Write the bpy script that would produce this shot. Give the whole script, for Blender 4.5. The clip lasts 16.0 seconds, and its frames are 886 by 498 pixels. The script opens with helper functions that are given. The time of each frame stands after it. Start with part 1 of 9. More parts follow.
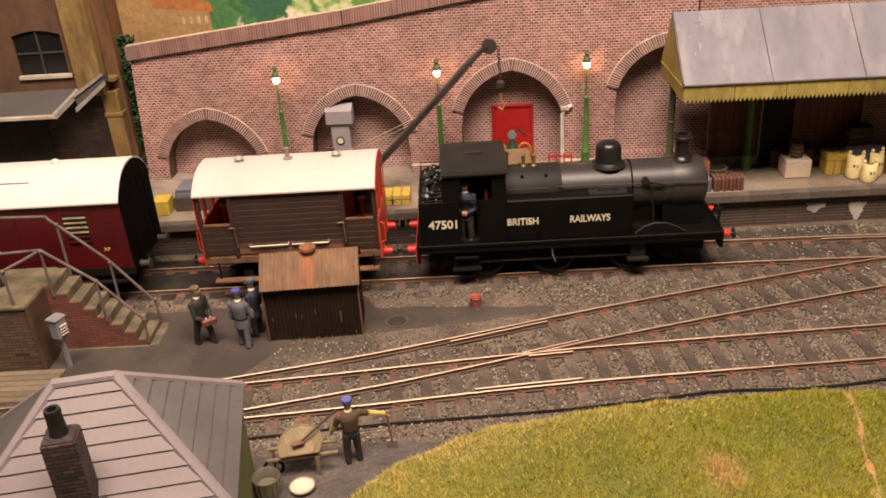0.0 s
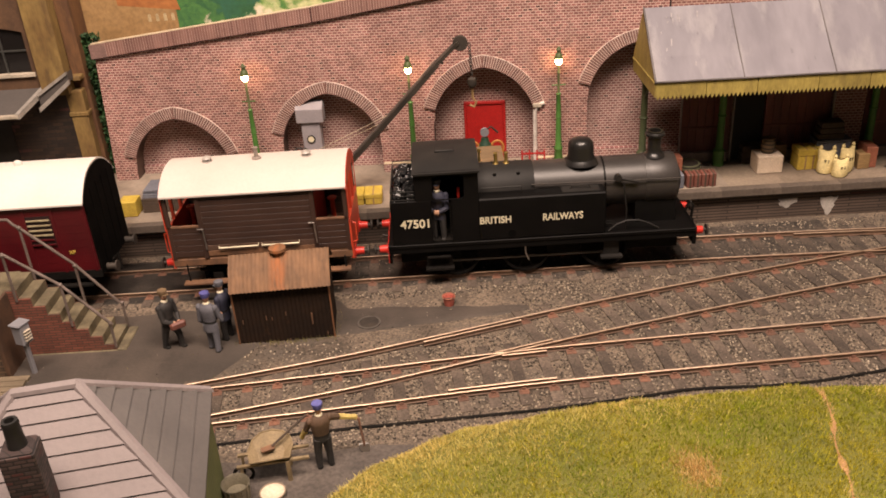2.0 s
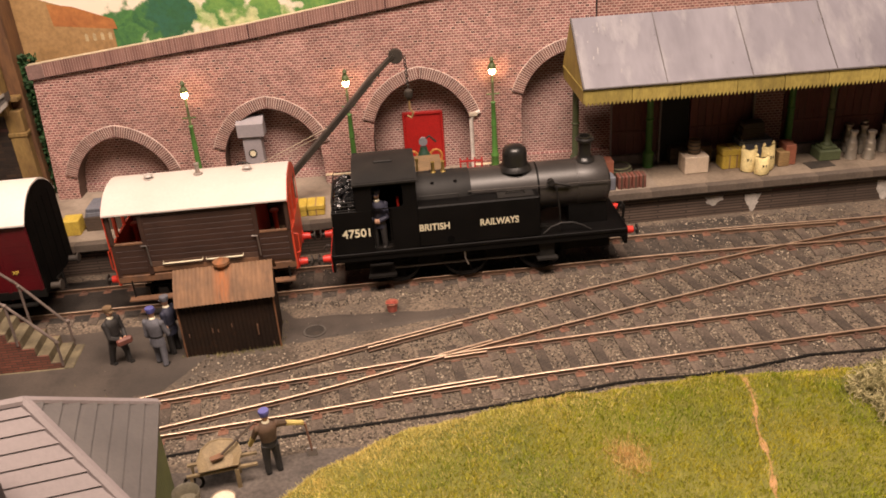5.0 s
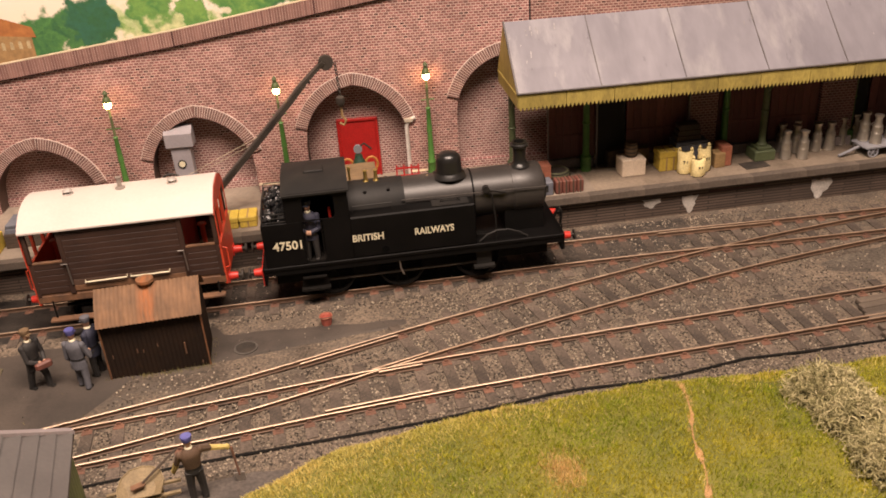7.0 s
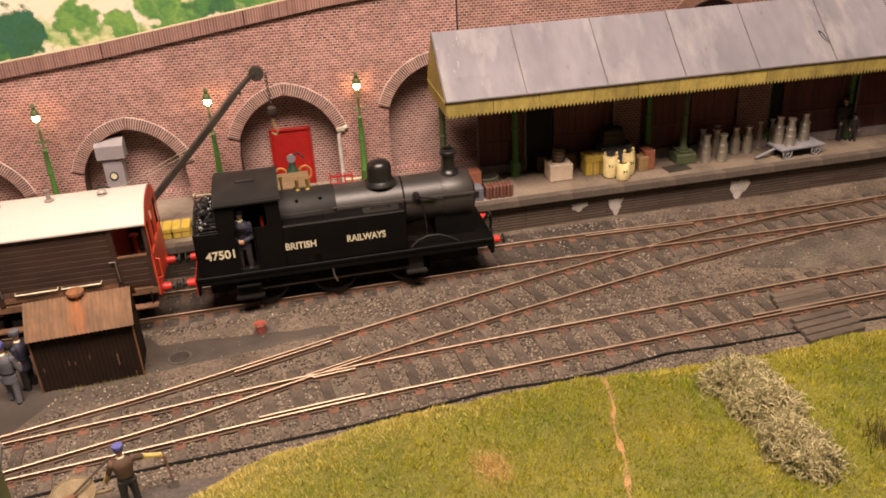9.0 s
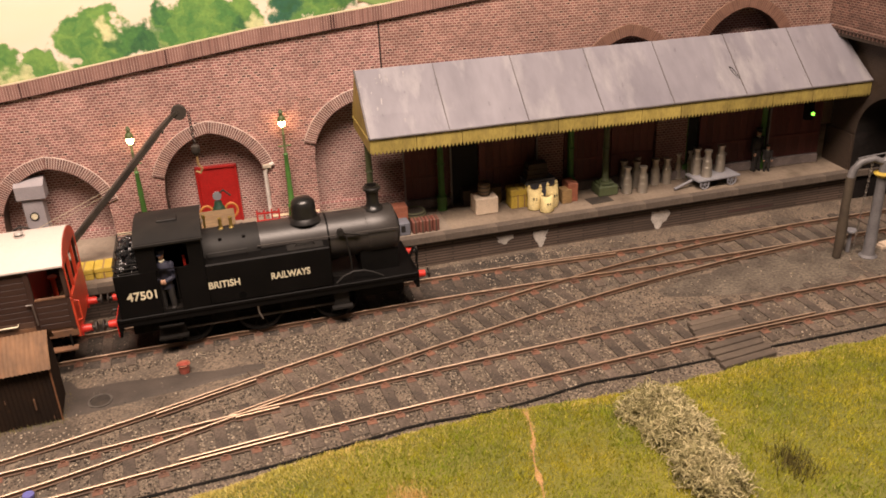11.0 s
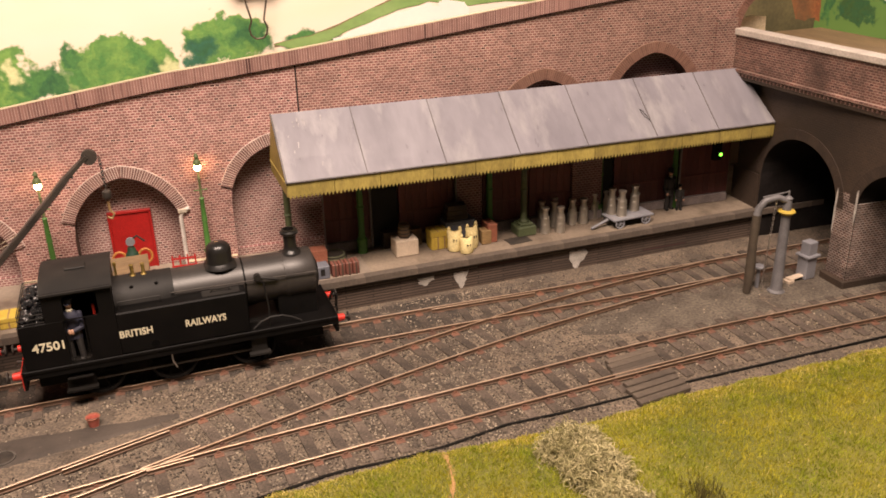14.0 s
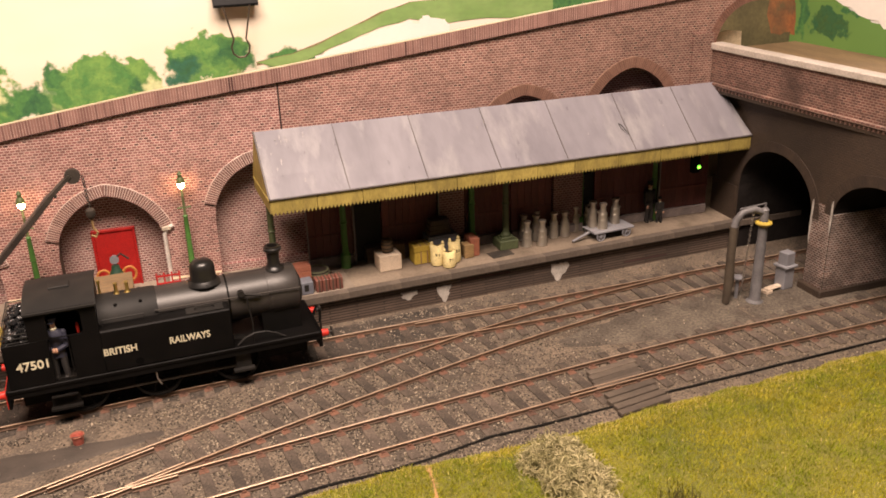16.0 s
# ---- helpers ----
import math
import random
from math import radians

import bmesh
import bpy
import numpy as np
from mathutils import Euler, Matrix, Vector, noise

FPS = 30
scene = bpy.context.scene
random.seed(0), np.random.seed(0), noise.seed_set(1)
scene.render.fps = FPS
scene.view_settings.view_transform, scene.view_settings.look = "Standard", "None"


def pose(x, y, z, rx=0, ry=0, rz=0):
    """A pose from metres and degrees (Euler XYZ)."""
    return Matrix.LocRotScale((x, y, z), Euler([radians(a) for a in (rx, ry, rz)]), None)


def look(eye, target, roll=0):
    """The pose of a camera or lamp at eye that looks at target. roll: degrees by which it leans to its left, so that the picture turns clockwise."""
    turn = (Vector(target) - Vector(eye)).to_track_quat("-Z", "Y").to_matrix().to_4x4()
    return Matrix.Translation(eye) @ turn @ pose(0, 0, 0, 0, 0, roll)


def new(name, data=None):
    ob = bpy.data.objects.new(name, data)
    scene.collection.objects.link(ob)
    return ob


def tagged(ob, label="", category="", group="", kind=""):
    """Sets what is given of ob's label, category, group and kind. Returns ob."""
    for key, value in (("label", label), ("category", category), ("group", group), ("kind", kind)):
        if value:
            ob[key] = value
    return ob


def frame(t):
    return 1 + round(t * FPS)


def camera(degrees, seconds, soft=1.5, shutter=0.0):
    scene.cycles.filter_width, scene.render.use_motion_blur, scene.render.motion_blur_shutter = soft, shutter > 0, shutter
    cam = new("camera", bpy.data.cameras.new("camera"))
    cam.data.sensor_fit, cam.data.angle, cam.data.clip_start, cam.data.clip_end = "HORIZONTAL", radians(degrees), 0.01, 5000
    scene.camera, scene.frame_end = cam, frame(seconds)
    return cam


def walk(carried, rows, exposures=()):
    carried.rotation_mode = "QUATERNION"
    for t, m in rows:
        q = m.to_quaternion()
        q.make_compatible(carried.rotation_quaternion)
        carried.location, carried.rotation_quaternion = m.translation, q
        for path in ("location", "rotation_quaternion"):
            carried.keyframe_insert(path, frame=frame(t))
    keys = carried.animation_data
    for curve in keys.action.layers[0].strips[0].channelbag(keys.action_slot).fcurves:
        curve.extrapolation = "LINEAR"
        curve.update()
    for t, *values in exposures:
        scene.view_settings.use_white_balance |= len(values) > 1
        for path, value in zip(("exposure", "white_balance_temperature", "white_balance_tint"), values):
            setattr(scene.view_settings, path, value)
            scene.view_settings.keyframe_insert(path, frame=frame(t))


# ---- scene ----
cam = camera(54.2, 16.0, soft=1.75)
PATH = [
    (0, -0.0186, -0.3122, 0.1668, 62.85, 3.43, 0.26),
    (0.5, -0.0183, -0.3100, 0.1661, 62.80, 3.32, -0.09),
    (1, -0.0176, -0.3088, 0.1659, 62.65, 3.31, -0.54),
    (1.5, -0.0161, -0.3091, 0.1658, 62.65, 3.25, -0.82),
    (2, -0.0167, -0.3087, 0.1663, 62.49, 3.27, -1.34),
    (2.5, -0.0166, -0.3086, 0.1666, 62.40, 3.23, -1.77),
    (3, -0.0160, -0.3110, 0.1673, 62.35, 3.13, -2.29),
    (3.5, -0.0146, -0.3148, 0.1688, 62.41, 3.15, -2.63),
    (4, -0.0142, -0.3198, 0.1710, 62.64, 3.48, -3.48),
    (6.5, -0.0061, -0.3120, 0.1696, 62.71, 3.38, -7.32),
    (7, -0.0037, -0.3109, 0.1697, 62.60, 3.47, -8.29),
    (7.5, -0.0020, -0.3104, 0.1690, 62.59, 3.40, -9.05),
    (8, -0.0014, -0.3117, 0.1696, 62.62, 3.29, -10.12),
    (8.5, 0.0013, -0.3150, 0.1712, 62.65, 3.27, -11.01),
    (9, 0.0013, -0.3186, 0.1721, 62.87, 2.97, -11.95),
    (11.5, 0.0109, -0.3229, 0.1756, 65.15, 2.20, -16.58),
    (12, 0.0115, -0.3232, 0.1755, 65.69, 1.88, -17.54),
    (12.5, 0.0129, -0.3236, 0.1753, 66.13, 1.40, -18.16),
    (13, 0.0127, -0.3240, 0.1759, 66.46, 1.13, -18.95),
    (13.5, 0.0131, -0.3234, 0.1761, 66.85, 1.30, -19.70),
    (14, 0.0139, -0.3235, 0.1762, 67.08, 1.34, -20.20),
    (14.5, 0.0133, -0.3243, 0.1757, 67.32, 1.30, -20.54),
    (15, 0.0131, -0.3255, 0.1767, 67.48, 1.20, -20.87),
    (15.5, 0.0135, -0.3268, 0.1774, 67.71, 1.34, -21.03),
    (16, 0.0149, -0.3274, 0.1784, 67.89, 1.60, -21.20),
]
walk(cam, [(t, pose(x, y, z, a, b, c)) for t, x, y, z, a, b, c in PATH], exposures=[(0, -0.06), (4, -0.04), (9, 0.0), (12, 0.05), (14, 0.11), (16, 0.15)])

# ---- the hall's light: warm ambient and the lighting bar over the layout ----
world = bpy.data.worlds.new("hall_air")
scene.world = world
world.use_nodes = True
world.node_tree.nodes["Background"].inputs["Color"].default_value = (1.0, 0.80, 0.68, 1)
world.node_tree.nodes["Background"].inputs["Strength"].default_value = 0.035


def area_lamp(name, eye, target, sx, sy, watts, colour):
    data = bpy.data.lights.new(name, "AREA")
    data.shape, data.size, data.size_y, data.energy, data.color = "RECTANGLE", sx, sy, watts, colour
    ob = new(name, data)
    ob.matrix_world = look(eye, target)
    return ob


area_lamp("lighting_bar", (0.0, -0.27, 0.60), (0.0, 0.02, 0.03), 0.50, 0.2, 10.3, (1.0, 0.775, 0.64))
area_lamp("hall_ceiling_light", (0.3, 2.4, 1.7), (0.1, 0.0, 0.0), 1.8, 0.5, 45.0, (1.0, 0.835, 0.76))
scene.view_settings.exposure = 0.0

# ---- kit: all lengths below are in centimetres ----
K = 0.01
RND = random.Random(7)


class Geo:
    def __init__(self):
        self.v, self.f, self.m = [], [], []

    def add(self, verts, faces, mi=0):
        n = len(self.v)
        self.v += [tuple(p) for p in verts]
        self.f += [tuple(i + n for i in q) for q in faces]
        self.m += [mi] * len(faces)
        return self

    def box(self, x0, x1, y0, y1, z0, z1, b=0.0, mi=0, m=None):
        if b <= 0:
            vs = [(x, y, z) for z in (z0, z1) for y in (y0, y1) for x in (x0, x1)]
            fs = [(0, 2, 3, 1), (4, 5, 7, 6), (0, 1, 5, 4), (2, 6, 7, 3), (0, 4, 6, 2), (1, 3, 7, 5)]
        else:
            b = min(b, (x1 - x0) * 0.45, (y1 - y0) * 0.45, (z1 - z0) * 0.45)
            vs, ix = [], {}
            for i, (x, sx) in enumerate(((x0, 1), (x1, -1))):
                for j, (y, sy) in enumerate(((y0, 1), (y1, -1))):
                    for k, (z, sz) in enumerate(((z0, 1), (z1, -1))):
                        for a in range(3):
                            ix[i, j, k, a] = len(vs)
                            vs.append((x + sx * b * (a != 0), y + sy * b * (a != 1), z + sz * b * (a != 2)))
            fs = []
            for a in range(3):
                o1, o2 = [q for q in range(3) if q != a]
                for s in (0, 1):
                    ring = []
                    for p, q in ((0, 0), (1, 0), (1, 1), (0, 1)):
                        c = [0, 0, 0]
                        c[a], c[o1], c[o2] = s, p, q
                        ring.append(ix[c[0], c[1], c[2], a])
                    fs.append(tuple(ring))
                for p in (0, 1):
                    for q in (0, 1):
                        c0, c1 = [0, 0, 0], [0, 0, 0]
                        c0[a], c1[a] = 0, 1
                        c0[o1] = c1[o1] = p
                        c0[o2] = c1[o2] = q
                        fs.append((ix[(*c0, o1)], ix[(*c1, o1)], ix[(*c1, o2)], ix[(*c0, o2)]))
            for i in (0, 1):
                for j in (0, 1):
                    for k in (0, 1):
                        fs.append(tuple(ix[i, j, k, a] for a in range(3)))
        if m is not None:
            vs = [m @ Vector(p) for p in vs]
        return self.add(vs, fs, mi)

    def cyl(self, p0, p1, r0, r1=None, n=12, mi=0, cap=True):
        r1 = r0 if r1 is None else r1
        p0, p1 = Vector(p0), Vector(p1)
        d = (p1 - p0).normalized()
        u = d.orthogonal().normalized()
        w = d.cross(u)
        vs, fs = [], []
        for p, r in ((p0, r0), (p1, r1)):
            for i in range(n):
                a = 2 * math.pi * i / n
                vs.append(p + r * (math.cos(a) * u + math.sin(a) * w))
        for i in range(n):
            j = (i + 1) % n
            fs.append((i, j, n + j, n + i))
        if cap:
            fs += [tuple(range(n - 1, -1, -1)), tuple(range(n, 2 * n))]
        return self.add(vs, fs, mi)

    def tube(self, pts, r, n=6, mi=0):
        pts = [Vector(p) for p in pts]
        rs = r if isinstance(r, (list, tuple)) else [r] * len(pts)
        vs, fs, u = [], [], None
        for k, p in enumerate(pts):
            d = (pts[min(k + 1, len(pts) - 1)] - pts[max(k - 1, 0)]).normalized()
            u = d.orthogonal().normalized() if u is None else (u - d * u.dot(d)).normalized()
            w = d.cross(u)
            for i in range(n):
                a = 2 * math.pi * i / n
                vs.append(p + rs[k] * (math.cos(a) * u + math.sin(a) * w))
        for k in range(len(pts) - 1):
            for i in range(n):
                j = (i + 1) % n
                fs.append((k * n + i, k * n + j, k * n + n + j, k * n + n + i))
        fs += [tuple(range(n - 1, -1, -1)), tuple(range(len(vs) - n, len(vs)))]
        return self.add(vs, fs, mi)

    def lathe(self, prof, n=16, c=(0, 0, 0), mi=0, m=None):
        vs, fs = [], []
        for r, z in prof:
            for i in range(n):
                a = 2 * math.pi * i / n
                vs.append(Vector((c[0] + r * math.cos(a), c[1] + r * math.sin(a), c[2] + z)))
        for k in range(len(prof) - 1):
            for i in range(n):
                j = (i + 1) % n
                fs.append((k * n + i, k * n + j, k * n + n + j, k * n + n + i))
        fs += [tuple(range(n - 1, -1, -1)), tuple(range(len(vs) - n, len(vs)))]
        if m is not None:
            vs = [m @ p for p in vs]
        return self.add(vs, fs, mi)

    def prism(self, poly, axis, a, b, mi=0, m=None):
        """A polygon drawn across the axis, pushed along it from a to b."""
        put = {"x": lambda u, v, w: (w, u, v), "y": lambda u, v, w: (u, w, v), "z": lambda u, v, w: (u, v, w)}[axis]
        n = len(poly)
        vs = [put(u, v, a) for u, v in poly] + [put(u, v, b) for u, v in poly]
        if m is not None:
            vs = [m @ Vector(p) for p in vs]
        fs = [(i, (i + 1) % n, n + (i + 1) % n, n + i) for i in range(n)]
        fs += [tuple(range(n - 1, -1, -1)), tuple(range(n, 2 * n))]
        return self.add(vs, fs, mi)

    def ball(self, c, r, s=(1, 1, 1), n=10, mi=0):
        prof = [(math.sin(math.pi * k / n) + 1e-4, -math.cos(math.pi * k / n)) for k in range(n + 1)]
        m = Matrix.Translation(c) @ Matrix.Diagonal((r * s[0], r * s[1], r * s[2], 1))
        return self.lathe(prof, max(8, n + 2), mi=mi, m=m)

    def strip(self, rows, mi=0):
        """A sheet from rows of points of equal length."""
        n = len(rows[0])
        vs = [p for row in rows for p in row]
        fs = [(a * n + i, a * n + i + 1, (a + 1) * n + i + 1, (a + 1) * n + i) for a in range(len(rows) - 1) for i in range(n - 1)]
        return self.add(vs, fs, mi)

    def move(self, m, start=0):
        self.v[start:] = [tuple(m @ Vector(p)) for p in self.v[start:]]
        return self


def mesh_of(name, geo, mats, smooth=True):
    me = bpy.data.meshes.new(name)
    me.from_pydata([(x * K, y * K, z * K) for x, y, z in geo.v], [], geo.f)
    for m in mats if isinstance(mats, (list, tuple)) else [mats]:
        me.materials.append(m)
    me.polygons.foreach_set("material_index", geo.m)
    fix = bmesh.new()
    fix.from_mesh(me)
    bmesh.ops.recalc_face_normals(fix, faces=fix.faces)
    fix.to_mesh(me)
    fix.free()
    if smooth:
        me.shade_smooth()
        me.set_sharp_from_angle(angle=radians(35))
    me.update()
    return me


def at_cm(x, y, z, rz=0, rx=0, ry=0):
    return pose(x * K, y * K, z * K, rx, ry, rz)


def part(name, geo, mats, parent, label="", smooth=True, place=None):
    ob = new(name, mesh_of(name, geo, mats, smooth))
    ob.parent = parent
    if place is not None:
        ob.matrix_local = place
    return tagged(ob, label)


def piece(name, data, parent, place):
    ob = new(name, data)
    ob.parent = parent
    ob.matrix_local = place
    return ob


def thing(name, label, category, x=0, y=0, z=0, rz=0, group="", kind=""):
    ob = new(name)
    ob.empty_display_size = 0.005
    ob.matrix_world = at_cm(x, y, z, rz)
    return tagged(ob, label, category, group, kind)


def solo(name, geo, mats, label, category, x=0, y=0, z=0, rz=0, group="", kind="", smooth=True):
    ob = new(name, mesh_of(name, geo, mats, smooth))
    ob.matrix_world = at_cm(x, y, z, rz)
    return tagged(ob, label, category, group, kind)


# ---- materials ----
def nodes_of(name):
    m = bpy.data.materials.new(name)
    m.use_nodes = True
    nt = m.node_tree
    return m, nt, nt.nodes["Principled BSDF"]


def link(nt, a, b):
    nt.links.new(a, b)


def noise_node(nt, size_cm, detail=4.0, coords=None, stretch=(1, 1, 1), rough=0.55):
    n = nt.nodes.new("ShaderNodeTexNoise")
    n.inputs["Scale"].default_value = 100.0 / size_cm
    n.inputs["Detail"].default_value = detail
    n.inputs["Roughness"].default_value = rough
    mp = nt.nodes.new("ShaderNodeMapping")
    mp.inputs["Scale"].default_value = stretch
    if coords is None:
        coords = nt.nodes.new("ShaderNodeTexCoord").outputs["Object"]
    link(nt, coords, mp.inputs["Vector"])
    link(nt, mp.outputs["Vector"], n.inputs["Vector"])
    return n.outputs["Fac"]


def ramp(nt, fac, lo, hi):
    r = nt.nodes.new("ShaderNodeMapRange")
    r.inputs["From Min"].default_value, r.inputs["From Max"].default_value = lo, hi
    link(nt, fac, r.inputs["Value"])
    return r.outputs["Result"]


def mix(nt, fac, a, b, mode="MIX"):
    n = nt.nodes.new("ShaderNodeMix")
    n.data_type, n.blend_type = "RGBA", mode
    for sock, val in ((n.inputs[0], fac), (n.inputs[6], a), (n.inputs[7], b)):
        if isinstance(val, (int, float)):
            sock.default_value = val
        elif isinstance(val, tuple):
            sock.default_value = (*val, 1.0)
        else:
            link(nt, val, sock)
    return n.outputs[2]


def grey(nt, fac, lo, hi):
    """A grey that goes from lo to hi with fac, to multiply colours by."""
    return mix(nt, fac, (lo, lo, lo), (hi, hi, hi))


def bumped(nt, bsdf, height, cm, strength=0.5):
    b = nt.nodes.new("ShaderNodeBump")
    b.inputs["Distance"].default_value = cm * K
    b.inputs["Strength"].default_value = strength
    link(nt, height, b.inputs["Height"])
    link(nt, b.outputs["Normal"], bsdf.inputs["Normal"])


def paint(name, c1, c2=None, rough=0.6, metal=0.0, big=1.2, fine=0.12, lo=0.8, hi=1.15, bump=0.01, stretch=(1, 1, 1), dirt=None, dirt_at=(0.55, 0.72), piece_var=0.0, spec=0.5):
    m, nt, bsdf = nodes_of(name)
    c2 = c2 or tuple(c * 0.72 for c in c1)
    coarse = ramp(nt, noise_node(nt, big, 5, stretch=stretch), 0.35, 0.65)
    small = noise_node(nt, fine, 3, stretch=stretch)
    col = mix(nt, coarse, c1, c2)
    col = mix(nt, 1.0, col, grey(nt, ramp(nt, small, 0.3, 0.7), lo, hi), "MULTIPLY")
    if dirt:
        col = mix(nt, ramp(nt, noise_node(nt, big * 0.6, 6, stretch=stretch, rough=0.65), *dirt_at), col, dirt)
    if piece_var:
        info = nt.nodes.new("ShaderNodeObjectInfo")
        col = mix(nt, 1.0, col, grey(nt, info.outputs["Random"], 1 - piece_var, 1 + piece_var), "MULTIPLY")
    link(nt, col, bsdf.inputs["Base Color"])
    link(nt, ramp_to(nt, small, rough - 0.08, rough + 0.1), bsdf.inputs["Roughness"])
    bsdf.inputs["Metallic"].default_value = metal
    bsdf.inputs["Specular IOR Level"].default_value = spec
    if bump:
        bumped(nt, bsdf, small, bump, 0.6)
    return m


def ramp_to(nt, fac, a, b):
    r = nt.nodes.new("ShaderNodeMapRange")
    r.inputs["To Min"].default_value, r.inputs["To Max"].default_value = a, b
    link(nt, fac, r.inputs["Value"])
    return r.outputs["Result"]


def brickwork(name, brick, brick2, mortar, w=0.215, h=0.115, dark=(0.070, 0.024, 0.021), grime=None, face="xz", big=3.0, gap=0.018, each=0.0, streak=0.0, brown=None):
    """Brick courses; brown: the two x, in cm, over which fading light is painted in as duller brown."""
    m, nt, bsdf = nodes_of(name)
    tc = nt.nodes.new("ShaderNodeTexCoord").outputs["Object"]
    sep = nt.nodes.new("ShaderNodeSeparateXYZ")
    link(nt, tc, sep.inputs[0])
    com = nt.nodes.new("ShaderNodeCombineXYZ")
    if face == "any":
        add = nt.nodes.new("ShaderNodeMath")
        link(nt, sep.outputs["X"], add.inputs[0])
        link(nt, sep.outputs["Y"], add.inputs[1])
        link(nt, add.outputs[0], com.inputs["X"])
    else:
        link(nt, sep.outputs["X" if face == "xz" else "Y"], com.inputs["X"])
    link(nt, sep.outputs["Z"], com.inputs["Y"])
    bt = nt.nodes.new("ShaderNodeTexBrick")
    link(nt, com.outputs[0], bt.inputs["Vector"])
    bt.inputs["Scale"].default_value = 100.0
    bt.inputs["Brick Width"].default_value, bt.inputs["Row Height"].default_value = w, h
    bt.inputs["Mortar Size"].default_value, bt.inputs["Mortar Smooth"].default_value = gap, 0.3
    bt.inputs["Bias"].default_value = -0.15
    for key, c in (("Color1", brick), ("Color2", brick2), ("Mortar", mortar)):
        bt.inputs[key].default_value = (*c, 1)
    col = bt.outputs["Color"]
    if each:
        # one tint for each brick of the bond, and a few dark ones
        def calc(op, a, b):
            node = nt.nodes.new("ShaderNodeMath")
            node.operation = op
            for sock, v in zip(node.inputs, (a, b)):
                if isinstance(v, float):
                    sock.default_value = v
                else:
                    link(nt, v, sock)
            return node.outputs[0]

        row = calc("FLOOR", calc("DIVIDE", sep.outputs["Z"], h * K), 0.0)
        odd = calc("FLOORED_MODULO", row, 2.0)
        shift = calc("SUBTRACT", 0.5, calc("MULTIPLY", odd, 0.5))
        run_x = com.inputs["X"].links[0].from_socket
        column = calc("FLOOR", calc("ADD", calc("DIVIDE", run_x, w * K), shift), 0.0)
        spot = nt.nodes.new("ShaderNodeCombineXYZ")
        link(nt, column, spot.inputs["X"])
        link(nt, row, spot.inputs["Y"])
        cell = nt.nodes.new("ShaderNodeTexWhiteNoise")
        cell.noise_dimensions = "2D"
        link(nt, spot.outputs[0], cell.inputs["Vector"])
        col = mix(nt, 1.0, col, grey(nt, cell.outputs["Value"], 1 - each, 1 + each), "MULTIPLY")
        brick_only = calc("MULTIPLY", ramp(nt, cell.outputs["Value"], 0.963, 0.965), calc("SUBTRACT", 1.0, bt.outputs["Fac"]))
        col = mix(nt, brick_only, col, dark)
    col = mix(nt, 1.0, col, grey(nt, ramp(nt, noise_node(nt, big, 5), 0.3, 0.7), 0.78, 1.18), "MULTIPLY")
    if streak:
        bloom = ramp(nt, noise_node(nt, 1.6, 5, coords=com.outputs[0], stretch=(1.6, 0.35, 1), rough=0.6), 0.52, 0.78)
        fade = nt.nodes.new("ShaderNodeMath")
        fade.operation = "MULTIPLY"
        link(nt, bloom, fade.inputs[0])
        fade.inputs[1].default_value = streak
        col = mix(nt, fade.outputs[0], col, mortar)
    # Multiplies the sheet darker along x, standing in for fading light.
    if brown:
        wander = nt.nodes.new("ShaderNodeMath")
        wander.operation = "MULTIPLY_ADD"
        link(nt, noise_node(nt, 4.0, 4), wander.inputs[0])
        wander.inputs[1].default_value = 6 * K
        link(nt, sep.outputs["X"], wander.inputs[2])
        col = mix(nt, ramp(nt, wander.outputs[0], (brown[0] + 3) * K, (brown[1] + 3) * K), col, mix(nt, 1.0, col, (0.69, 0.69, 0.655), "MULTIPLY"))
    if grime:
        col = mix(nt, ramp(nt, noise_node(nt, big * 1.3, 6), 0.45, 0.75), col, grime)
    link(nt, col, bsdf.inputs["Base Color"])
    bsdf.inputs["Roughness"].default_value = 0.72
    inv = nt.nodes.new("ShaderNodeMath")
    inv.operation = "SUBTRACT"
    inv.inputs[0].default_value = 1.0
    link(nt, bt.outputs["Fac"], inv.inputs[1])
    bumped(nt, bsdf, inv.outputs[0], 0.012, 0.5)
    return m


def glow(name, colour, strength):
    m, nt, bsdf = nodes_of(name)
    bsdf.inputs["Base Color"].default_value = (*colour, 1)
    bsdf.inputs["Emission Color"].default_value = (*colour, 1)
    bsdf.inputs["Emission Strength"].default_value = strength
    return m


BRICK = brickwork("pink_brick_paper", (0.256, 0.100, 0.089), (0.188, 0.072, 0.066), (0.51, 0.356, 0.306), h=0.118, gap=0.023, each=0.26, streak=0.25)
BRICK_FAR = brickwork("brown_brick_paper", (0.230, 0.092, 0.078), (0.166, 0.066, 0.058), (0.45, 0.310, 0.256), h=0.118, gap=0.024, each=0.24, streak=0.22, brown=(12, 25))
BRICK_RECESS = brickwork("recess_brick", (0.262, 0.112, 0.100), (0.196, 0.080, 0.074), (0.54, 0.41, 0.365), h=0.118, gap=0.023, each=0.16, streak=0.3)
# Sooty base, darker still to hold the shade under the overhanging parapet.
BRICK_DARK = brickwork("sooty_shaded_brick", (0.052, 0.032, 0.020), (0.036, 0.023, 0.015), (0.054, 0.037, 0.025), grime=(0.020, 0.0135, 0.009), face="any")
BRICK_PLAT = brickwork("platform_brick", (0.125, 0.088, 0.066), (0.088, 0.063, 0.049), (0.030, 0.022, 0.018), w=2.6, h=0.135, gap=0.03, grime=(0.045, 0.033, 0.026), each=0.15)
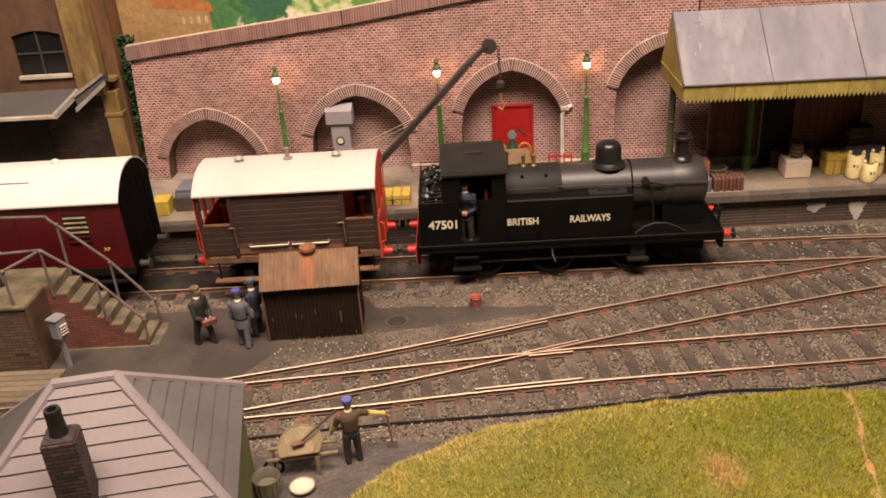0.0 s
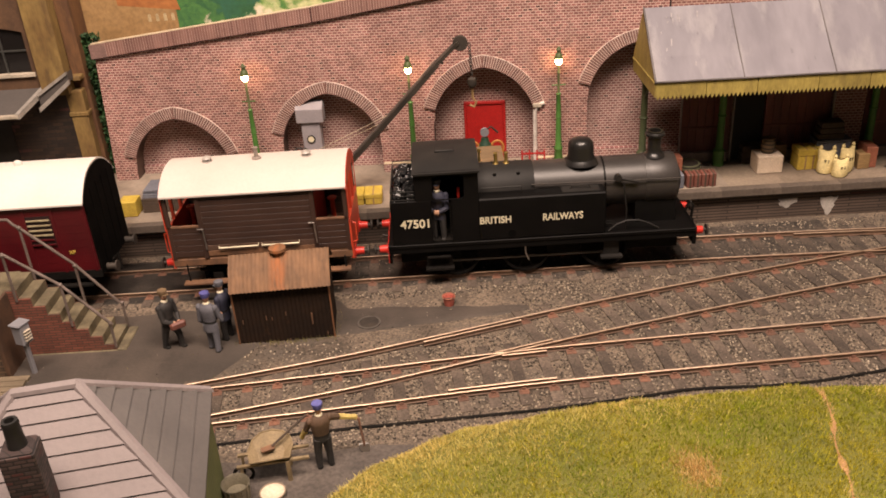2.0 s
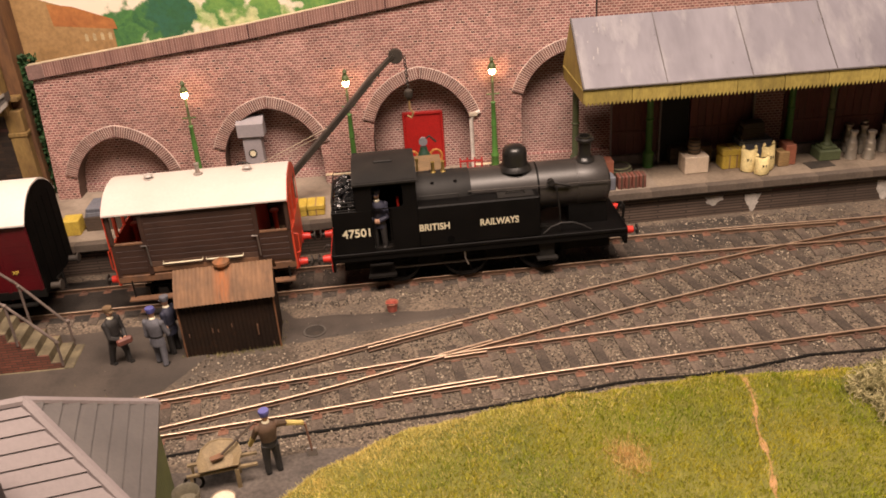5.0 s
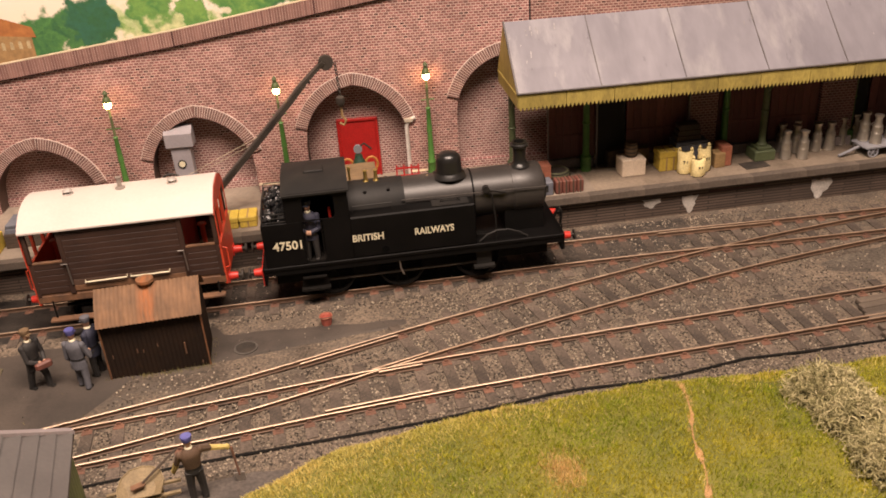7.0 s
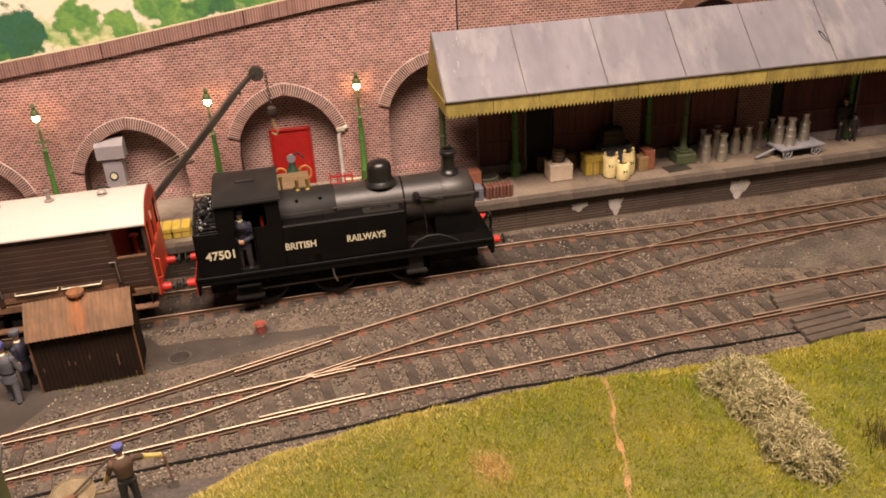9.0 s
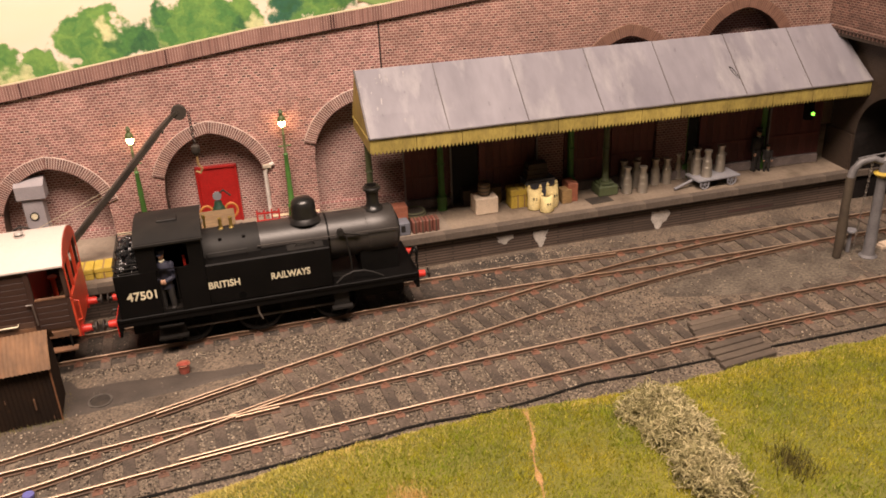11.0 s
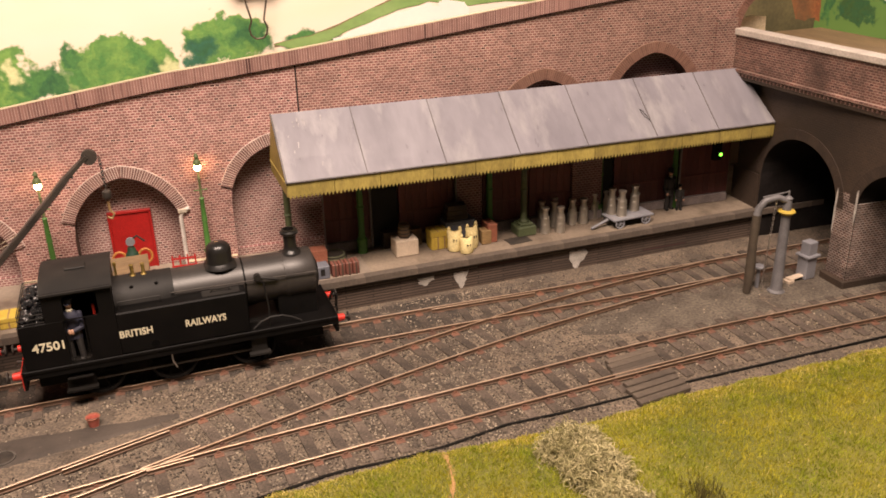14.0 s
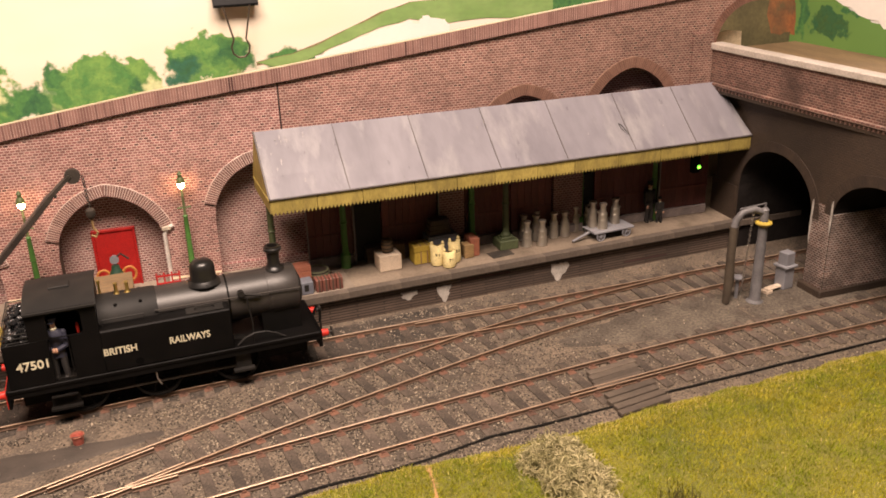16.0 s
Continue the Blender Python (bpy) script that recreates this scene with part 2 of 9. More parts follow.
BRICK_RED = brickwork("steps_brick", (0.225, 0.075, 0.048), (0.165, 0.058, 0.040), (0.085, 0.050, 0.036), w=0.42, h=0.105, grime=(0.08, 0.042, 0.03), face="any", each=0.2)
BRICK_BROWN = brickwork("brown_brick", (0.135, 0.085, 0.050), (0.10, 0.064, 0.040), (0.048, 0.032, 0.022), w=0.5, h=0.12, grime=(0.06, 0.042, 0.025), face="any", each=0.2)
VOUSSOIR, _nt, _b = nodes_of("arch_brick")
_col = mix(_nt, _nt.nodes.new("ShaderNodeNewGeometry").outputs["Random Per Island"], (0.135, 0.066, 0.056), (0.24, 0.125, 0.106))
link(_nt, mix(_nt, 1.0, _col, grey(_nt, noise_node(_nt, 0.12, 3), 0.7, 1.3), "MULTIPLY"), _b.inputs["Base Color"])
_b.inputs["Roughness"].default_value = 0.75
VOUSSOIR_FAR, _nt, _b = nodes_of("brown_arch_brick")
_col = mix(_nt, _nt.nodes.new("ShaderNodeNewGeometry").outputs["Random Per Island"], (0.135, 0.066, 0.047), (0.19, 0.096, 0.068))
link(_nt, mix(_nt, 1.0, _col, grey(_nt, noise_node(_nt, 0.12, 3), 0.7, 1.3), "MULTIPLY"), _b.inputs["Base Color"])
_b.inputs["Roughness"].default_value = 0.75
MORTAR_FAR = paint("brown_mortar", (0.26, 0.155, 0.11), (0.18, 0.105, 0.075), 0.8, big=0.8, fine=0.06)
MORTAR = paint("mortar", (0.62, 0.50, 0.44), rough=0.8, big=0.8, fine=0.06)
VAN_DUST = paint("dusty_plank", (0.10, 0.056, 0.036), (0.072, 0.040, 0.028), 0.65, big=0.8, fine=0.06, bump=0.002)
COPING, _nt, _b = nodes_of("coping_brick")
_isle = _nt.nodes.new("ShaderNodeNewGeometry").outputs["Random Per Island"]
_col = mix(_nt, _isle, (0.175, 0.086, 0.072), (0.275, 0.145, 0.122))
_col = mix(_nt, ramp(_nt, _isle, 0.975, 0.977), _col, (0.075, 0.024, 0.022))
link(_nt, mix(_nt, 1.0, _col, grey(_nt, ramp(_nt, noise_node(_nt, 1.8, 5), 0.3, 0.7), 0.75, 1.2), "MULTIPLY"), _b.inputs["Base Color"])
_b.inputs["Roughness"].default_value = 0.72
BALLAST = paint("ballast_ground", (0.172, 0.133, 0.097), (0.080, 0.062, 0.046), 0.85, big=2.2, fine=0.09, lo=0.35, hi=1.7, bump=0.08, dirt=(0.098, 0.082, 0.066), dirt_at=(0.50, 0.72))
YARD = paint("yard_tarmac", (0.084, 0.067, 0.054), (0.048, 0.039, 0.032), 0.75, big=2.6, fine=0.10, lo=0.85, hi=1.12, bump=0.01, dirt=(0.034, 0.027, 0.022), dirt_at=(0.56, 0.74))
STONES, _nt, _b = nodes_of("ballast_stone")
_col = mix(_nt, ramp(_nt, _nt.nodes.new("ShaderNodeNewGeometry").outputs["Random Per Island"], 0.35, 1.0), (0.046, 0.037, 0.030), (0.44, 0.365, 0.27))
link(_nt, mix(_nt, 1.0, _col, grey(_nt, ramp(_nt, noise_node(_nt, 2.2, 5), 0.3, 0.7), 0.45, 1.35), "MULTIPLY"), _b.inputs["Base Color"])
_b.inputs["Roughness"].default_value = 0.85
RAILTOP = paint("polished_rail", (0.60, 0.46, 0.34), (0.45, 0.31, 0.21), 0.40, 0.60, big=3.2, fine=0.1, bump=0, stretch=(0.25, 1, 1))
RAILRUST = paint("rusty_rail", (0.15, 0.088, 0.052), (0.09, 0.054, 0.034), 0.6, big=0.8, fine=0.08)
CHAIR = paint("rail_chair_rust", (0.22, 0.105, 0.066), (0.085, 0.050, 0.036), 0.8, big=0.9, fine=0.08)
SLEEPER = paint("sleeper_wood", (0.112, 0.086, 0.066), (0.066, 0.051, 0.040), 0.85, big=1.0, fine=0.08, lo=0.6, hi=1.4, bump=0.02, piece_var=0.3)
DOME_BLACK = paint("polished_black", (0.010, 0.0095, 0.009), (0.014, 0.013, 0.012), 0.3, big=0.8, fine=0.06, bump=0, spec=0.5)
PLATFORM = paint("platform_top", (0.335, 0.275, 0.215), (0.225, 0.182, 0.142), 0.8, big=3.2, fine=0.12, lo=0.85, hi=1.12, dirt=(0.11, 0.083, 0.062), dirt_at=(0.46, 0.74))
# Darker copy of the platform top: canopy shade in the colour, plus dirt.
PLATFORM_SHADED = paint("shaded_dirty_platform_top", (0.255, 0.203, 0.150), (0.170, 0.133, 0.098), 0.8, big=2.2, fine=0.12, lo=0.85, hi=1.12, dirt=(0.09, 0.067, 0.046), dirt_at=(0.5, 0.74))
PLAT_EDGE = paint("platform_edge", (0.150, 0.118, 0.092), (0.098, 0.078, 0.062), 0.8, big=1.8, fine=0.1)
PLASTER = paint("bare_plaster", (0.58, 0.54, 0.49), (0.34, 0.315, 0.285), 0.9, big=0.5, fine=0.08)
BLACK = paint("loco_black", (0.0036, 0.0034, 0.0033), (0.0058, 0.0052, 0.005), 0.5, big=1.5, fine=0.06, bump=0.0, spec=0.10)
BLACK_MATT = paint("sooty_black", (0.012, 0.0115, 0.011), (0.02, 0.018, 0.016), 0.6, big=1.0, fine=0.06, bump=0.002, spec=0.3)
GREYBLACK = paint("smokebox_grey", (0.041, 0.036, 0.033), (0.027, 0.024, 0.022), 0.40, big=1.4, fine=0.06, bump=0.001, spec=0.5)
UNDER = paint("underframe_black", (0.006, 0.0056, 0.005), (0.012, 0.010, 0.0085), 0.75, big=0.6, fine=0.06, spec=0.14)
WHITE_ROOF = paint("white_roof", (0.76, 0.705, 0.655), (0.70, 0.64, 0.59), 0.5, big=2.5, fine=0.1, lo=0.96, hi=1.02, bump=0.002)
CHALK_ROOF = paint("chalky_roof", (0.62, 0.55, 0.50), (0.56, 0.495, 0.445), 0.6, big=2.5, fine=0.1, lo=0.96, hi=1.02, bump=0.002)
BUFFER_RED = paint("buffer_red", (0.62, 0.035, 0.022), (0.50, 0.03, 0.02), 0.4, big=0.5, fine=0.05, bump=0)
VAN_BROWN = paint("van_brown", (0.052, 0.026, 0.018), (0.037, 0.019, 0.0135), 0.55, big=1.2, fine=0.06, lo=0.85, hi=1.12, bump=0.002)
VAN_WEATHER = paint("weathered_solebar", (0.20, 0.10, 0.05), (0.10, 0.055, 0.033), 0.7, big=0.8, fine=0.07)
VAN_RED = paint("brake_van_red", (0.62, 0.075, 0.03), (0.52, 0.055, 0.025), 0.45, big=0.9, fine=0.05, bump=0.001)
MAROON = paint("van_maroon", (0.098, 0.007, 0.010), (0.066, 0.005, 0.008), 0.38, big=1.5, fine=0.06, lo=0.9, hi=1.08, bump=0.001)
STEEL = paint("bright_steel", (0.55, 0.52, 0.48), (0.40, 0.37, 0.34), 0.35, 0.9, big=0.5, fine=0.05, bump=0)
BRASS = paint("brass", (0.55, 0.40, 0.14), (0.42, 0.30, 0.10), 0.35, 0.9, big=0.5, fine=0.05, bump=0)
CREAM = paint("cream_letter", (0.80, 0.73, 0.52), rough=0.5, big=0.4, fine=0.05, bump=0)
ROOF_LEAD = paint("canopy_sheet", (0.250, 0.239, 0.266), (0.190, 0.181, 0.205), 0.30, big=2.2, fine=0.35, lo=0.94, hi=1.06, bump=0.004, stretch=(1, 0.35, 0.35), dirt=(0.37, 0.358, 0.362), dirt_at=(0.52, 0.8), piece_var=0.06)
VALANCE = paint("valance_yellow", (0.40, 0.315, 0.085), (0.30, 0.235, 0.062), 0.6, big=0.7, fine=0.07, stretch=(1, 1, 0.35), dirt=(0.20, 0.15, 0.05), dirt_at=(0.50, 0.8), piece_var=0.14)
GREEN = paint("lamp_green", (0.075, 0.20, 0.035), (0.055, 0.15, 0.03), 0.5, big=0.8, fine=0.06, bump=0.001)
POST_GREEN = paint("post_green", (0.11, 0.135, 0.06), (0.08, 0.10, 0.05), 0.6, big=0.8, fine=0.06)
GRASS_SOIL = paint("bank_soil", (0.17, 0.155, 0.025), (0.11, 0.115, 0.020), 0.9, big=3.2, fine=0.15, lo=0.8, hi=1.15, bump=0.02)
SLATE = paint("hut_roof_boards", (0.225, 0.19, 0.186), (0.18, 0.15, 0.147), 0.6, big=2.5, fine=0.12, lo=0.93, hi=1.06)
SLATE_DARK = paint("hut_roof_shaded", (0.098, 0.086, 0.079), (0.076, 0.067, 0.062), 0.65, big=2.0, fine=0.12, lo=0.9, hi=1.08)
SEAM = paint("seam_grey", (0.15, 0.135, 0.135), (0.075, 0.066, 0.062), rough=0.6, big=2.0)
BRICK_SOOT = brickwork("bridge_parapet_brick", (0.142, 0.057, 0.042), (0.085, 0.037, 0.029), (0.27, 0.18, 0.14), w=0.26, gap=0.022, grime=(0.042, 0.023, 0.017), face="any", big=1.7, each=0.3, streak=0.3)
BRICK_PIER = brickwork("pier_brick", (0.115, 0.046, 0.030), (0.060, 0.030, 0.024), (0.34, 0.285, 0.25), gap=0.026, grime=(0.040, 0.028, 0.023), face="any", each=0.3, streak=0.35, big=1.4)
SKIN = paint("painted_flesh", (0.50, 0.28, 0.18), rough=0.6, big=0.3, fine=0.05, bump=0)
GREYPAINT = paint("grey_paint", (0.25, 0.25, 0.27), (0.20, 0.20, 0.22), 0.55, big=0.8, fine=0.08, lo=0.92, hi=1.06, bump=0)
DARKIRON = paint("dark_iron", (0.032, 0.028, 0.025), (0.055, 0.045, 0.036), 0.6, big=0.5, fine=0.05, spec=0.3)
WOODBROWN = paint("crate_wood", (0.20, 0.135, 0.07), (0.15, 0.10, 0.052), 0.75, big=1.2, fine=0.08, stretch=(0.25, 1, 1))

# ---- ground and yard ----
def wavy(x, y, s):
    return noise.noise(Vector((x / s, y / s, 0.3)))


g = Geo()
xs = [-60 + 0.75 * i for i in range(161)]
ys = [-40 + 0.75 * i for i in range(75)]
g.strip([[(x, y, -0.245 + 0.035 * wavy(x, y, 1.7)) for x in xs] for y in ys])
solo("ground", g, BALLAST, "dark brown ballasted ground of a model railway", "ground", kind="structure")

g = Geo()
rows = []
for i in range(61):
    x = -30 + i * 0.52
    far = -1.75 + 0.18 * wavy(x, 0, 1.1)
    near = float(np.interp(x, (-10.5, -8.5), (-8.2, -5.15))) + 0.25 * wavy(x, 5, 1.3)
    if x > -5.6:
        far, near = -2.6 - 0.10 * (x + 5.6) + 0.2 * wavy(x, 0, 1.1), -4.9 + 0.17 * (x + 5.6) + 0.2 * wavy(x, 5, 1.3)
    near = min(near, far - 0.02)
    rows.append([(x, far + (near - far) * k / 6, (-0.20 if 0 < k < 6 else -0.30) + 0.012 * wavy(x, k, 0.9)) for k in range(7)])
g.strip(rows)
solo("yard_surface", g, YARD, "smooth dark grey tarmac yard with worn edges", "pavement", kind="structure")


g = Geo()
rows = []
for i in range(41):
    x = 17.5 + i * 0.41
    near, far = -5.6 + 0.35 * wavy(x, 7, 1.2), -1.6 + 0.3 * wavy(x, 9, 1.2)
    q = min(1.0, (i / 14.0) ** 0.6 + 0.02)
    near, far = -3.4 + (near + 3.4) * q, -3.4 + (far + 3.4) * q
    rows.append([(x, far + (near - far) * k / 6, (-0.225 + 0.03 * wavy(x, k, 0.8) if 0 < k < 6 and 0 < i < 40 else -0.32)) for k in range(7)])
g.strip(rows)
solo("trodden_dirt", g, paint("trodden_dirt", (0.150, 0.125, 0.096), (0.078, 0.063, 0.049), 0.85, big=1.7, fine=0.12, lo=0.5, hi=1.45, bump=0.10, dirt=(0.036, 0.027, 0.021), dirt_at=(0.62, 0.70)), "dark trodden dirt around the water crane", "ground", kind="structure")


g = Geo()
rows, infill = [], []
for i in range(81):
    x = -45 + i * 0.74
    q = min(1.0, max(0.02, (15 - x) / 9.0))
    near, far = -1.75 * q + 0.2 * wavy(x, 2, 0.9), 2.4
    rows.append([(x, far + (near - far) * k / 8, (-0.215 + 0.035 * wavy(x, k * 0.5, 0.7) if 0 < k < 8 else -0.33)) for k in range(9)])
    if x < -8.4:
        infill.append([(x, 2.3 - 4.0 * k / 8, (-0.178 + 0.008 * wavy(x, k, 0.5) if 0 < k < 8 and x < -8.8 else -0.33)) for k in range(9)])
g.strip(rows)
# Darker ballast bed; some of the train's shade is in its colour.
solo("oily_shaded_ballast", g, paint("oily_shaded_ballast", (0.070, 0.055, 0.043), (0.032, 0.026, 0.021), 0.8, big=1.4, fine=0.13, lo=0.5, hi=1.6, bump=0.09), "oil-darkened ballast along the platform road, train shade in its colour", "ground", kind="structure")
# Near-black infill: dark oily ground with the vans' shadow painted in.
solo("shadowed_infill", Geo().strip(infill), paint("shadow_black_ground", (0.034, 0.028, 0.023), (0.016, 0.013, 0.011), 0.6, big=1.0, fine=0.1, lo=0.6, hi=1.5, bump=0.04), "near-black oily infill under the standing vans, their shadow in its colour", "ground", kind="structure")


# ---- tracks ----
GAUGE = 1.9


def smooth_line(pts, step=0.5, win=5):
    px, py = zip(*pts)
    x = np.arange(px[0], px[-1] + 1e-6, step)
    y = np.interp(x, px, py)
    pad = np.concatenate([2 * y[0] - y[win:0:-1], y, 2 * y[-1] - y[-2:-win - 2:-1]])
    ker = np.hanning(2 * win + 3)[1:-1]
    return x, np.convolve(pad, ker / ker.sum(), "valid")


ROUTE0 = smooth_line([(-45, -0.07), (9, -0.07), (14, -0.2), (18, -0.42), (26, -0.6), (46, -0.95)])
ROUTE1 = smooth_line([(-32, -10.9), (-9.8, -8.6), (-4.9, -8.13), (-2, -7.78), (2, -7.42), (8.3, -7.07), (18, -6.6), (23, -6.45), (33, -6.7), (46, -7.2)])
ROUTE2 = smooth_line([(-14.5, -9.2), (-10, -8.25), (-5, -7.15), (-2, -6.3), (2.3, -5.03), (7.2, -3.78), (13.1, -2.43), (17, -1.68), (22, -0.98), (27, -0.62)])


def rail_geo(x, y, side, x0=-99, x1=99):
    keep = (x >= x0) & (x <= x1)
    x, y = x[keep], y[keep]
    dx, dy = np.gradient(x), np.gradient(y)
    nrm = np.hypot(dx, dy)
    nx, ny = -dy / nrm, dx / nrm
    sec = [(-0.022, 0.0), (0.022, 0.0), (0.036, -0.009), (0.036, -0.05), (0.014, -0.065), (0.014, -0.15), (0.045, -0.165), (0.045, -0.19), (-0.045, -0.19), (-0.045, -0.165), (-0.014, -0.15), (-0.014, -0.065), (-0.036, -0.05), (-0.036, -0.009)]
    geo = Geo()
    n = len(sec)
    vs = [(float(x[k] + nx[k] * (side + s)), float(y[k] + ny[k] * (side + s)), z) for k in range(len(x)) for s, z in sec]
    top, rest = [], []
    for k in range(len(x) - 1):
        for i in range(n):
            j = (i + 1) % n
            (top if i in (0, 1, n - 1) else rest).append((k * n + i, k * n + j, k * n + n + j, k * n + n + i))
    geo.add(vs, rest + [tuple(range(n)), tuple(range(len(vs) - n, len(vs)))], 1)
    geo.f += top
    geo.m += [0] * len(top)
    return geo


sleeper = Geo().box(-0.195, 0.195, -1.72, 1.72, -0.32, -0.19, 0.015)
SLEEPER_MESH = mesh_of("sleeper", sleeper, SLEEPER, False)
chair = Geo().box(-0.165, 0.165, -0.27, 0.27, -0.19, -0.172, 0.006).box(-0.12, 0.12, -0.15, 0.15, -0.174, -0.15, 0.01).box(-0.075, 0.075, 0.05, 0.1, -0.16, -0.07, 0.01).box(-0.075, 0.075, -0.1, -0.05, -0.16, -0.07, 0.01)


def track(label, route, pieces, span, gap=0.98, chairs=True):
    t = thing("railway_track", label, "track", kind="structure")
    x, y = route
    for side, a, b in pieces:
        part("rail", rail_geo(x, y, side, a, b), [RAILTOP, RAILRUST], t, "worn steel rail, polished on top", smooth=False)
    cg = Geo()
    s = span[0]
    while s < span[1]:
        yy = float(np.interp(s, x, y))
        sl = float(np.interp(s + 0.3, x, y) - np.interp(s - 0.3, x, y)) / 0.6
        deg = math.degrees(math.atan(sl))
        piece("sleeper", SLEEPER_MESH, t, at_cm(s, yy, 0.006 * RND.uniform(-1, 1), deg + RND.uniform(-1.2, 1.2)))
        if chairs:
            for side in (-GAUGE / 2, GAUGE / 2):
                n0 = len(cg.v)
                cg.add(chair.v, chair.f)
                ca, sa = math.cos(math.radians(deg)), math.sin(math.radians(deg))
                cg.move(Matrix.Translation((s - sa * side, yy + ca * side, 0)) @ Matrix.Rotation(math.radians(deg), 4, "Z"), n0)
        s += gap
    if chairs:
        tagged(part("rail_chair", cg, CHAIR, t, "rust-brown cast rail chairs", smooth=False), kind="stuff")
    return t


H = GAUGE / 2
track("straight platform track with worn rusty rails", ROUTE0, [(H, -45, 46), (-H, -45, 46), (H - 0.19, 12.2, 17.8)], (-40, 45))
track("siding track with rusty rails on dark sleepers", ROUTE1, [(H, -32, 46), (-H, -32, 46), (-H + 0.19, -2.2, 1.75), (H - 0.16, -0.3, 1.6), (-H + 0.2, 15.9, 22.6)], (-30, 45))
track("crossover track joining siding and platform line", ROUTE2, [(H, -14.4, 27), (-H, -14.4, 27), (H - 0.19, -2.9, 1.3), (-H + 0.16, -0.6, 1.5)], (1.2, 15.0))

# loose ballast stones
rs = np.random.RandomState(3)
g = Geo()
for _ in range(90000):
    x = rs.uniform(-22, 34)
    y = rs.uniform(-10.7, 2.2)
    if x < 1 and -5.0 + 0.3 * wavy(x, y, 0.6) < y < -2.2 + 0.3 * wavy(x, y, 0.6) and rs.rand() < 0.95:
        continue
    if x < -9 and float(np.interp(x, (-10.5, -8.5), (-8.2, -5.4))) < y < -1.9 and rs.rand() < 0.97:
        continue
    if x > 18.5 and y > -5.4 and rs.rand() < min(0.94, (x - 18.5) * 0.4):
        continue
    if x < 10 and y > -1.7 and rs.rand() < float(np.interp(x, (-9, -3), (0.96, 0.72))):
        continue
    if x > 11 and rs.rand() < min(0.72, (x - 11) * 0.09):
        continue
    if x < -1 and -7.4 + 0.25 * x + 2.2 < y < -4.6 and rs.rand() < 0.7:
        continue
    s = rs.uniform(0.018, 0.054)
    a = rs.uniform(0, 6.28)
    c, d = math.cos(a) * s, math.sin(a) * s
    z = -0.235 + s * 0.4
    h = s * rs.uniform(0.5, 0.9)
    g.add([(x + c, y + d, z), (x - d * 0.8, y + c * 0.8, z - 0.3 * s), (x - c, y - d, z), (x + d * 0.9, y - c * 0.9, z - 0.3 * s), (x + 0.2 * c, y, z + h), (x, y, z - s)],
          [(0, 1, 4), (1, 2, 4), (2, 3, 4), (3, 0, 4)])
solo("ballast", g, STONES, "loose brown and grey ballast stones between the rails", "ballast", kind="stuff", smooth=False)

# ---- platform ----
EDGE_Y = 2.25
g = Geo().box(-45, 10.4, EDGE_Y + 0.42, 9.5, 0.9, 1.35)
platform = thing("platform", "pale worn concrete station platform with dark edge stones", "platform", kind="structure")
part("surface", g, PLATFORM, platform, "worn pale platform surface")
part("surface", Geo().box(10.4, 40, EDGE_Y + 0.42, 9.5, 0.9, 1.35), PLATFORM_SHADED, platform, "browner dirty platform surface with canopy shade in its colour")
part("platform_wall", Geo().box(-45, 40, EDGE_Y + 0.3, EDGE_Y + 1.0, -0.5, 0.9), BRICK_PLAT, platform, "sooty dark brick platform wall")
rng = random.Random(5)
for i in range(34):
    x0 = -45 + i * 2.5
    geo = Geo().box(0.0005, 2.4995, EDGE_Y, EDGE_Y + 0.42, 1.04, 1.352, 0.008)
    part("edge_stone", geo, PLAT_EDGE, platform, smooth=False, place=at_cm(x0, rng.uniform(-0.004, 0.004), 0))

# ---- retaining wall with blind arches ----
WALL_Y, WALL_S = 6.619, -0.062
WALL_DEG = math.degrees(math.atan(WALL_S))


def wall_y(x):
    return WALL_Y + WALL_S * x


TOPS_X, TOPS_Z = (-17, -7, 2.6, 8.7, 22.4, 34), (7.85, 9.0, 10.4, 11.05, 12.72, 14.0)
ARCHES = [(-13.88, 4.85), (-6.72, 5.72), (0.34, 6.59), (7.25, 7.45), (14.0, 8.3), (20.3, 9.26), (26.25, 10.14)]
RI = 2.30
ARC_E, ARC_I, ARC_O, ARC_H = 0.38, 2.68, 3.21, 3.187   # two-centred arch: centres off the axis, radii, outer rise


def top_z(x):
    return float(np.interp(x, TOPS_X, TOPS_Z))


wall = thing("wall_north", "long pink-brown brick retaining wall with blind arches", "wall", 0, WALL_Y, 0, WALL_DEG, kind="structure")
DEPTH = 0.95
front, recess = Geo(), Geo()
xs = sorted(set([-16.85 + 0.125 * i for i in range(378)] + [c + s * RI for c, _ in ARCHES for s in (-1, 1)] + [30.3]))
xs = [x for x in xs if x <= 30.31]


def opening(x):
    for c, zt in ARCHES:
        if abs(x - c) <= RI + 1e-6:
            return zt - ARC_H + math.sqrt(max(0.0, ARC_I ** 2 - (abs(x - c) + ARC_E) ** 2))
    return None


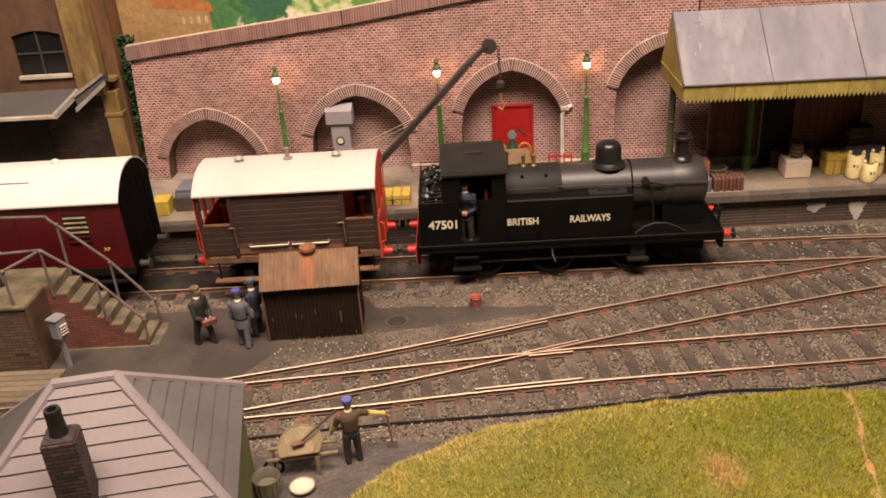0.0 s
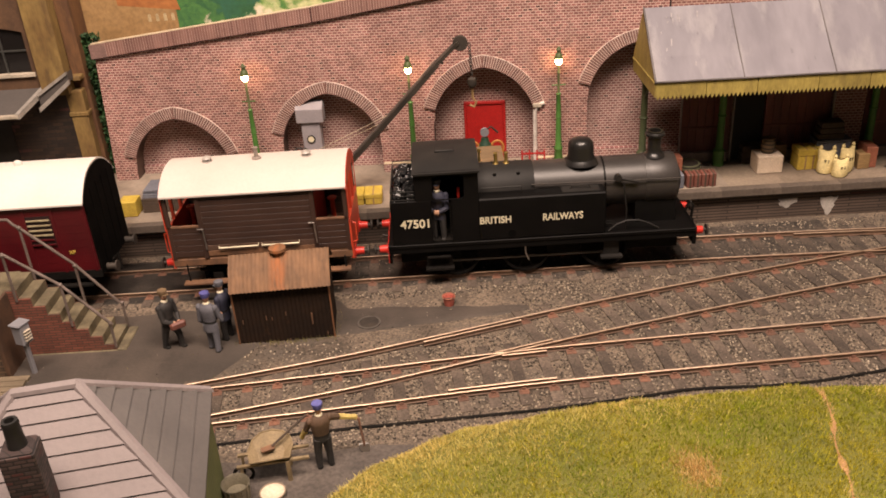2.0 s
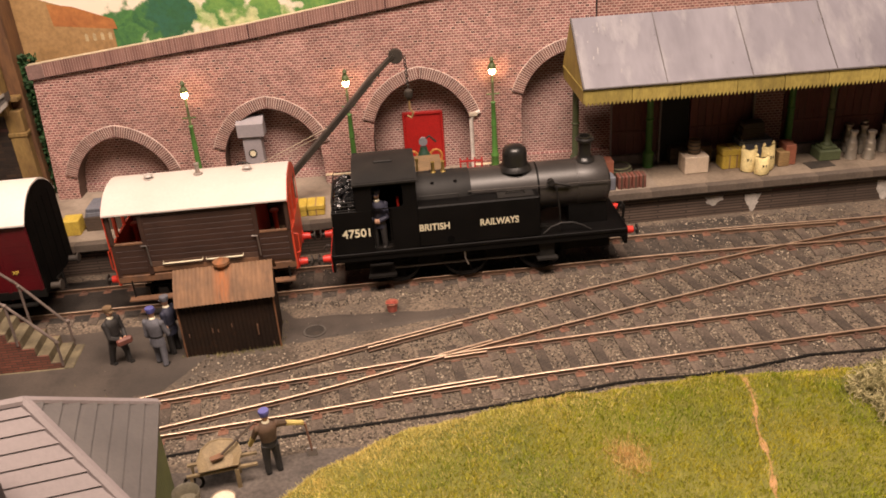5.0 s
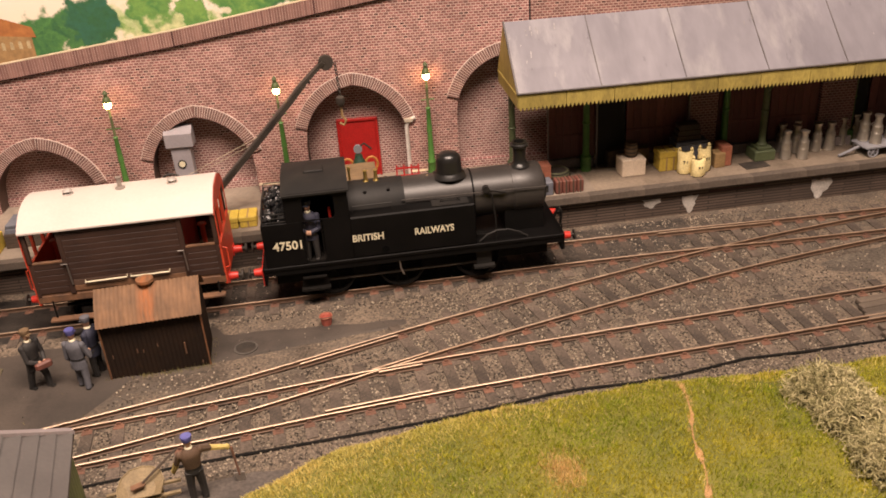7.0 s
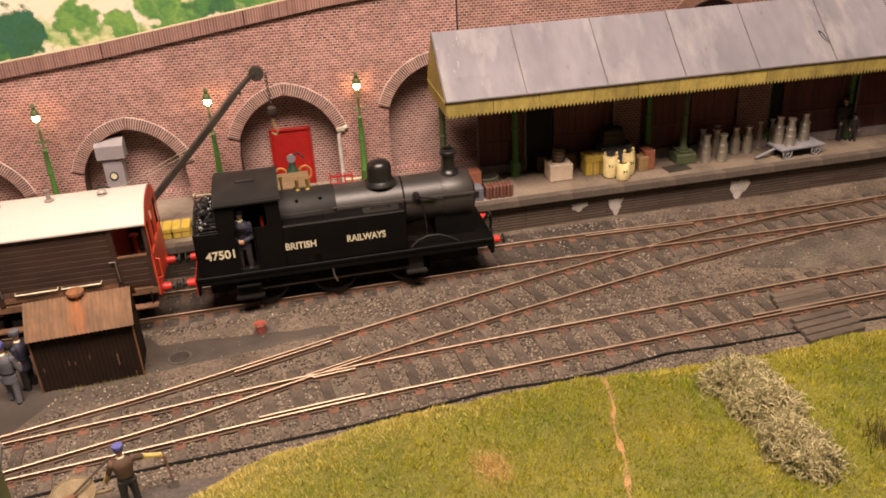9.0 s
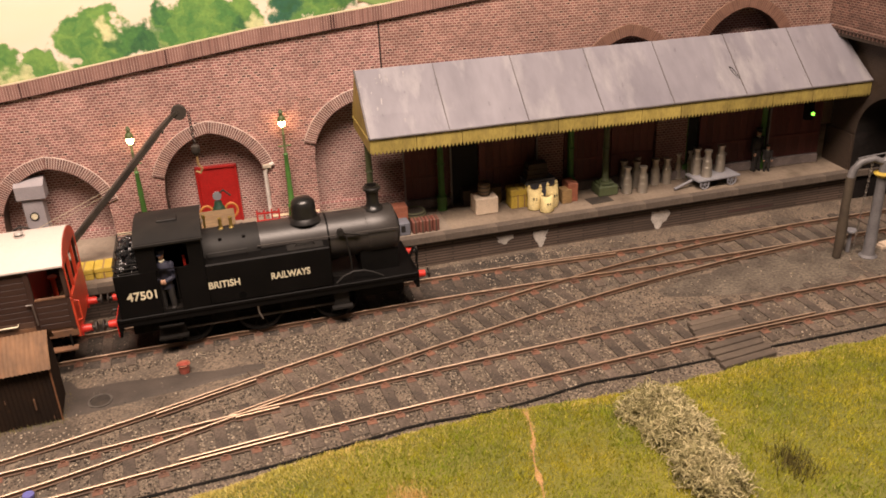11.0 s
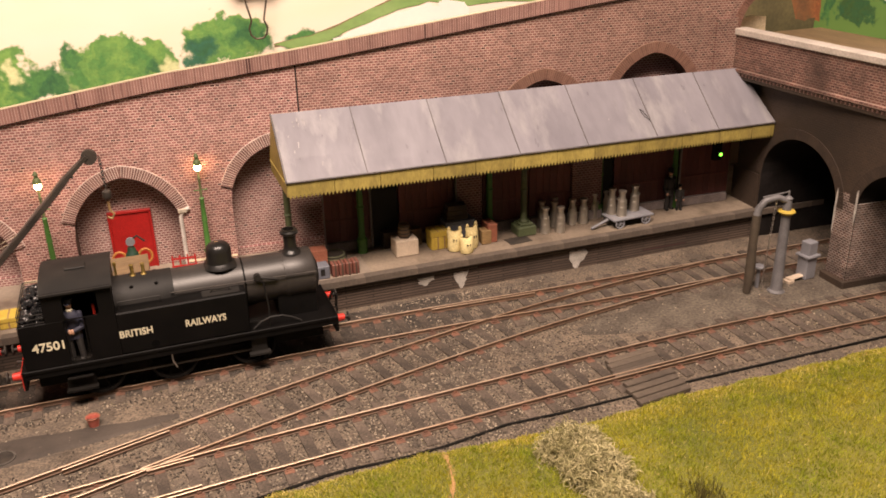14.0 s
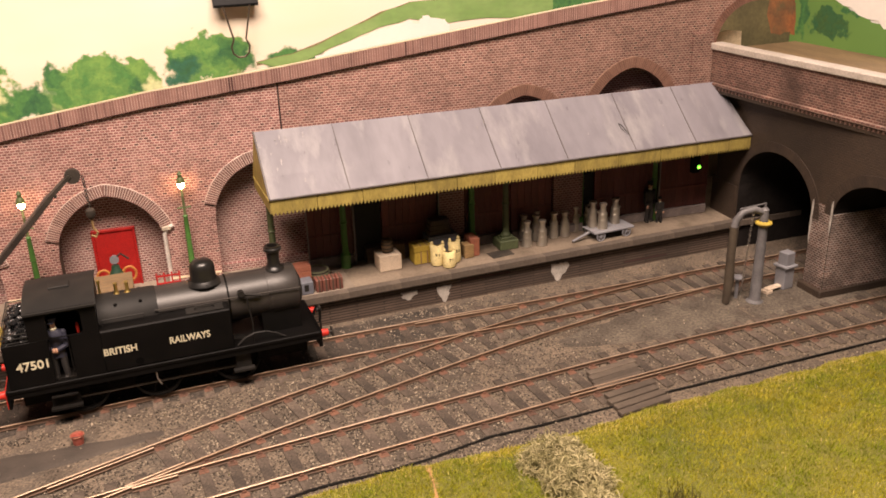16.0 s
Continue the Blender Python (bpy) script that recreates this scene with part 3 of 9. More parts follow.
for a, b in zip(xs, xs[1:]):
    mid = opening((a + b) / 2)
    za, zb = (opening(a), opening(b)) if mid is not None else (0.9, 0.9)
    lo_a, lo_b = (za, zb) if mid is not None else (0.9, 0.9)
    front.add([(a, 0, lo_a), (b, 0, lo_b), (b, 0, top_z(b) - 0.1), (a, 0, top_z(a) - 0.1)], [(0, 1, 2, 3)])
    front.add([(a, 1.5, 0.9), (b, 1.5, 0.9), (b, 1.5, top_z(b) - 1.6), (a, 1.5, top_z(a) - 1.6)], [(3, 2, 1, 0)])
    front.add([(a, 0, top_z(a) - 0.1), (b, 0, top_z(b) - 0.1), (b, 1.5, top_z(b) - 1.6), (a, 1.5, top_z(a) - 1.6)], [(0, 1, 2, 3)])
    if mid is not None:
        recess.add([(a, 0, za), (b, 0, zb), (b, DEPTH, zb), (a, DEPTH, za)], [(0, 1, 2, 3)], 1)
        recess.add([(a, DEPTH, 0.9), (b, DEPTH, 0.9), (b, DEPTH, zb), (a, DEPTH, za)], [(0, 1, 2, 3)], 0)
for c, zt in ARCHES:
    for s in (-1, 1):
        x = c + s * RI
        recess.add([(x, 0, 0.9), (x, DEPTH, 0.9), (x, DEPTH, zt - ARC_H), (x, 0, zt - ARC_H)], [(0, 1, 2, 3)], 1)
for x in (xs[0], xs[-1]):
    front.add([(x, 0, 0.9), (x, 1.5, 0.9), (x, 1.5, top_z(x) - 1.6), (x, 0, top_z(x) - 0.1)], [(0, 1, 2, 3)])
front.v = [(x - (0.06 * (7.8 - z) if x < -16.8 else 0), y, z) for x, y, z in front.v]
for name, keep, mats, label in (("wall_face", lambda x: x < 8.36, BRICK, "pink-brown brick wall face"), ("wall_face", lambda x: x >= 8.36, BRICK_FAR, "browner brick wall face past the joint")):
    sheet = Geo()
    for q in front.f:
        pts = [front.v[i] for i in q]
        if keep(sum(pt[0] for pt in pts) / len(pts)):
            sheet.add(pts, [tuple(range(len(pts)))])
    part(name, sheet, mats, wall, label, smooth=False)
# Soffits and jambs wear a darker brown that paints in their shade.
part("arch_recess", recess, [BRICK_RECESS, paint("arch_soffit_shade", (0.125, 0.075, 0.055), (0.085, 0.052, 0.040), 0.8, big=0.9, fine=0.08)], wall, "recessed brick panels under the arches, soffit shade in the paint", smooth=False)

def arc_point(c, zt, rad, a, side):
    """A point of the pointed arch: a is measured at the centre of that side's arc."""
    return (c + side * (rad * math.cos(a) - ARC_E), zt - ARC_H + rad * math.sin(a))


A_LOW, A_TOP = math.radians(16.5), math.acos(ARC_E / ARC_O)
for k, (c, zt) in enumerate(ARCHES):
    ring, back = Geo(), Geo()
    n = 32
    for side in (-1, 1):
        for i in range(n):
            t0 = A_LOW + (A_TOP - A_LOW) * (i + 0.17) / n
            t1 = A_LOW + (A_TOP - A_LOW) * (i + 0.83) / n
            o = 0.085 + 0.006 * rng.random()
            a_in, a_out = -0.01 * rng.random(), 0.03 * rng.random()
            ring.prism([arc_point(c, zt, r, t, side) for r, t in ((ARC_I + a_in, t0), (ARC_O - a_out, t0), (ARC_O - a_out, t1), (ARC_I + a_in, t1))], "y", -o, 0.03)
            b0, b1 = A_LOW + (A_TOP - A_LOW) * i / n, A_LOW + (A_TOP - A_LOW) * (i + 1) / n
            back.prism([arc_point(c, zt, r, t, side) for r, t in ((ARC_I + 0.015, b0), (ARC_O + 0.012, b0), (ARC_O + 0.012, b1), (ARC_I + 0.015, b1))], "y", -0.081, 0.02)
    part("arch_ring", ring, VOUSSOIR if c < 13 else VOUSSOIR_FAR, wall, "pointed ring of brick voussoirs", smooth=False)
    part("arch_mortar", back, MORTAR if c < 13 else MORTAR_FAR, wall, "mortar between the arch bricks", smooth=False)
COPING_BED = paint("coping_joint", (0.42, 0.29, 0.245), (0.28, 0.18, 0.15), 0.8, big=0.8, fine=0.06)
PALE_EDGE = paint("pale_card_edge", (0.60, 0.50, 0.34), (0.46, 0.38, 0.26), 0.8, big=1.2, fine=0.08)
# soldier-course coping
part("coping_end", Geo().prism([(-16.98, top_z(-16.98) - 0.62), (-16.25, top_z(-16.25) - 0.62), (-16.25, top_z(-16.25)), (-16.98, top_z(-16.98))], "y", -0.165, 0.12), paint("end_stone", (0.25, 0.155, 0.135), (0.18, 0.11, 0.097), 0.75, big=0.6, fine=0.07), wall, "plain worn end stone of the coping", smooth=False)
cop = Geo()
x = -16.22
while x < 30.2:
    z0, z1 = top_z(x) - 0.62, top_z(x + 0.1)
    sl = (top_z(x + 0.5) - top_z(x)) / 0.5
    o = 0.160 + 0.005 * rng.random()
    wb = 0.078 + 0.008 * rng.random()
    cop.prism([(x, z0), (x + wb, z0 + wb * sl), (x + wb, z0 + 0.63 + wb * sl), (x, z0 + 0.63)], "y", -o, 0.12)
    x += 0.117
part("coping", cop, COPING, wall, "sloping course of upright coping bricks", smooth=False)
under = Geo()
for a, b in zip(TOPS_X, TOPS_X[1:]):
    a, b = max(a, -16.9), min(b, 30.3)
    under.prism([(a, top_z(a) - 0.60), (b, top_z(b) - 0.60), (b, top_z(b) - 0.03), (a, top_z(a) - 0.03)], "y", -0.156, 0.10)
part("coping_bed", under, COPING_BED, wall, smooth=False)
cap = Geo()
for a, b in zip(TOPS_X, TOPS_X[1:]):
    a, b = max(a, -16.9), min(b, 30.3)
    cap.prism([(a, top_z(a) + 0.002), (b, top_z(b) + 0.002), (b, top_z(b) + 0.045), (a, top_z(a) + 0.045)], "y", -0.13, 0.12)
part("coping_cap", cap, PALE_EDGE, wall, "thin pale capping edge", smooth=False)
# Dark strip modelled for the shade line beneath the coping.
shade = Geo()
for a, b in zip(TOPS_X, TOPS_X[1:]):
    a, b = max(a, -16.9), min(b, 30.3)
    shade.prism([(a, top_z(a) - 0.665), (b, top_z(b) - 0.665), (b, top_z(b) - 0.622), (a, top_z(a) - 0.622)], "y", -0.10, 0.05)
part("coping_shade_strip", shade, paint("coping_shade", (0.055, 0.032, 0.028), rough=0.8), wall, "dark strip for the shade under the coping", smooth=False)
# plinth between arches
for (c0, _), (c1, _) in zip(ARCHES, ARCHES[1:]):
    part("plinth", Geo().box(c0 + RI + 0.05, c1 - RI - 0.05, -0.22, 0.02, 1.3, 1.72, 0.03), BRICK_RECESS, wall, "projecting brick plinth", smooth=False)
    part("plinth_cap", Geo().box(c0 + RI + 0.04, c1 - RI - 0.04, -0.225, 0.0, 1.722, 1.762, 0.01), PALE_EDGE, wall, "pale worn plinth top", smooth=False)
for c in (ARCHES[0][0], ARCHES[1][0], ARCHES[3][0]):
    part("recess_plinth", Geo().box(c - RI + 0.03, c + RI - 0.03, DEPTH - 0.2, DEPTH + 0.02, 1.3, 1.74, 0.03), BRICK_RECESS, wall, "low brick plinth in the recess", smooth=False)
# expansion joint
part("joint", Geo().box(8.33, 8.40, -0.012, 0.02, 5.5, 10.45), BLACK_MATT, wall, "open dark joint", smooth=False)

# ---- canopy over the platform ----
CAN_X0, CAN_X1, CAN_F, CAN_R, CAN_B = 6.83, 31.0, 1.88, 4.345, 5.75
Z_EAVE, Z_RIDGE = 6.30, 8.60
CAN_SEAMS = (CAN_X0, 10.27, 13.85, 17.40, 20.86, 24.58, 28.05, CAN_X1)
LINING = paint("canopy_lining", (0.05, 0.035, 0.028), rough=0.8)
canopy = thing("platform_canopy", "pitched platform canopy with grey sheet roof and yellow toothed valance", "canopy", 0, 0, 1.35)


def cpart(name, geo, mats, label="", kind=""):
    # the roof falls a little towards the bridge
    geo.move(Matrix.Translation((0, 0, -1.35)) @ Matrix(((1, 0, 0, 0), (0, 1, 0, 0), (-0.007, 0, 1, 0.126), (0, 0, 0, 1))) if name not in ("post", "post_base") else Matrix.Translation((0, 0, -1.35)))
    return tagged(part(name, geo, mats, canopy, label, smooth=name in ("post", "bracket")), kind=kind)


n = 7
for i in range(n):
    a, b = CAN_SEAMS[i], CAN_SEAMS[i + 1]
    lift, sag = 0.02 * rng.random(), 0.02 * rng.random()
    g = Geo()
    rows = []
    for k in range(7):
        t = k / 6
        bow = -0.03 * math.sin(math.pi * t) - sag * math.sin(2 * math.pi * t)
        rows.append([(x, CAN_F - 0.07 + (CAN_R - CAN_F + 0.07) * t, Z_EAVE + (Z_RIDGE - Z_EAVE) * t + bow + lift + 0.012 * wavy(x, t * 3, 0.7)) for x in np.linspace(a + 0.01, b - 0.01 + (0.45 * (1 - t) if i == n - 1 else 0), 6)])
    g.strip(rows)
    g.strip([[(p[0], p[1], p[2] - 0.07) for p in row] for row in rows])
    for row in (rows[0], rows[-1]):
        g.strip([row, [(p[0], p[1], p[2] - 0.07) for p in row]])
    cpart("roof_panel", g, ROOF_LEAD, "dull grey sheet roof panel")
    if i:
        cpart("seam", Geo().prism([(CAN_F - 0.08, Z_EAVE - 0.05), (CAN_R, Z_RIDGE - 0.05), (CAN_R, Z_RIDGE + 0.035), (CAN_F - 0.08, Z_EAVE + 0.035)], "x", a - 0.016, a + 0.016), SEAM, "dark grey roof seam")
g = Geo().prism([(CAN_R, Z_RIDGE), (CAN_B, Z_EAVE), (CAN_B, Z_EAVE - 0.1), (CAN_R, Z_RIDGE - 0.1)], "x", CAN_X0, CAN_X1)
cpart("rear_slope", g, ROOF_LEAD)
x = CAN_X0
while x < CAN_X1 + 0.4:
    board = Geo()
    w = min(rng.uniform(1.7, 2.4), CAN_X1 + 0.42 - x)
    teeth = max(1, round(w / 0.165))
    front, step = CAN_F - 0.03 - 0.02 * rng.random(), w / teeth
    top = Z_EAVE - 0.03
    outline = [(x + w - 0.012, top), (x + 0.012, top)]
    for k in range(teeth):
        o = 0.02 * rng.random()
        outline += [(x + step * k + 0.013, Z_EAVE - 0.60), (x + step * (k + 0.5), Z_EAVE - 0.76 - o)]
    outline.append((x + w - 0.012, Z_EAVE - 0.60))
    board.prism(outline, "y", front, CAN_F + 0.03)
    cpart("valance_board", board, VALANCE, "yellow toothed timber valance board")
    x += w
cpart("gutter", Geo().box(CAN_X0 - 0.03, CAN_X1 + 0.43, CAN_F - 0.11, CAN_F + 0.02, Z_EAVE - 0.06, Z_EAVE + 0.015, 0.02), SEAM, "dirty grey gutter lip")
for x in (CAN_X0 - 0.03, CAN_X1 - 0.05):
    g = Geo().prism([(CAN_F, Z_EAVE - 0.66), (CAN_F, Z_EAVE + 0.02), (CAN_R, Z_RIDGE - 0.01), (CAN_B, Z_EAVE + 0.1), (CAN_B, Z_EAVE - 0.62)], "x", x, x + 0.05)
    cpart("gable_end", g, VALANCE, "yellow boarded gable end")
    cpart("gable_rail", Geo().box(x - 0.04, x + 0.08, CAN_F, CAN_B, Z_EAVE - 0.14, Z_EAVE - 0.05, 0.01), VALANCE)
    if x < 10:
        cpart("barge_board", Geo().prism([(CAN_F - 0.05, Z_EAVE - 0.06), (CAN_R, Z_RIDGE - 0.06), (CAN_R, Z_RIDGE + 0.05), (CAN_F - 0.05, Z_EAVE + 0.05)], "x", x - 0.035, x + 0.03), SEAM)
for px, py in ((7.3, 5.45), (10.65, 5.1), (17.2, 4.95), (18.75, 4.25), (23.3, 4.8), (27.6, 4.5)):
    if px == 18.75:
        g = Geo().box(px - 0.5, px + 0.5, py - 0.5, py + 0.5, 1.35, 1.85, 0.05).box(px - 0.36, px + 0.36, py - 0.36, py + 0.36, 1.85, 1.98, 0.03)
        cpart("post_base", g, POST_GREEN, "square green post base")
    g = Geo().lathe([(0.25, 1.35), (0.25, 2.05), (0.2, 2.1), (0.165, 2.16), (0.15, 3.6), (0.2, 3.66), (0.15, 3.72), (0.14, 5.2), (0.24, 5.4), (0.24, 5.64)], 12, (px, py, 0))
    cpart("post", g, POST_GREEN if px < 8 or px == 18.75 else GREEN, "green cast iron post")
    cpart("bracket", Geo().tube([(px, py - 0.05, 4.5), (px, py - 0.55, 5.05), (px, py - 0.9, 5.3), (px, CAN_F + 0.35, 5.58)], 0.055), POST_GREEN, "curved green bracket")
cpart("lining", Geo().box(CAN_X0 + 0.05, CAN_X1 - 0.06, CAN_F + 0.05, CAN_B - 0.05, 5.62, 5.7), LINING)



def on_roof(x, t, lift=0.02):
    return (x, CAN_F + (CAN_R - CAN_F) * t, Z_EAVE + (Z_RIDGE - Z_EAVE) * t + lift)


cpart("torn_slit", Geo().tube([on_roof(24.26, 0.46), on_roof(24.30, 0.38), on_roof(24.42, 0.31), on_roof(24.60, 0.22), on_roof(24.50, 0.33), on_roof(24.38, 0.43), on_roof(24.26, 0.46)], 0.022, 5), BLACK_MATT, "dark curled slit torn in the sheet")
scuff = Geo()
rs = random.Random(41)
for _ in range(16):
    x, t0 = (rs.gauss(7.9, 0.45), rs.uniform(0.35, 0.97)) if _ < 10 else (rs.uniform(8, 30), rs.uniform(0.05, 0.95))
    x = max(x, 6.9)
    l, w = rs.uniform(0.01, 0.09), rs.uniform(0.008, 0.03)
    scuff.add([on_roof(x - w, t0, 0.045), on_roof(x + w * 0.6, t0 - 0.01, 0.045), on_roof(x + w + 0.04, t0 + l, 0.045), on_roof(x, t0 + l * 1.1, 0.045)], [(0, 1, 2, 3)])
cpart("scuff_marks", scuff, paint("scuffed_sheet", (0.36, 0.34, 0.345), rough=0.5), "pale scuffs on the sheet", "stuff")

# ---- station front under the canopy: dark boarded bays between slim posts ----
BOARD = paint("dark_boarding", (0.135, 0.036, 0.030), (0.092, 0.026, 0.022), 0.6, big=1.2, fine=0.08, stretch=(1, 1, 0.3), piece_var=0.2)
# Near-black paint for panels that stand in for unlit doorways.
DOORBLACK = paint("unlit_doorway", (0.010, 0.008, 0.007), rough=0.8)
SLIM = paint("slim_post_grey", (0.24, 0.21, 0.20), rough=0.6)
STONE = paint("plinth_stone", (0.25, 0.21, 0.20), (0.18, 0.15, 0.145), 0.8, big=0.5, fine=0.08)
front_wall = thing("station_front", "dark maroon boarded station front with slim grey posts", "station building", 0, WALL_Y, 1.35, WALL_DEG)
# Wall brick in a darker copy that carries the canopy's shade.
BRICK_FRONT = brickwork("shaded_front_brick", (0.165, 0.062, 0.054), (0.115, 0.045, 0.041), (0.30, 0.20, 0.18), h=0.125, gap=0.022, each=0.15)
for x0, x1, form in ((9.05, 11.22, "boards"), (11.4, 12.66, "doorway"), (12.7, 15.5, "boards"), (15.62, 16.9, "brick"), (17.0, 19.4, "boards"), (19.45, 21.7, "boards"),
                     (21.75, 23.4, "brick"), (23.5, 24.1, "doorway"), (24.15, 27.85, "boards"), (27.95, 30.95, "boards")):
    if form == "doorway":
        part("doorway", Geo().box(x0, x1, -0.32, -0.12, 0, 4.1), DOORBLACK, front_wall, "black panel for the doorway's unlit inside", smooth=False)
    elif form == "brick":
        part("brick_pilaster", Geo().box(x0, x1, -0.56, -0.1, 0, 5.0, 0.01), BRICK_FRONT, front_wall, "red brick pilaster darkened for canopy shade", smooth=False)
        part("plinth_block", Geo().box(x0 - 0.05, x1 + 0.05, -0.66, -0.1, 0, 0.48, 0.03), STONE, front_wall, "grey stone plinth block", smooth=False)
    else:
        m = max(3, round((x1 - x0) / 0.36))
        for j in range(m):
            part("board", Geo().box(0.004, (x1 - x0) / m - 0.004, -0.42, -0.30, 0.5, 5.0, 0.012), BOARD, front_wall, smooth=False, place=at_cm(x0 + (x1 - x0) * j / m, 0, 0))
        part("dado_rail", Geo().box(x0, x1, -0.46, -0.40, 1.55, 1.66, 0.01), BOARD, front_wall, smooth=False)
        part("plinth_block", Geo().box(x0 + 0.02, x1 - 0.02, -0.55, -0.1, 0, 0.48, 0.04), STONE, front_wall, "grey stone plinth block", smooth=False)
for x0 in (9.02, 11.28, 15.56, 27.9):
    part("slim_post", Geo().box(x0 - 0.035, x0 + 0.035, -0.62, -0.5, 0, 5.0, 0.01), SLIM, front_wall, smooth=False)
part("head_board", Geo().box(9.05, 30.95, -0.5, -0.06, 4.95, 5.4), BOARD, front_wall, smooth=False)

# ---- road bridge with two openings ----
BX = 31.2
bridge = thing("bridge", "sooty brick road bridge with two arched openings and pale coping", "bridge", kind="structure")
# the parapet stands slightly askew to the arched face and overhangs it by the wall
PAR = at_cm(BX - 0.16, -3.8, 0) @ Matrix.Rotation(radians(2.0), 4, "Z") @ at_cm(-BX, 3.8, 0)
ASK = at_cm(BX, -3.8, 0) @ Matrix.Rotation(radians(-2.6), 4, "Z") @ at_cm(-BX, 3.8, 0)
B_ARCH = [(-0.3, 3.35, 2.75, 2.4), (-7.1, 3.85, 2.75, 2.05)]


def b_open(y):
    for c, zs, r, rise in B_ARCH:
        if abs(y - c) <= r + 1e-6:
            return zs + rise * math.sqrt(max(0, 1 - ((y - c) / r) ** 2))
    return None


ysb = sorted(set([-14 + 0.125 * i for i in range(152)] + [c + s * r for c, _, r, _h in B_ARCH for s in (-1, 1)] + [4.7]))
ysb = [y for y in ysb if y <= 4.62]
face, inner = Geo(), Geo()
B_TOP = 10.17
for a, b in zip(ysb, ysb[1:]):
    mid = b_open((a + b) / 2)
    za, zb = (b_open(a), b_open(b)) if mid is not None else (-0.5, -0.5)
    for x, zt in ((BX, 8.4), (BX + 8, 9.0)):
        face.add([(x, a, za), (x, b, zb), (x, b, zt), (x, a, zt)], [(0, 1, 2, 3)])
    if mid is not None:
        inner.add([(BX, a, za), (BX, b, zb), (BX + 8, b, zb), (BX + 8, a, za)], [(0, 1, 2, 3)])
for c, zs, r, rise in B_ARCH:
    for s in (-1, 1):
        y = c + s * r
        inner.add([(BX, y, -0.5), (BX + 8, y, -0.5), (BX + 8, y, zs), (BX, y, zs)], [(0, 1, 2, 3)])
part("face", face, BRICK_DARK, bridge, "sooty brown brick bridge face, parapet shade in its colour", smooth=False, place=ASK)
# Lining painted near-black for the dark of the unlit interior.
part("soffit", inner, paint("tunnel_dark", (0.012, 0.010, 0.009), (0.02, 0.017, 0.016), rough=0.9, spec=0.1), bridge, "near-black tunnel lining, unlit interior in its colour", smooth=False, place=ASK)
part("parapet", Geo().box(BX - 0.02, BX + 0.5, -14, 4.72, 8.35, B_TOP, 0.02), BRICK_SOOT, bridge, "sooty brick parapet", smooth=False, place=PAR)
part("string_course", Geo().box(BX - 0.16, BX + 0.6, -14, 4.4, 8.33, 8.5, 0.04), BRICK_SOOT, bridge, "projecting brick string course", smooth=False, place=PAR)
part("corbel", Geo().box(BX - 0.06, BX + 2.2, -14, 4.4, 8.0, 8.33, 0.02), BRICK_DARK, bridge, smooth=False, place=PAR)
CONC = paint("pale_coping", (0.50, 0.44, 0.38), (0.40, 0.35, 0.30), 0.7, big=1.5, fine=0.1)
for i in range(7):
    part("coping_stone", Geo().box(BX - 0.14, BX + 0.62, 0.015, 3.2, B_TOP, B_TOP + 0.33, 0.04), CONC, bridge, "pale stone coping", smooth=False, place=PAR @ at_cm(0, 4.72 - 3.2 * (i + 1), 0))
for i in range(50):
    part("dentil_brick", Geo().box(BX - 0.085, BX, 0.0, 0.15, 8.16, 8.33, 0.01), BRICK_SOOT, bridge, smooth=False, place=PAR @ at_cm(0, 4.2 - 0.25 * i, 0))
part("deck", Geo().box(31.5, 40.15, -14, 9.0, 9.0, 9.25), paint("road_deck", (0.25, 0.17, 0.085), (0.16, 0.108, 0.055), 0.8, big=2.0, fine=0.1, stretch=(1, 0.2, 1)), bridge, "brown roadway deck")
# Added black panel shuts out light from the open far end.
part("tunnel_blank", Geo().box(BX + 7.9, BX + 8.1, -14, 4.6, -0.5, 9.0), BLACK_MATT, bridge, "added black panel closing the tunnel", smooth=False, place=ASK)
part("pier_brickwork", Geo().box(BX - 0.02, BX + 0.3, -4.32, -3.08, -0.3, 4.2, 0.01), BRICK_PIER, bridge, "red brick pier face with pale joints", smooth=False, place=ASK)
# Brick side stops where the dark begins; near-black lining follows.
part("pier_brickwork", Geo().box(BX + 0.02, BX + 4.0, -4.42, -4.34, -0.3, 3.9, 0.01), BRICK_PIER, bridge, "brick side of the pier inside the arch", smooth=False, place=ASK)
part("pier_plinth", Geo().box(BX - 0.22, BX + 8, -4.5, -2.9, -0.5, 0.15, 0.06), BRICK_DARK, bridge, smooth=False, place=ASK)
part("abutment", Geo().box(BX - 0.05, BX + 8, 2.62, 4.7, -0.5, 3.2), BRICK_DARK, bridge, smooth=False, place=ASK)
for c, zs, r, rise in B_ARCH:
    ring = Geo()
    for i in range(44):
        t0, t1 = math.pi * i / 44, math.pi * (i + 0.96) / 44
        poly = [(c + q * math.cos(t), zs + (rise + q - r) * math.sin(t)) for q, t in ((r, t0), (r + 0.5, t0), (r + 0.5, t1), (r, t1))]
        ring.prism(poly, "x", BX - 0.03, BX + 0.05)
    part("arch_ring", ring, paint("sooty_voussoir", (0.050, 0.032, 0.021), (0.034, 0.022, 0.015), 0.8, big=0.5, fine=0.08), bridge, "sooty brick arch ring", smooth=False, place=ASK)


# white plaster showing on the pier's corners
def blotch(geo, put, w, h, rs, n=14):
    pts = [put(w * math.cos(6.2832 * i / n) * rs.uniform(0.6, 1.1), h * math.sin(6.2832 * i / n) * rs.uniform(0.55, 1.1)) for i in range(n)]
    geo.add(pts + [put(0, 0)], [(i, (i + 1) % n, n) for i in range(n)])


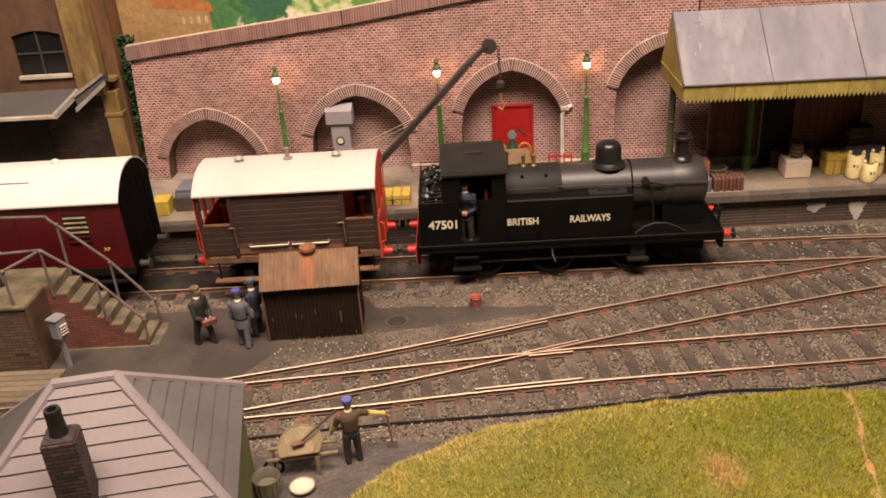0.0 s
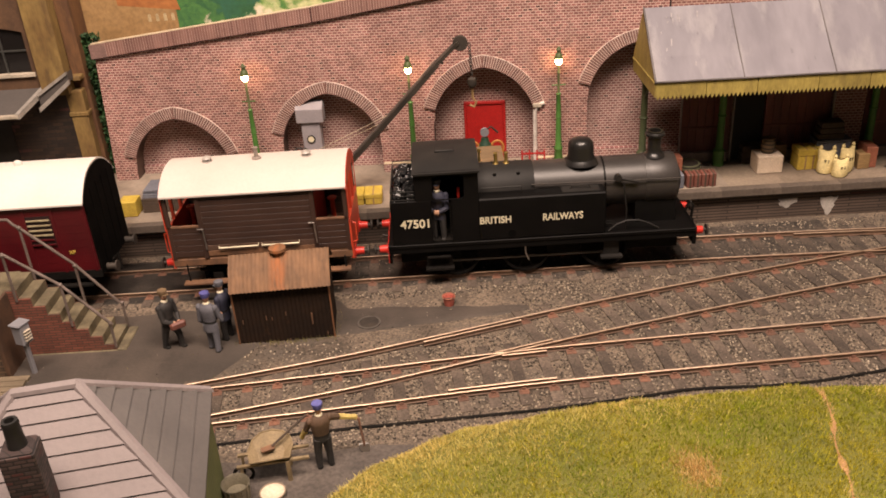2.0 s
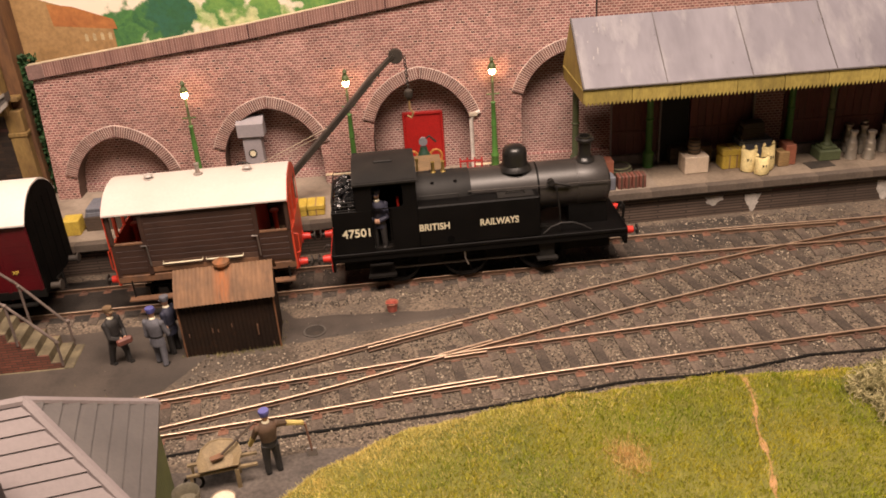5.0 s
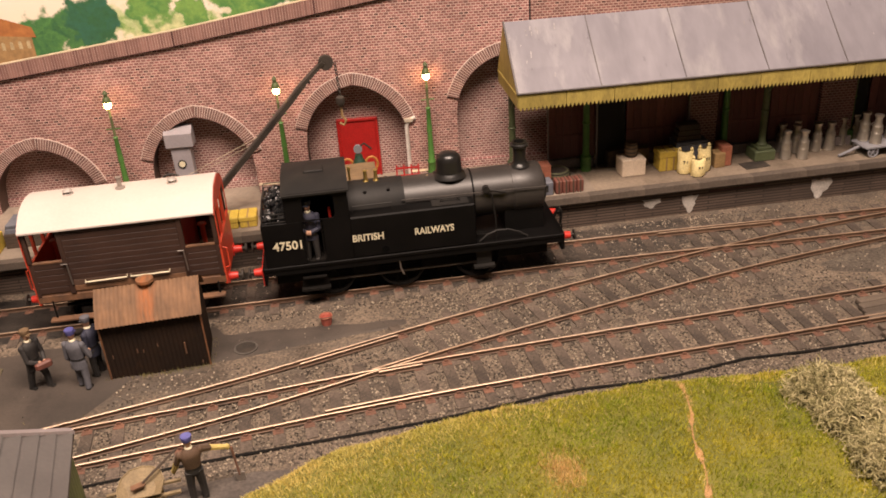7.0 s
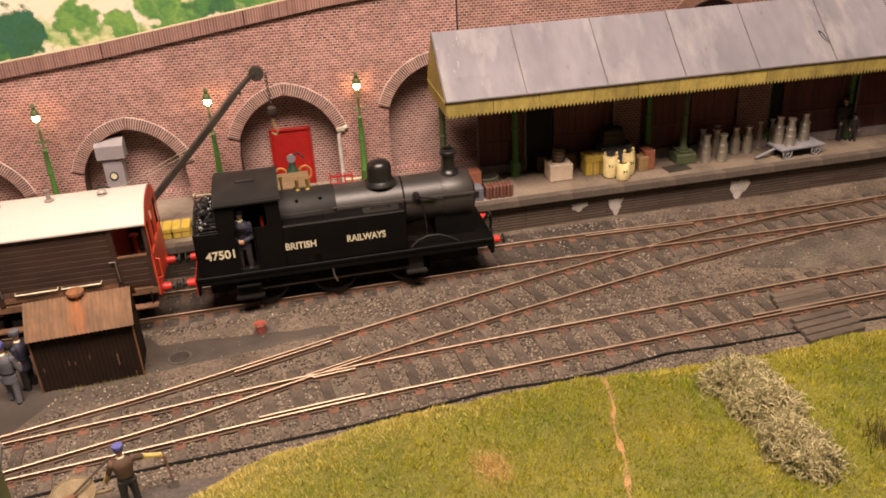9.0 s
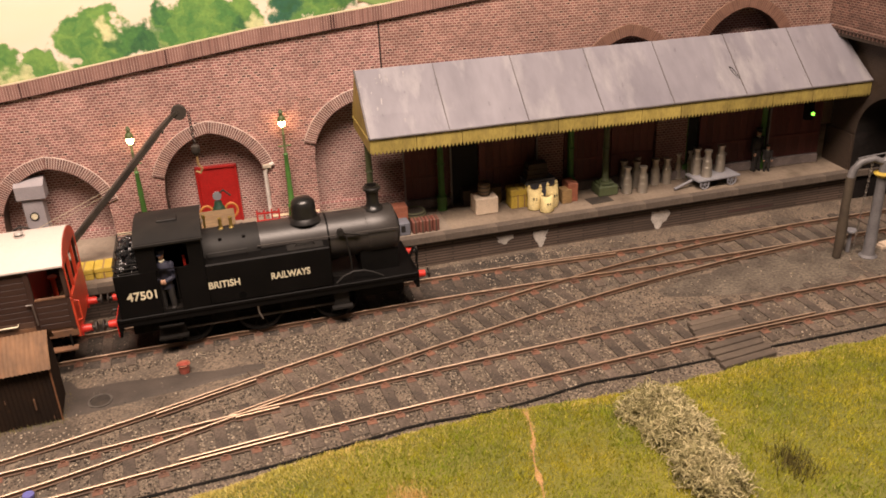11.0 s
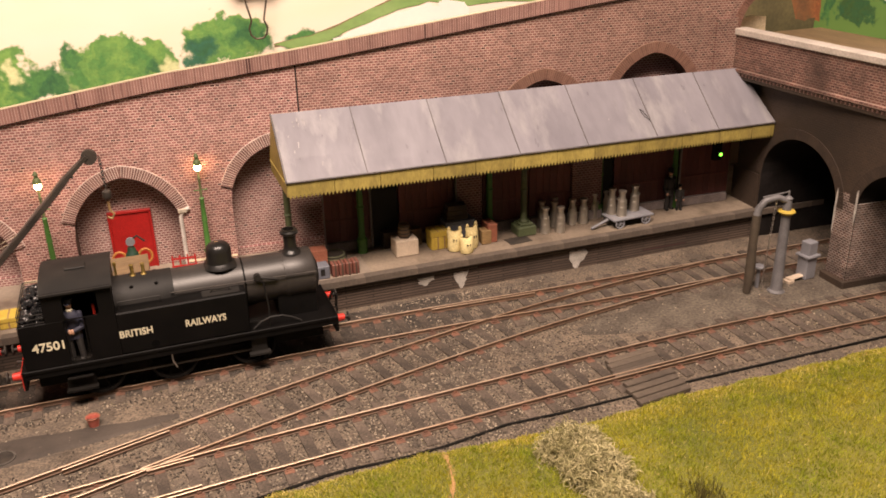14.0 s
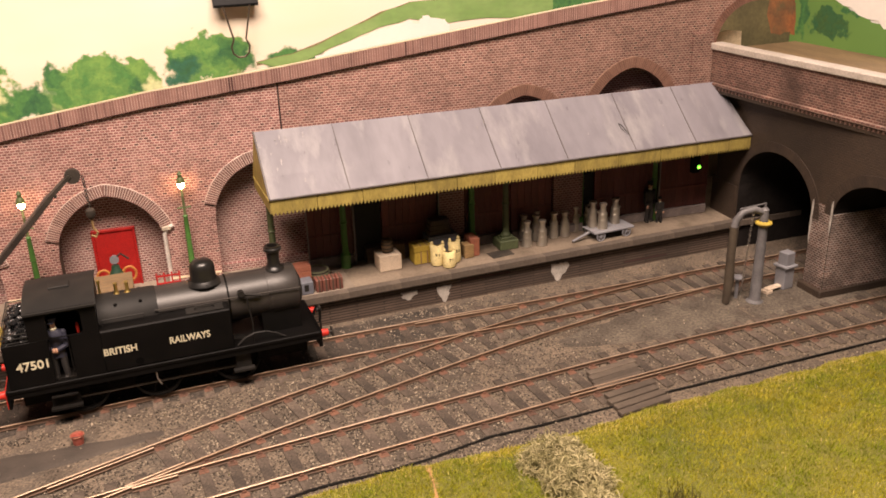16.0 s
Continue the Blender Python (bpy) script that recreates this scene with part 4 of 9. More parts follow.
for y, zc, h in ((-3.09, 3.3, 1.2), (-4.31, 3.7, 1.0)):
    g = Geo()
    blotch(g, lambda u, v: (BX - 0.034 - 0.0 * u, y + u, zc + v), 0.075, h, rng, 18)
    part("bare_patch", g, PLASTER, bridge, "bare white plaster on the pier corner", smooth=False, place=ASK)

# wall end beyond the bridge, with an opening for the road
g = Geo()
seg = [(30.3, 0.9), (30.98, 0.9), (30.98, 10.3)] + [(33.4 - 2.42 * math.cos(a), 10.3 + 2.2 * math.sin(a)) for a in [math.pi / 2 * i / 12 for i in range(13)]] + [(33.5, 14.2), (30.3, 13.6)]
g.prism(seg, "y", 0.0, 1.2)
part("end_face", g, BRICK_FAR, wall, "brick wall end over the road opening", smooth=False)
ring = Geo()
for i in range(28):
    t0 = math.pi / 2 + 1.5 * i / 28
    t1 = math.pi / 2 + 1.5 * (i + 0.82) / 28
    ring.prism([(33.4 + 2.41 * q * math.cos(t), 10.3 + 2.19 * q * math.sin(t)) for q, t in ((1, t0), (1.17, t0), (1.17, t1), (1, t1))], "y", -0.07, 0.05)
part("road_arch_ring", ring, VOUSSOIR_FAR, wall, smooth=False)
part("backing_card", Geo().prism([(31.3, 9.3), (33.5, 9.3), (33.42, 10.75), (32.5, 10.85), (31.3, 10.6)], "y", 1.25, 1.3), PALE_EDGE, wall, "pale card end behind the road opening", smooth=False)
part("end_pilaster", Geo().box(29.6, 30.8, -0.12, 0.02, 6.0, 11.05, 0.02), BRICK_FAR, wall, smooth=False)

# ---- painted backscene ----
def wash(name, axis, sky, sky2, dabs):
    """Watercolour on a board: a sky wash, then soft-edged dabs (across, up, half width, half height, two paints, wetness)."""
    m, nt, bsdf = nodes_of(name)
    sep = nt.nodes.new("ShaderNodeSeparateXYZ")
    link(nt, nt.nodes.new("ShaderNodeTexCoord").outputs["Object"], sep.inputs[0])
    com = nt.nodes.new("ShaderNodeCombineXYZ")
    link(nt, sep.outputs[axis], com.inputs["X"])
    link(nt, sep.outputs["Z"], com.inputs["Y"])
    flat_p = com.outputs[0]

    def vec(op, a, b):
        n = nt.nodes.new("ShaderNodeVectorMath")
        n.operation = op
        for k, val in enumerate((a, b)):
            if isinstance(val, tuple):
                n.inputs[k].default_value = val
            else:
                link(nt, val, n.inputs[k])
        return n

    def ragged(size, amount, detail):
        t = nt.nodes.new("ShaderNodeTexNoise")
        t.inputs["Scale"].default_value, t.inputs["Detail"].default_value, t.inputs["Roughness"].default_value = 100.0 / size, detail, 0.62
        link(nt, flat_p, t.inputs["Vector"])
        off = vec("SUBTRACT", t.outputs["Color"], (0.5, 0.5, 0.5)).outputs[0]
        return vec("MULTIPLY", off, (amount * K, amount * K, 0)).outputs[0]

    place = vec("ADD", vec("ADD", flat_p, ragged(1.6, 2.3, 2)).outputs[0], ragged(0.5, 1.15, 5)).outputs[0]
    blot = ramp(nt, noise_node(nt, 0.75, 4, coords=place, rough=0.6), 0.38, 0.62)
    dry = ramp(nt, noise_node(nt, 0.2, 3, coords=flat_p), 0.25, 0.75)
    col = mix(nt, ramp(nt, noise_node(nt, 7.0, 3, coords=flat_p, stretch=(0.5, 1.4, 1)), 0.35, 0.65), sky, sky2)
    for u, v, w, h, c1, c2, wet in dabs:
        off = vec("SUBTRACT", place, (u * K, v * K, 0)).outputs[0]
        dist = vec("LENGTH", vec("DIVIDE", off, (w * K, h * K, 1)).outputs[0], (0, 0, 0)).outputs["Value"]
        r = nt.nodes.new("ShaderNodeMapRange")
        r.interpolation_type = "SMOOTHSTEP"
        r.inputs["From Min"].default_value, r.inputs["From Max"].default_value = 1.0 + wet, 1.0 - wet
        link(nt, dist, r.inputs["Value"])
        leaf = mix(nt, 1.0, mix(nt, blot, c1, c2), grey(nt, dry, 0.86, 1.14), "MULTIPLY")
        col = mix(nt, r.outputs["Result"], col, leaf)
    link(nt, col, bsdf.inputs["Base Color"])
    bsdf.inputs["Roughness"].default_value = 0.85
    return m


LEAF_DARK, LEAF_MID, LEAF_FRESH, LEAF_PALE = (0.030, 0.115, 0.045), (0.075, 0.215, 0.055), (0.175, 0.335, 0.075), (0.52, 0.58, 0.30)
LEAF_BLUE, WASH_YELLOW = (0.030, 0.125, 0.075), (0.70, 0.68, 0.36)
LOW_END = [(-12.97, 8.79, 0.9, 1.0, LEAF_DARK, LEAF_MID, 0.16), (-11.2, 8.9, 1.35, 1.0, LEAF_MID, LEAF_DARK, 0.12), (-8.7, 8.6, 1.0, 0.6, WASH_YELLOW, LEAF_PALE, 0.4), (-6.6, 8.75, 1.5, 0.5, LEAF_FRESH, LEAF_PALE, 0.3),
           (-9.6, 9.05, 0.75, 0.8, LEAF_PALE, LEAF_FRESH, 0.3), (-10.7, 9.3, 1.15, 1.1, LEAF_DARK, LEAF_BLUE, 0.10), (-8.04, 9.35, 0.92, 0.95, LEAF_FRESH, LEAF_MID, 0.14), (-7.7, 8.75, 0.5, 0.45, LEAF_PALE, WASH_YELLOW, 0.5),
           (-6.5, 9.2, 0.62, 0.62, LEAF_FRESH, LEAF_MID, 0.18), (-16.84, 7.9, 0.6, 0.5, LEAF_FRESH, LEAF_MID, 0.2), (-17.6, 4.0, 1.2, 3.6, LEAF_DARK, (0.012, 0.05, 0.018), 0.1)]
MIDDLE = [(0.3, 9.6, 4.2, 0.55, LEAF_FRESH, WASH_YELLOW, 0.35), (-4.0, 10.0, 1.6, 1.3, LEAF_FRESH, LEAF_MID, 0.09), (-3.2, 10.35, 0.35, 0.3, WASH_YELLOW, LEAF_PALE, 0.5), (-2.15, 9.75, 1.1, 0.72, LEAF_DARK, LEAF_MID, 0.2),
          (1.2, 10.35, 2.55, 1.15, LEAF_FRESH, LEAF_MID, 0.08), (-0.6, 10.8, 0.5, 0.45, LEAF_MID, LEAF_DARK, 0.3), (2.3, 10.3, 0.5, 0.4, LEAF_DARK, LEAF_MID, 0.45), (3.5, 10.0, 0.8, 0.35, LEAF_PALE, WASH_YELLOW, 0.5)]
HIGH_END = [(6.0, 11.05, 1.95, 1.25, LEAF_MID, LEAF_FRESH, 0.08), (4.75, 10.75, 0.7, 0.75, LEAF_DARK, LEAF_BLUE, 0.3), (7.0, 11.0, 0.9, 0.7, LEAF_DARK, LEAF_MID, 0.5),
            (10.2, 10.6, 1.5, 0.4, LEAF_DARK, LEAF_MID, 0.3), (24.0, 12.6, 3.4, 0.75, LEAF_MID, LEAF_DARK, 0.15)]
SKY = wash("painted_sky", "X", (0.81, 0.70, 0.52), (0.80, 0.735, 0.64), LOW_END + MIDDLE + HIGH_END)
HILLSIDE = wash("painted_hillside", "Y", (0.14, 0.27, 0.06), (0.10, 0.22, 0.055), [(6.5, 10.35, 1.45, 0.7, LEAF_DARK, (0.05, 0.115, 0.03), 0.12), (5.4, 11.5, 0.7, 0.3, LEAF_DARK, LEAF_MID, 0.2), (8.75, 10.9, 0.55, 1.4, LEAF_DARK, LEAF_MID, 0.15)])
g = Geo().strip([[(-60, 9.6, z), (40.2, 9.6, z)] for z in (-1, 14.4)])
solo("backdrop", g, SKY, "painted backscene board with pale cream sky and soft green trees", "backdrop", kind="structure")
g = Geo().strip([[(40.2, 9.6, z), (40.2, -30, z)] for z in (-1, 14.4)])
solo("backdrop", g, paint("end_board_sky", (0.80, 0.74, 0.65), (0.78, 0.76, 0.72), 0.85, big=9, fine=0.6, lo=0.97, hi=1.03, bump=0), "painted end board of the layout", "backdrop", kind="structure")
layer = [0]

TREES = thing("painted_landscape", "painted houses, hill and cloud on the backscene", "painting", 0, 0, 0, kind="structure")
OCHRE = paint("ochre_paint", (0.36, 0.225, 0.095), (0.27, 0.165, 0.065), 0.85, big=1.5, fine=0.2, bump=0)
ORANGE = paint("orange_paint", (0.42, 0.17, 0.05), (0.34, 0.13, 0.04), 0.85, big=1.0, fine=0.2, bump=0)
CLOUD = paint("white_paint", (0.84, 0.80, 0.73), (0.78, 0.75, 0.70), 0.85, big=2.5, fine=0.3, lo=0.98, hi=1.02, bump=0)


def flat(pts, mats, label="", on="back"):
    layer[0] += 1
    o = 0.0011 * layer[0]
    geo = Geo().add([((a, 9.58 - o, b) if on == "back" else (40.18 - o, a, b)) for a, b in pts], [tuple(range(len(pts)))])
    return part("paint_layer", geo, mats, TREES, label, smooth=False)


def wobble(pts, amp, sub, seed):
    rs, out = random.Random(seed), []
    for (a, b), (c, d) in zip(pts, pts[1:] + pts[:1]):
        for k in range(sub):
            t = k / sub
            out.append((a + (c - a) * t + rs.uniform(-amp, amp), b + (d - b) * t + rs.uniform(-amp, amp)))
    return out


PALE_WINDOW = paint("pale_window_paint", (0.52, 0.42, 0.24), (0.40, 0.31, 0.17), 0.85, big=0.3, fine=0.06, bump=0)
# painted houses behind the wall's low end
flat([(-19.5, 5), (-13.4, 5), (-13.4, 9.2), (-14.2, 9.5), (-19.5, 11.5)], OCHRE, "painted ochre house")
flat([(-16.0, 9.1), (-13.2, 8.75), (-13.3, 9.2), (-15.0, 9.9), (-16.1, 10.1)], ORANGE, "painted orange house roof")
for k in range(4):
    u = -14.75 + 0.36 * k
    flat([(u, 8.30), (u + 0.15, 8.29), (u + 0.15, 8.58), (u + 0.11, 8.64), (u + 0.04, 8.65), (u, 8.58)], PALE_WINDOW)
# distant hill and cloud
HILL = paint("hill_paint", (0.25, 0.38, 0.13), (0.17, 0.30, 0.085), 0.85, big=1.6, fine=0.2, lo=0.9, hi=1.1, bump=0, stretch=(0.5, 1, 1))
RIDGE = [(8.1, 10.72), (9.88, 11.0), (11.37, 11.44), (12.89, 12.03), (14.43, 12.62), (15.98, 13.0), (18.0, 13.05), (20.4, 12.95)]
flat(wobble([(u, v + 0.05) for u, v in RIDGE] + [(u, v - 0.1) for u, v in reversed(RIDGE)], 0.025, 2, 14), paint("ridge_line", (0.24, 0.19, 0.09), rough=0.85, bump=0), "brown painted ridge line")
flat(wobble(RIDGE + [(24.0, 13.3), (24.0, 11.9), (20.1, 11.95), (17.8, 11.9), (15.9, 12.2), (14.3, 11.9), (12.8, 11.4), (11.2, 10.92), (9.6, 10.3)], 0.05, 3, 5), HILL, "painted green hill")
flat(wobble([(10.9, 10.75), (12.8, 11.35), (14.4, 11.8), (15.9, 12.15), (16.4, 11.95), (16.6, 12.3), (17.7, 12.15), (18.1, 11.85), (18.1, 10.0), (11, 10)], 0.08, 4, 6), CLOUD, "painted white cloud")
OLIVE = paint("olive_paint", (0.13, 0.11, 0.05), (0.085, 0.075, 0.035), 0.85, big=1.5, fine=0.2, bump=0)
flat([(31.0, 8), (40.19, 8), (40.19, 14.3), (31.0, 14.3)], OLIVE, "painted olive shade")
COTTAGE = paint("cottage_paint", (0.29, 0.115, 0.042), (0.15, 0.075, 0.036), 0.85, big=1.3, fine=0.2, bump=0, dirt=(0.12, 0.085, 0.04), dirt_at=(0.5, 0.7))
flat([(a, b) if a < 40 else (40.17, b) for a, b in wobble([(38.6, 9.9), (40.3, 9.5), (40.3, 12.4), (38.2, 12.6)], 0.16, 5, 15)], COTTAGE, "painted orange cottage")
# end board
flat(wobble([(9.75, 9.0), (9.75, 12.6), (6.5, 12.4), (6.0, 11.8), (4.4, 11.3), (2.6, 10.8), (1.0, 10.5), (-16, 10.0), (-16, 9.0)], 0.12, 4, 9), HILLSIDE, "painted green hillside", "end")
flat(wobble([(6.3, 11.9), (4.5, 11.3), (2.6, 10.8), (1.0, 10.5), (-16, 10.1), (-16, 14.3), (6.6, 14.3)], 0.12, 3, 10), CLOUD, "painted pale sky", "end")
flat(wobble([(9.75, 9.5), (9.75, 11.8), (9.3, 11.4), (9.2, 9.6)], 0.08, 4, 11), COTTAGE, "painted orange cottage", "end")

# ---- foldback clip on the backscene ----
clip = thing("foldback_clip", "black foldback clip holding the backscene board", "clip", 7.35, 9.3, 13.45)
part("body", Geo().prism([(-0.35, 0.9), (0.2, 0.0), (0.32, 0.0), (0.36, 0.12), (-0.2, 1.1), (-0.35, 1.1)], "x", -1.02, 1.02, m=Matrix.Rotation(math.pi, 4, "Z")), paint("clip_black", (0.010, 0.010, 0.011), rough=0.6, spec=0.2), clip, "glossy black sprung steel body")
part("wire_handle", Geo().tube([(-0.62, -0.34, 0.05), (-0.28, -0.36, -1.45), (-0.42, -0.36, -1.8), (-0.36, -0.36, -2.1), (-0.15, -0.36, -2.28), (0.15, -0.36, -2.28), (0.36, -0.36, -2.1), (0.42, -0.36, -1.8), (0.28, -0.36, -1.45), (0.62, -0.34, 0.05)], 0.045, 8), paint("bent_wire", (0.13, 0.10, 0.075), (0.09, 0.07, 0.05), 0.4, 0.6, big=0.5, fine=0.05, bump=0), clip, "bent wire handle")

# ---- low-relief building at the wall's end ----
FACE_Y = 7.6
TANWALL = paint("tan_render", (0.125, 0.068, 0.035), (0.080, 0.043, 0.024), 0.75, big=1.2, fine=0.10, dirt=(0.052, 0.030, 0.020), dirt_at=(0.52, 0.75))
YELLOWWALL = paint("yellow_render", (0.275, 0.185, 0.060), (0.165, 0.10, 0.034), 0.75, big=0.9, fine=0.10, stretch=(1, 1, 0.35), dirt=(0.085, 0.050, 0.022), dirt_at=(0.52, 0.76))
GLASS_DARK, _nt, _b = nodes_of("window_glass")
_b.inputs["Base Color"].default_value, _b.inputs["Roughness"].default_value = (0.010, 0.009, 0.009, 1), 0.12
_b.inputs["Specular IOR Level"].default_value = 0.25
SILL = paint("pale_sill", (0.55, 0.48, 0.38), rough=0.7)
# Brick colour lowered to hold the awning's shade on the lower wall.
BRICK_SHADE = brickwork("shaded_warehouse_brick", (0.036, 0.020, 0.011), (0.014, 0.0085, 0.006), (0.011, 0.007, 0.005), w=0.5, h=0.17, grime=(0.009, 0.006, 0.005), face="any", each=0.4)
SIDE_BROWN = paint("side_render", (0.185, 0.092, 0.036), (0.095, 0.046, 0.022), 0.8, big=0.9, fine=0.10, stretch=(1, 1, 0.3), dirt=(0.26, 0.15, 0.05), dirt_at=(0.58, 0.78))
GLAZING = paint("glazing_bar_grey", (0.055, 0.055, 0.05), rough=0.6)
bld = thing("warehouse", "tan and yellow rendered warehouse with a grey awning", "building", -21, FACE_Y, 1.35)
# Black panel: the opening's unlit inside as plain colour.
part("doorway", Geo().box(-9, -0.4, -0.02, 0.4, 0, 4.2), BLACK_MATT, bld, "black panel for the unlit opening under the awning", smooth=False)
part("lower_wall", Geo().box(-9, 2.45, 0.02, 2, 0, 4.55), BRICK_SHADE, bld, "brown brick lower wall darkened for the awning's shade", smooth=False)
wl = Geo().box(-9, -0.95, 0, 0.3, 4.5, 9.6).box(1.25, 1.55, 0, 0.3, 4.5, 9.6).box(-0.95, 1.25, 0, 0.3, 4.5, 5.45).box(-0.95, 1.25, 0, 0.3, 7.45, 9.6)
part("wall", wl, TANWALL, bld, "tan rendered upper wall", smooth=False)
part("yellow_pilaster", Geo().box(1.55, 2.75, -0.25, 0.5, 4.4, 9.6, 0.02), YELLOWWALL, bld, "yellow rendered return", smooth=False)
part("side_wall", Geo().box(2.75, 3.35, 0.5, 2.2, 0, 9.6, 0.02), SIDE_BROWN, bld, "orange-brown side wall", smooth=False)
part("corner_pier", Geo().box(2.45, 3.2, 0.0, 0.8, 0, 4.5, 0.03), YELLOWWALL, bld, smooth=False)
part("corner_band", Geo().box(2.40, 3.26, -0.05, 0.85, 3.3, 3.5, 0.03).box(2.40, 3.28, -0.05, 0.85, 4.95, 5.15, 0.03), YELLOWWALL, bld, smooth=False)
win = part("window", Geo().box(-0.95, 1.25, 0.14, 0.2, 5.45, 7.45), GLASS_DARK, bld, "dark arched window", smooth=False)
for u in (0.1,):
    part("glazing_bar", Geo().box(u, u + 0.08, 0.08, 0.16, 5.45, 7.45), GLAZING, win, smooth=False)
for v in (6.4,):
    part("glazing_bar", Geo().box(-0.95, 1.25, 0.07, 0.15, v, v + 0.07), GLAZING, win, smooth=False)
part("window_head", Geo().prism([(-0.95, 7.2)] + [(-0.95 + 2.2 * i / 8, 7.25 + 0.2 * math.sin(math.pi * i / 8)) for i in range(9)] + [(1.25, 7.2), (1.25, 7.46), (-0.95, 7.46)], "y", 0.004, 0.3), TANWALL, bld, smooth=False)
part("window_sill", Geo().box(-1.05, 1.4, -0.14, 0.1, 5.28, 5.46, 0.02), SILL, bld, "pale window sill", smooth=False)
aw = Geo().add([(-9, 0.05, 4.75), (1.5, 0.05, 4.75), (0.80, -1.55, 4.05), (-9, -1.55, 4.05), (-9, 0.05, 4.62), (1.5, 0.05, 4.62), (0.80, -1.55, 3.94), (-9, -1.55, 3.94)],
               [(0, 1, 2, 3), (4, 7, 6, 5), (1, 5, 6, 2), (2, 6, 7, 3)])
AWN_PALE = paint("pale_awning_edge", (0.36, 0.33, 0.295), (0.25, 0.23, 0.205), 0.6, big=0.8, fine=0.08)
part("awning", aw, SLATE_DARK, bld, "grey sheet awning", smooth=False)
part("gutter", Geo().box(-9, 0.86, -1.7, -1.5, 3.86, 4.04, 0.03), SILL, bld, "pale gutter", smooth=False)
part("awning_end", Geo().add([(0.74, -1.66, 3.84), (0.92, -1.66, 3.84), (1.68, 0.0, 4.55), (1.5, 0.0, 4.55), (0.74, -1.66, 4.08), (0.92, -1.66, 4.08), (1.68, 0.0, 4.82), (1.5, 0.0, 4.82)],
                             [(3, 2, 1, 0), (4, 5, 6, 7), (0, 1, 5, 4), (1, 2, 6, 5), (2, 3, 7, 6), (3, 0, 4, 7)]), AWN_PALE, bld, "pale hip of the awning", smooth=False)
part("return_awning", Geo().prism([(1.5, 3.95), (3.0, 5.08), (3.0, 5.5), (1.5, 4.6)], "y", -0.6, 0.0), SLATE_DARK, bld, "grey return of the awning", smooth=False)
part("return_gutter", Geo().prism([(1.44, 3.80), (3.06, 5.0), (3.06, 5.2), (1.44, 4.02)], "y", -0.74, -0.59), AWN_PALE, bld, "pale gutter of the return", smooth=False)
part("return_edge", Geo().prism([(1.5, 4.5), (3.02, 5.42), (3.02, 5.56), (1.5, 4.66)], "y", -0.68, -0.59), AWN_PALE, bld, smooth=False)
# climbing greenery in the gap
g = Geo()
rs = random.Random(12)
for _ in range(4200):
    c = (rs.uniform(-18.2, -16.95), rs.uniform(8.5, 9.1), 1.2 + 6.9 * rs.random() ** 1.1)
    u, v = Vector((rs.uniform(-1, 1), rs.uniform(-1, 1), rs.uniform(-1, 1))).normalized() * 0.11, Vector((rs.uniform(-1, 1), rs.uniform(-1, 1), rs.uniform(-1, 1))).normalized() * 0.08
    g.add([Vector(c) - u, Vector(c) + v, Vector(c) + u, Vector(c) - v], [(0, 1, 2, 3)])
g.tube([(-17.6, 8.7, 1.0), (-17.5, 8.75, 4.5), (-17.7, 8.7, 8.0)], 0.1)
solo("ivy", g, paint("ivy_green", (0.014, 0.048, 0.014), (0.028, 0.085, 0.020), 0.7, big=0.5, fine=0.1), "dark green ivy climbing beside the wall", "plant", kind="stuff", smooth=False)

# ---- brick steps and landing ----
LAND_Z = 2.45
STEPSTONE = paint("step_stone", (0.200, 0.165, 0.098), (0.110, 0.090, 0.056), 0.8, big=0.7, fine=0.08, dirt=(0.07, 0.06, 0.04), dirt_at=(0.55, 0.78))
st = thing("brick_steps", "red brick steps with worn stone treads and iron handrails", "steps", -13.7, -4.0, -0.3)
n, run = 8, 3.35
for i in range(n):
    h0 = (LAND_Z + 0.3) * (i + 1) / n
    x1, x0 = -run * i / n, -run * (i + 1) / n
    part("step", Geo().box(x0 - 0.04, x1, -0.66, 0.62, h0 - 0.36, h0, 0.012), STEPSTONE, st, "worn stone step block", smooth=False)
part("plinth", Geo().box(-run, 0.06, -0.82, -0.70, 0.0, 0.10, 0.02), STEPSTONE, st, smooth=False)
part("bottom_step", Geo().box(0.0, 0.34, -0.80, 0.72, 0.0, 0.16, 0.03), STEPSTONE, st, "worn bottom step", smooth=False)
prof = [(0.0, 0.0)]
for i in range(n):
    h0 = (LAND_Z + 0.3) * (i + 1) / n - 0.025
    prof += [(-run * i / n - 0.02, h0), (-run * (i + 1) / n - 0.02, h0)]
prof += [(-run - 0.05, 0.0)]
for y0 in (-0.72, 0.622):
    part("side_wall", Geo().prism(prof, "y", y0, y0 + 0.058), BRICK_RED, st, "red brick side wall", smooth=False)
landing = Geo().box(-9, -run, -2.05, 0.72, 0, LAND_Z + 0.16)
part("landing", landing, BRICK_BROWN, st, "brown brick landing", smooth=False)
part("landing_paving", Geo().box(-9, -run + 0.02, -2.12, 0.75, LAND_Z + 0.16, LAND_Z + 0.3, 0.03), STEPSTONE, st, "mossy stone paving", smooth=False)
part("corner_board", Geo().box(-run - 0.02, -run + 0.12, -2.1, -0.75, 0, LAND_Z + 0.28, 0.02), paint("brown_board", (0.115, 0.060, 0.032), (0.075, 0.04, 0.023), 0.8, big=0.8, fine=0.1, dirt=(0.05, 0.03, 0.02), dirt_at=(0.5, 0.75)), st, smooth=False)
IRON = paint("rail_iron", (0.21, 0.165, 0.145), (0.125, 0.098, 0.083), 0.5, 0.2, big=0.6, fine=0.06)
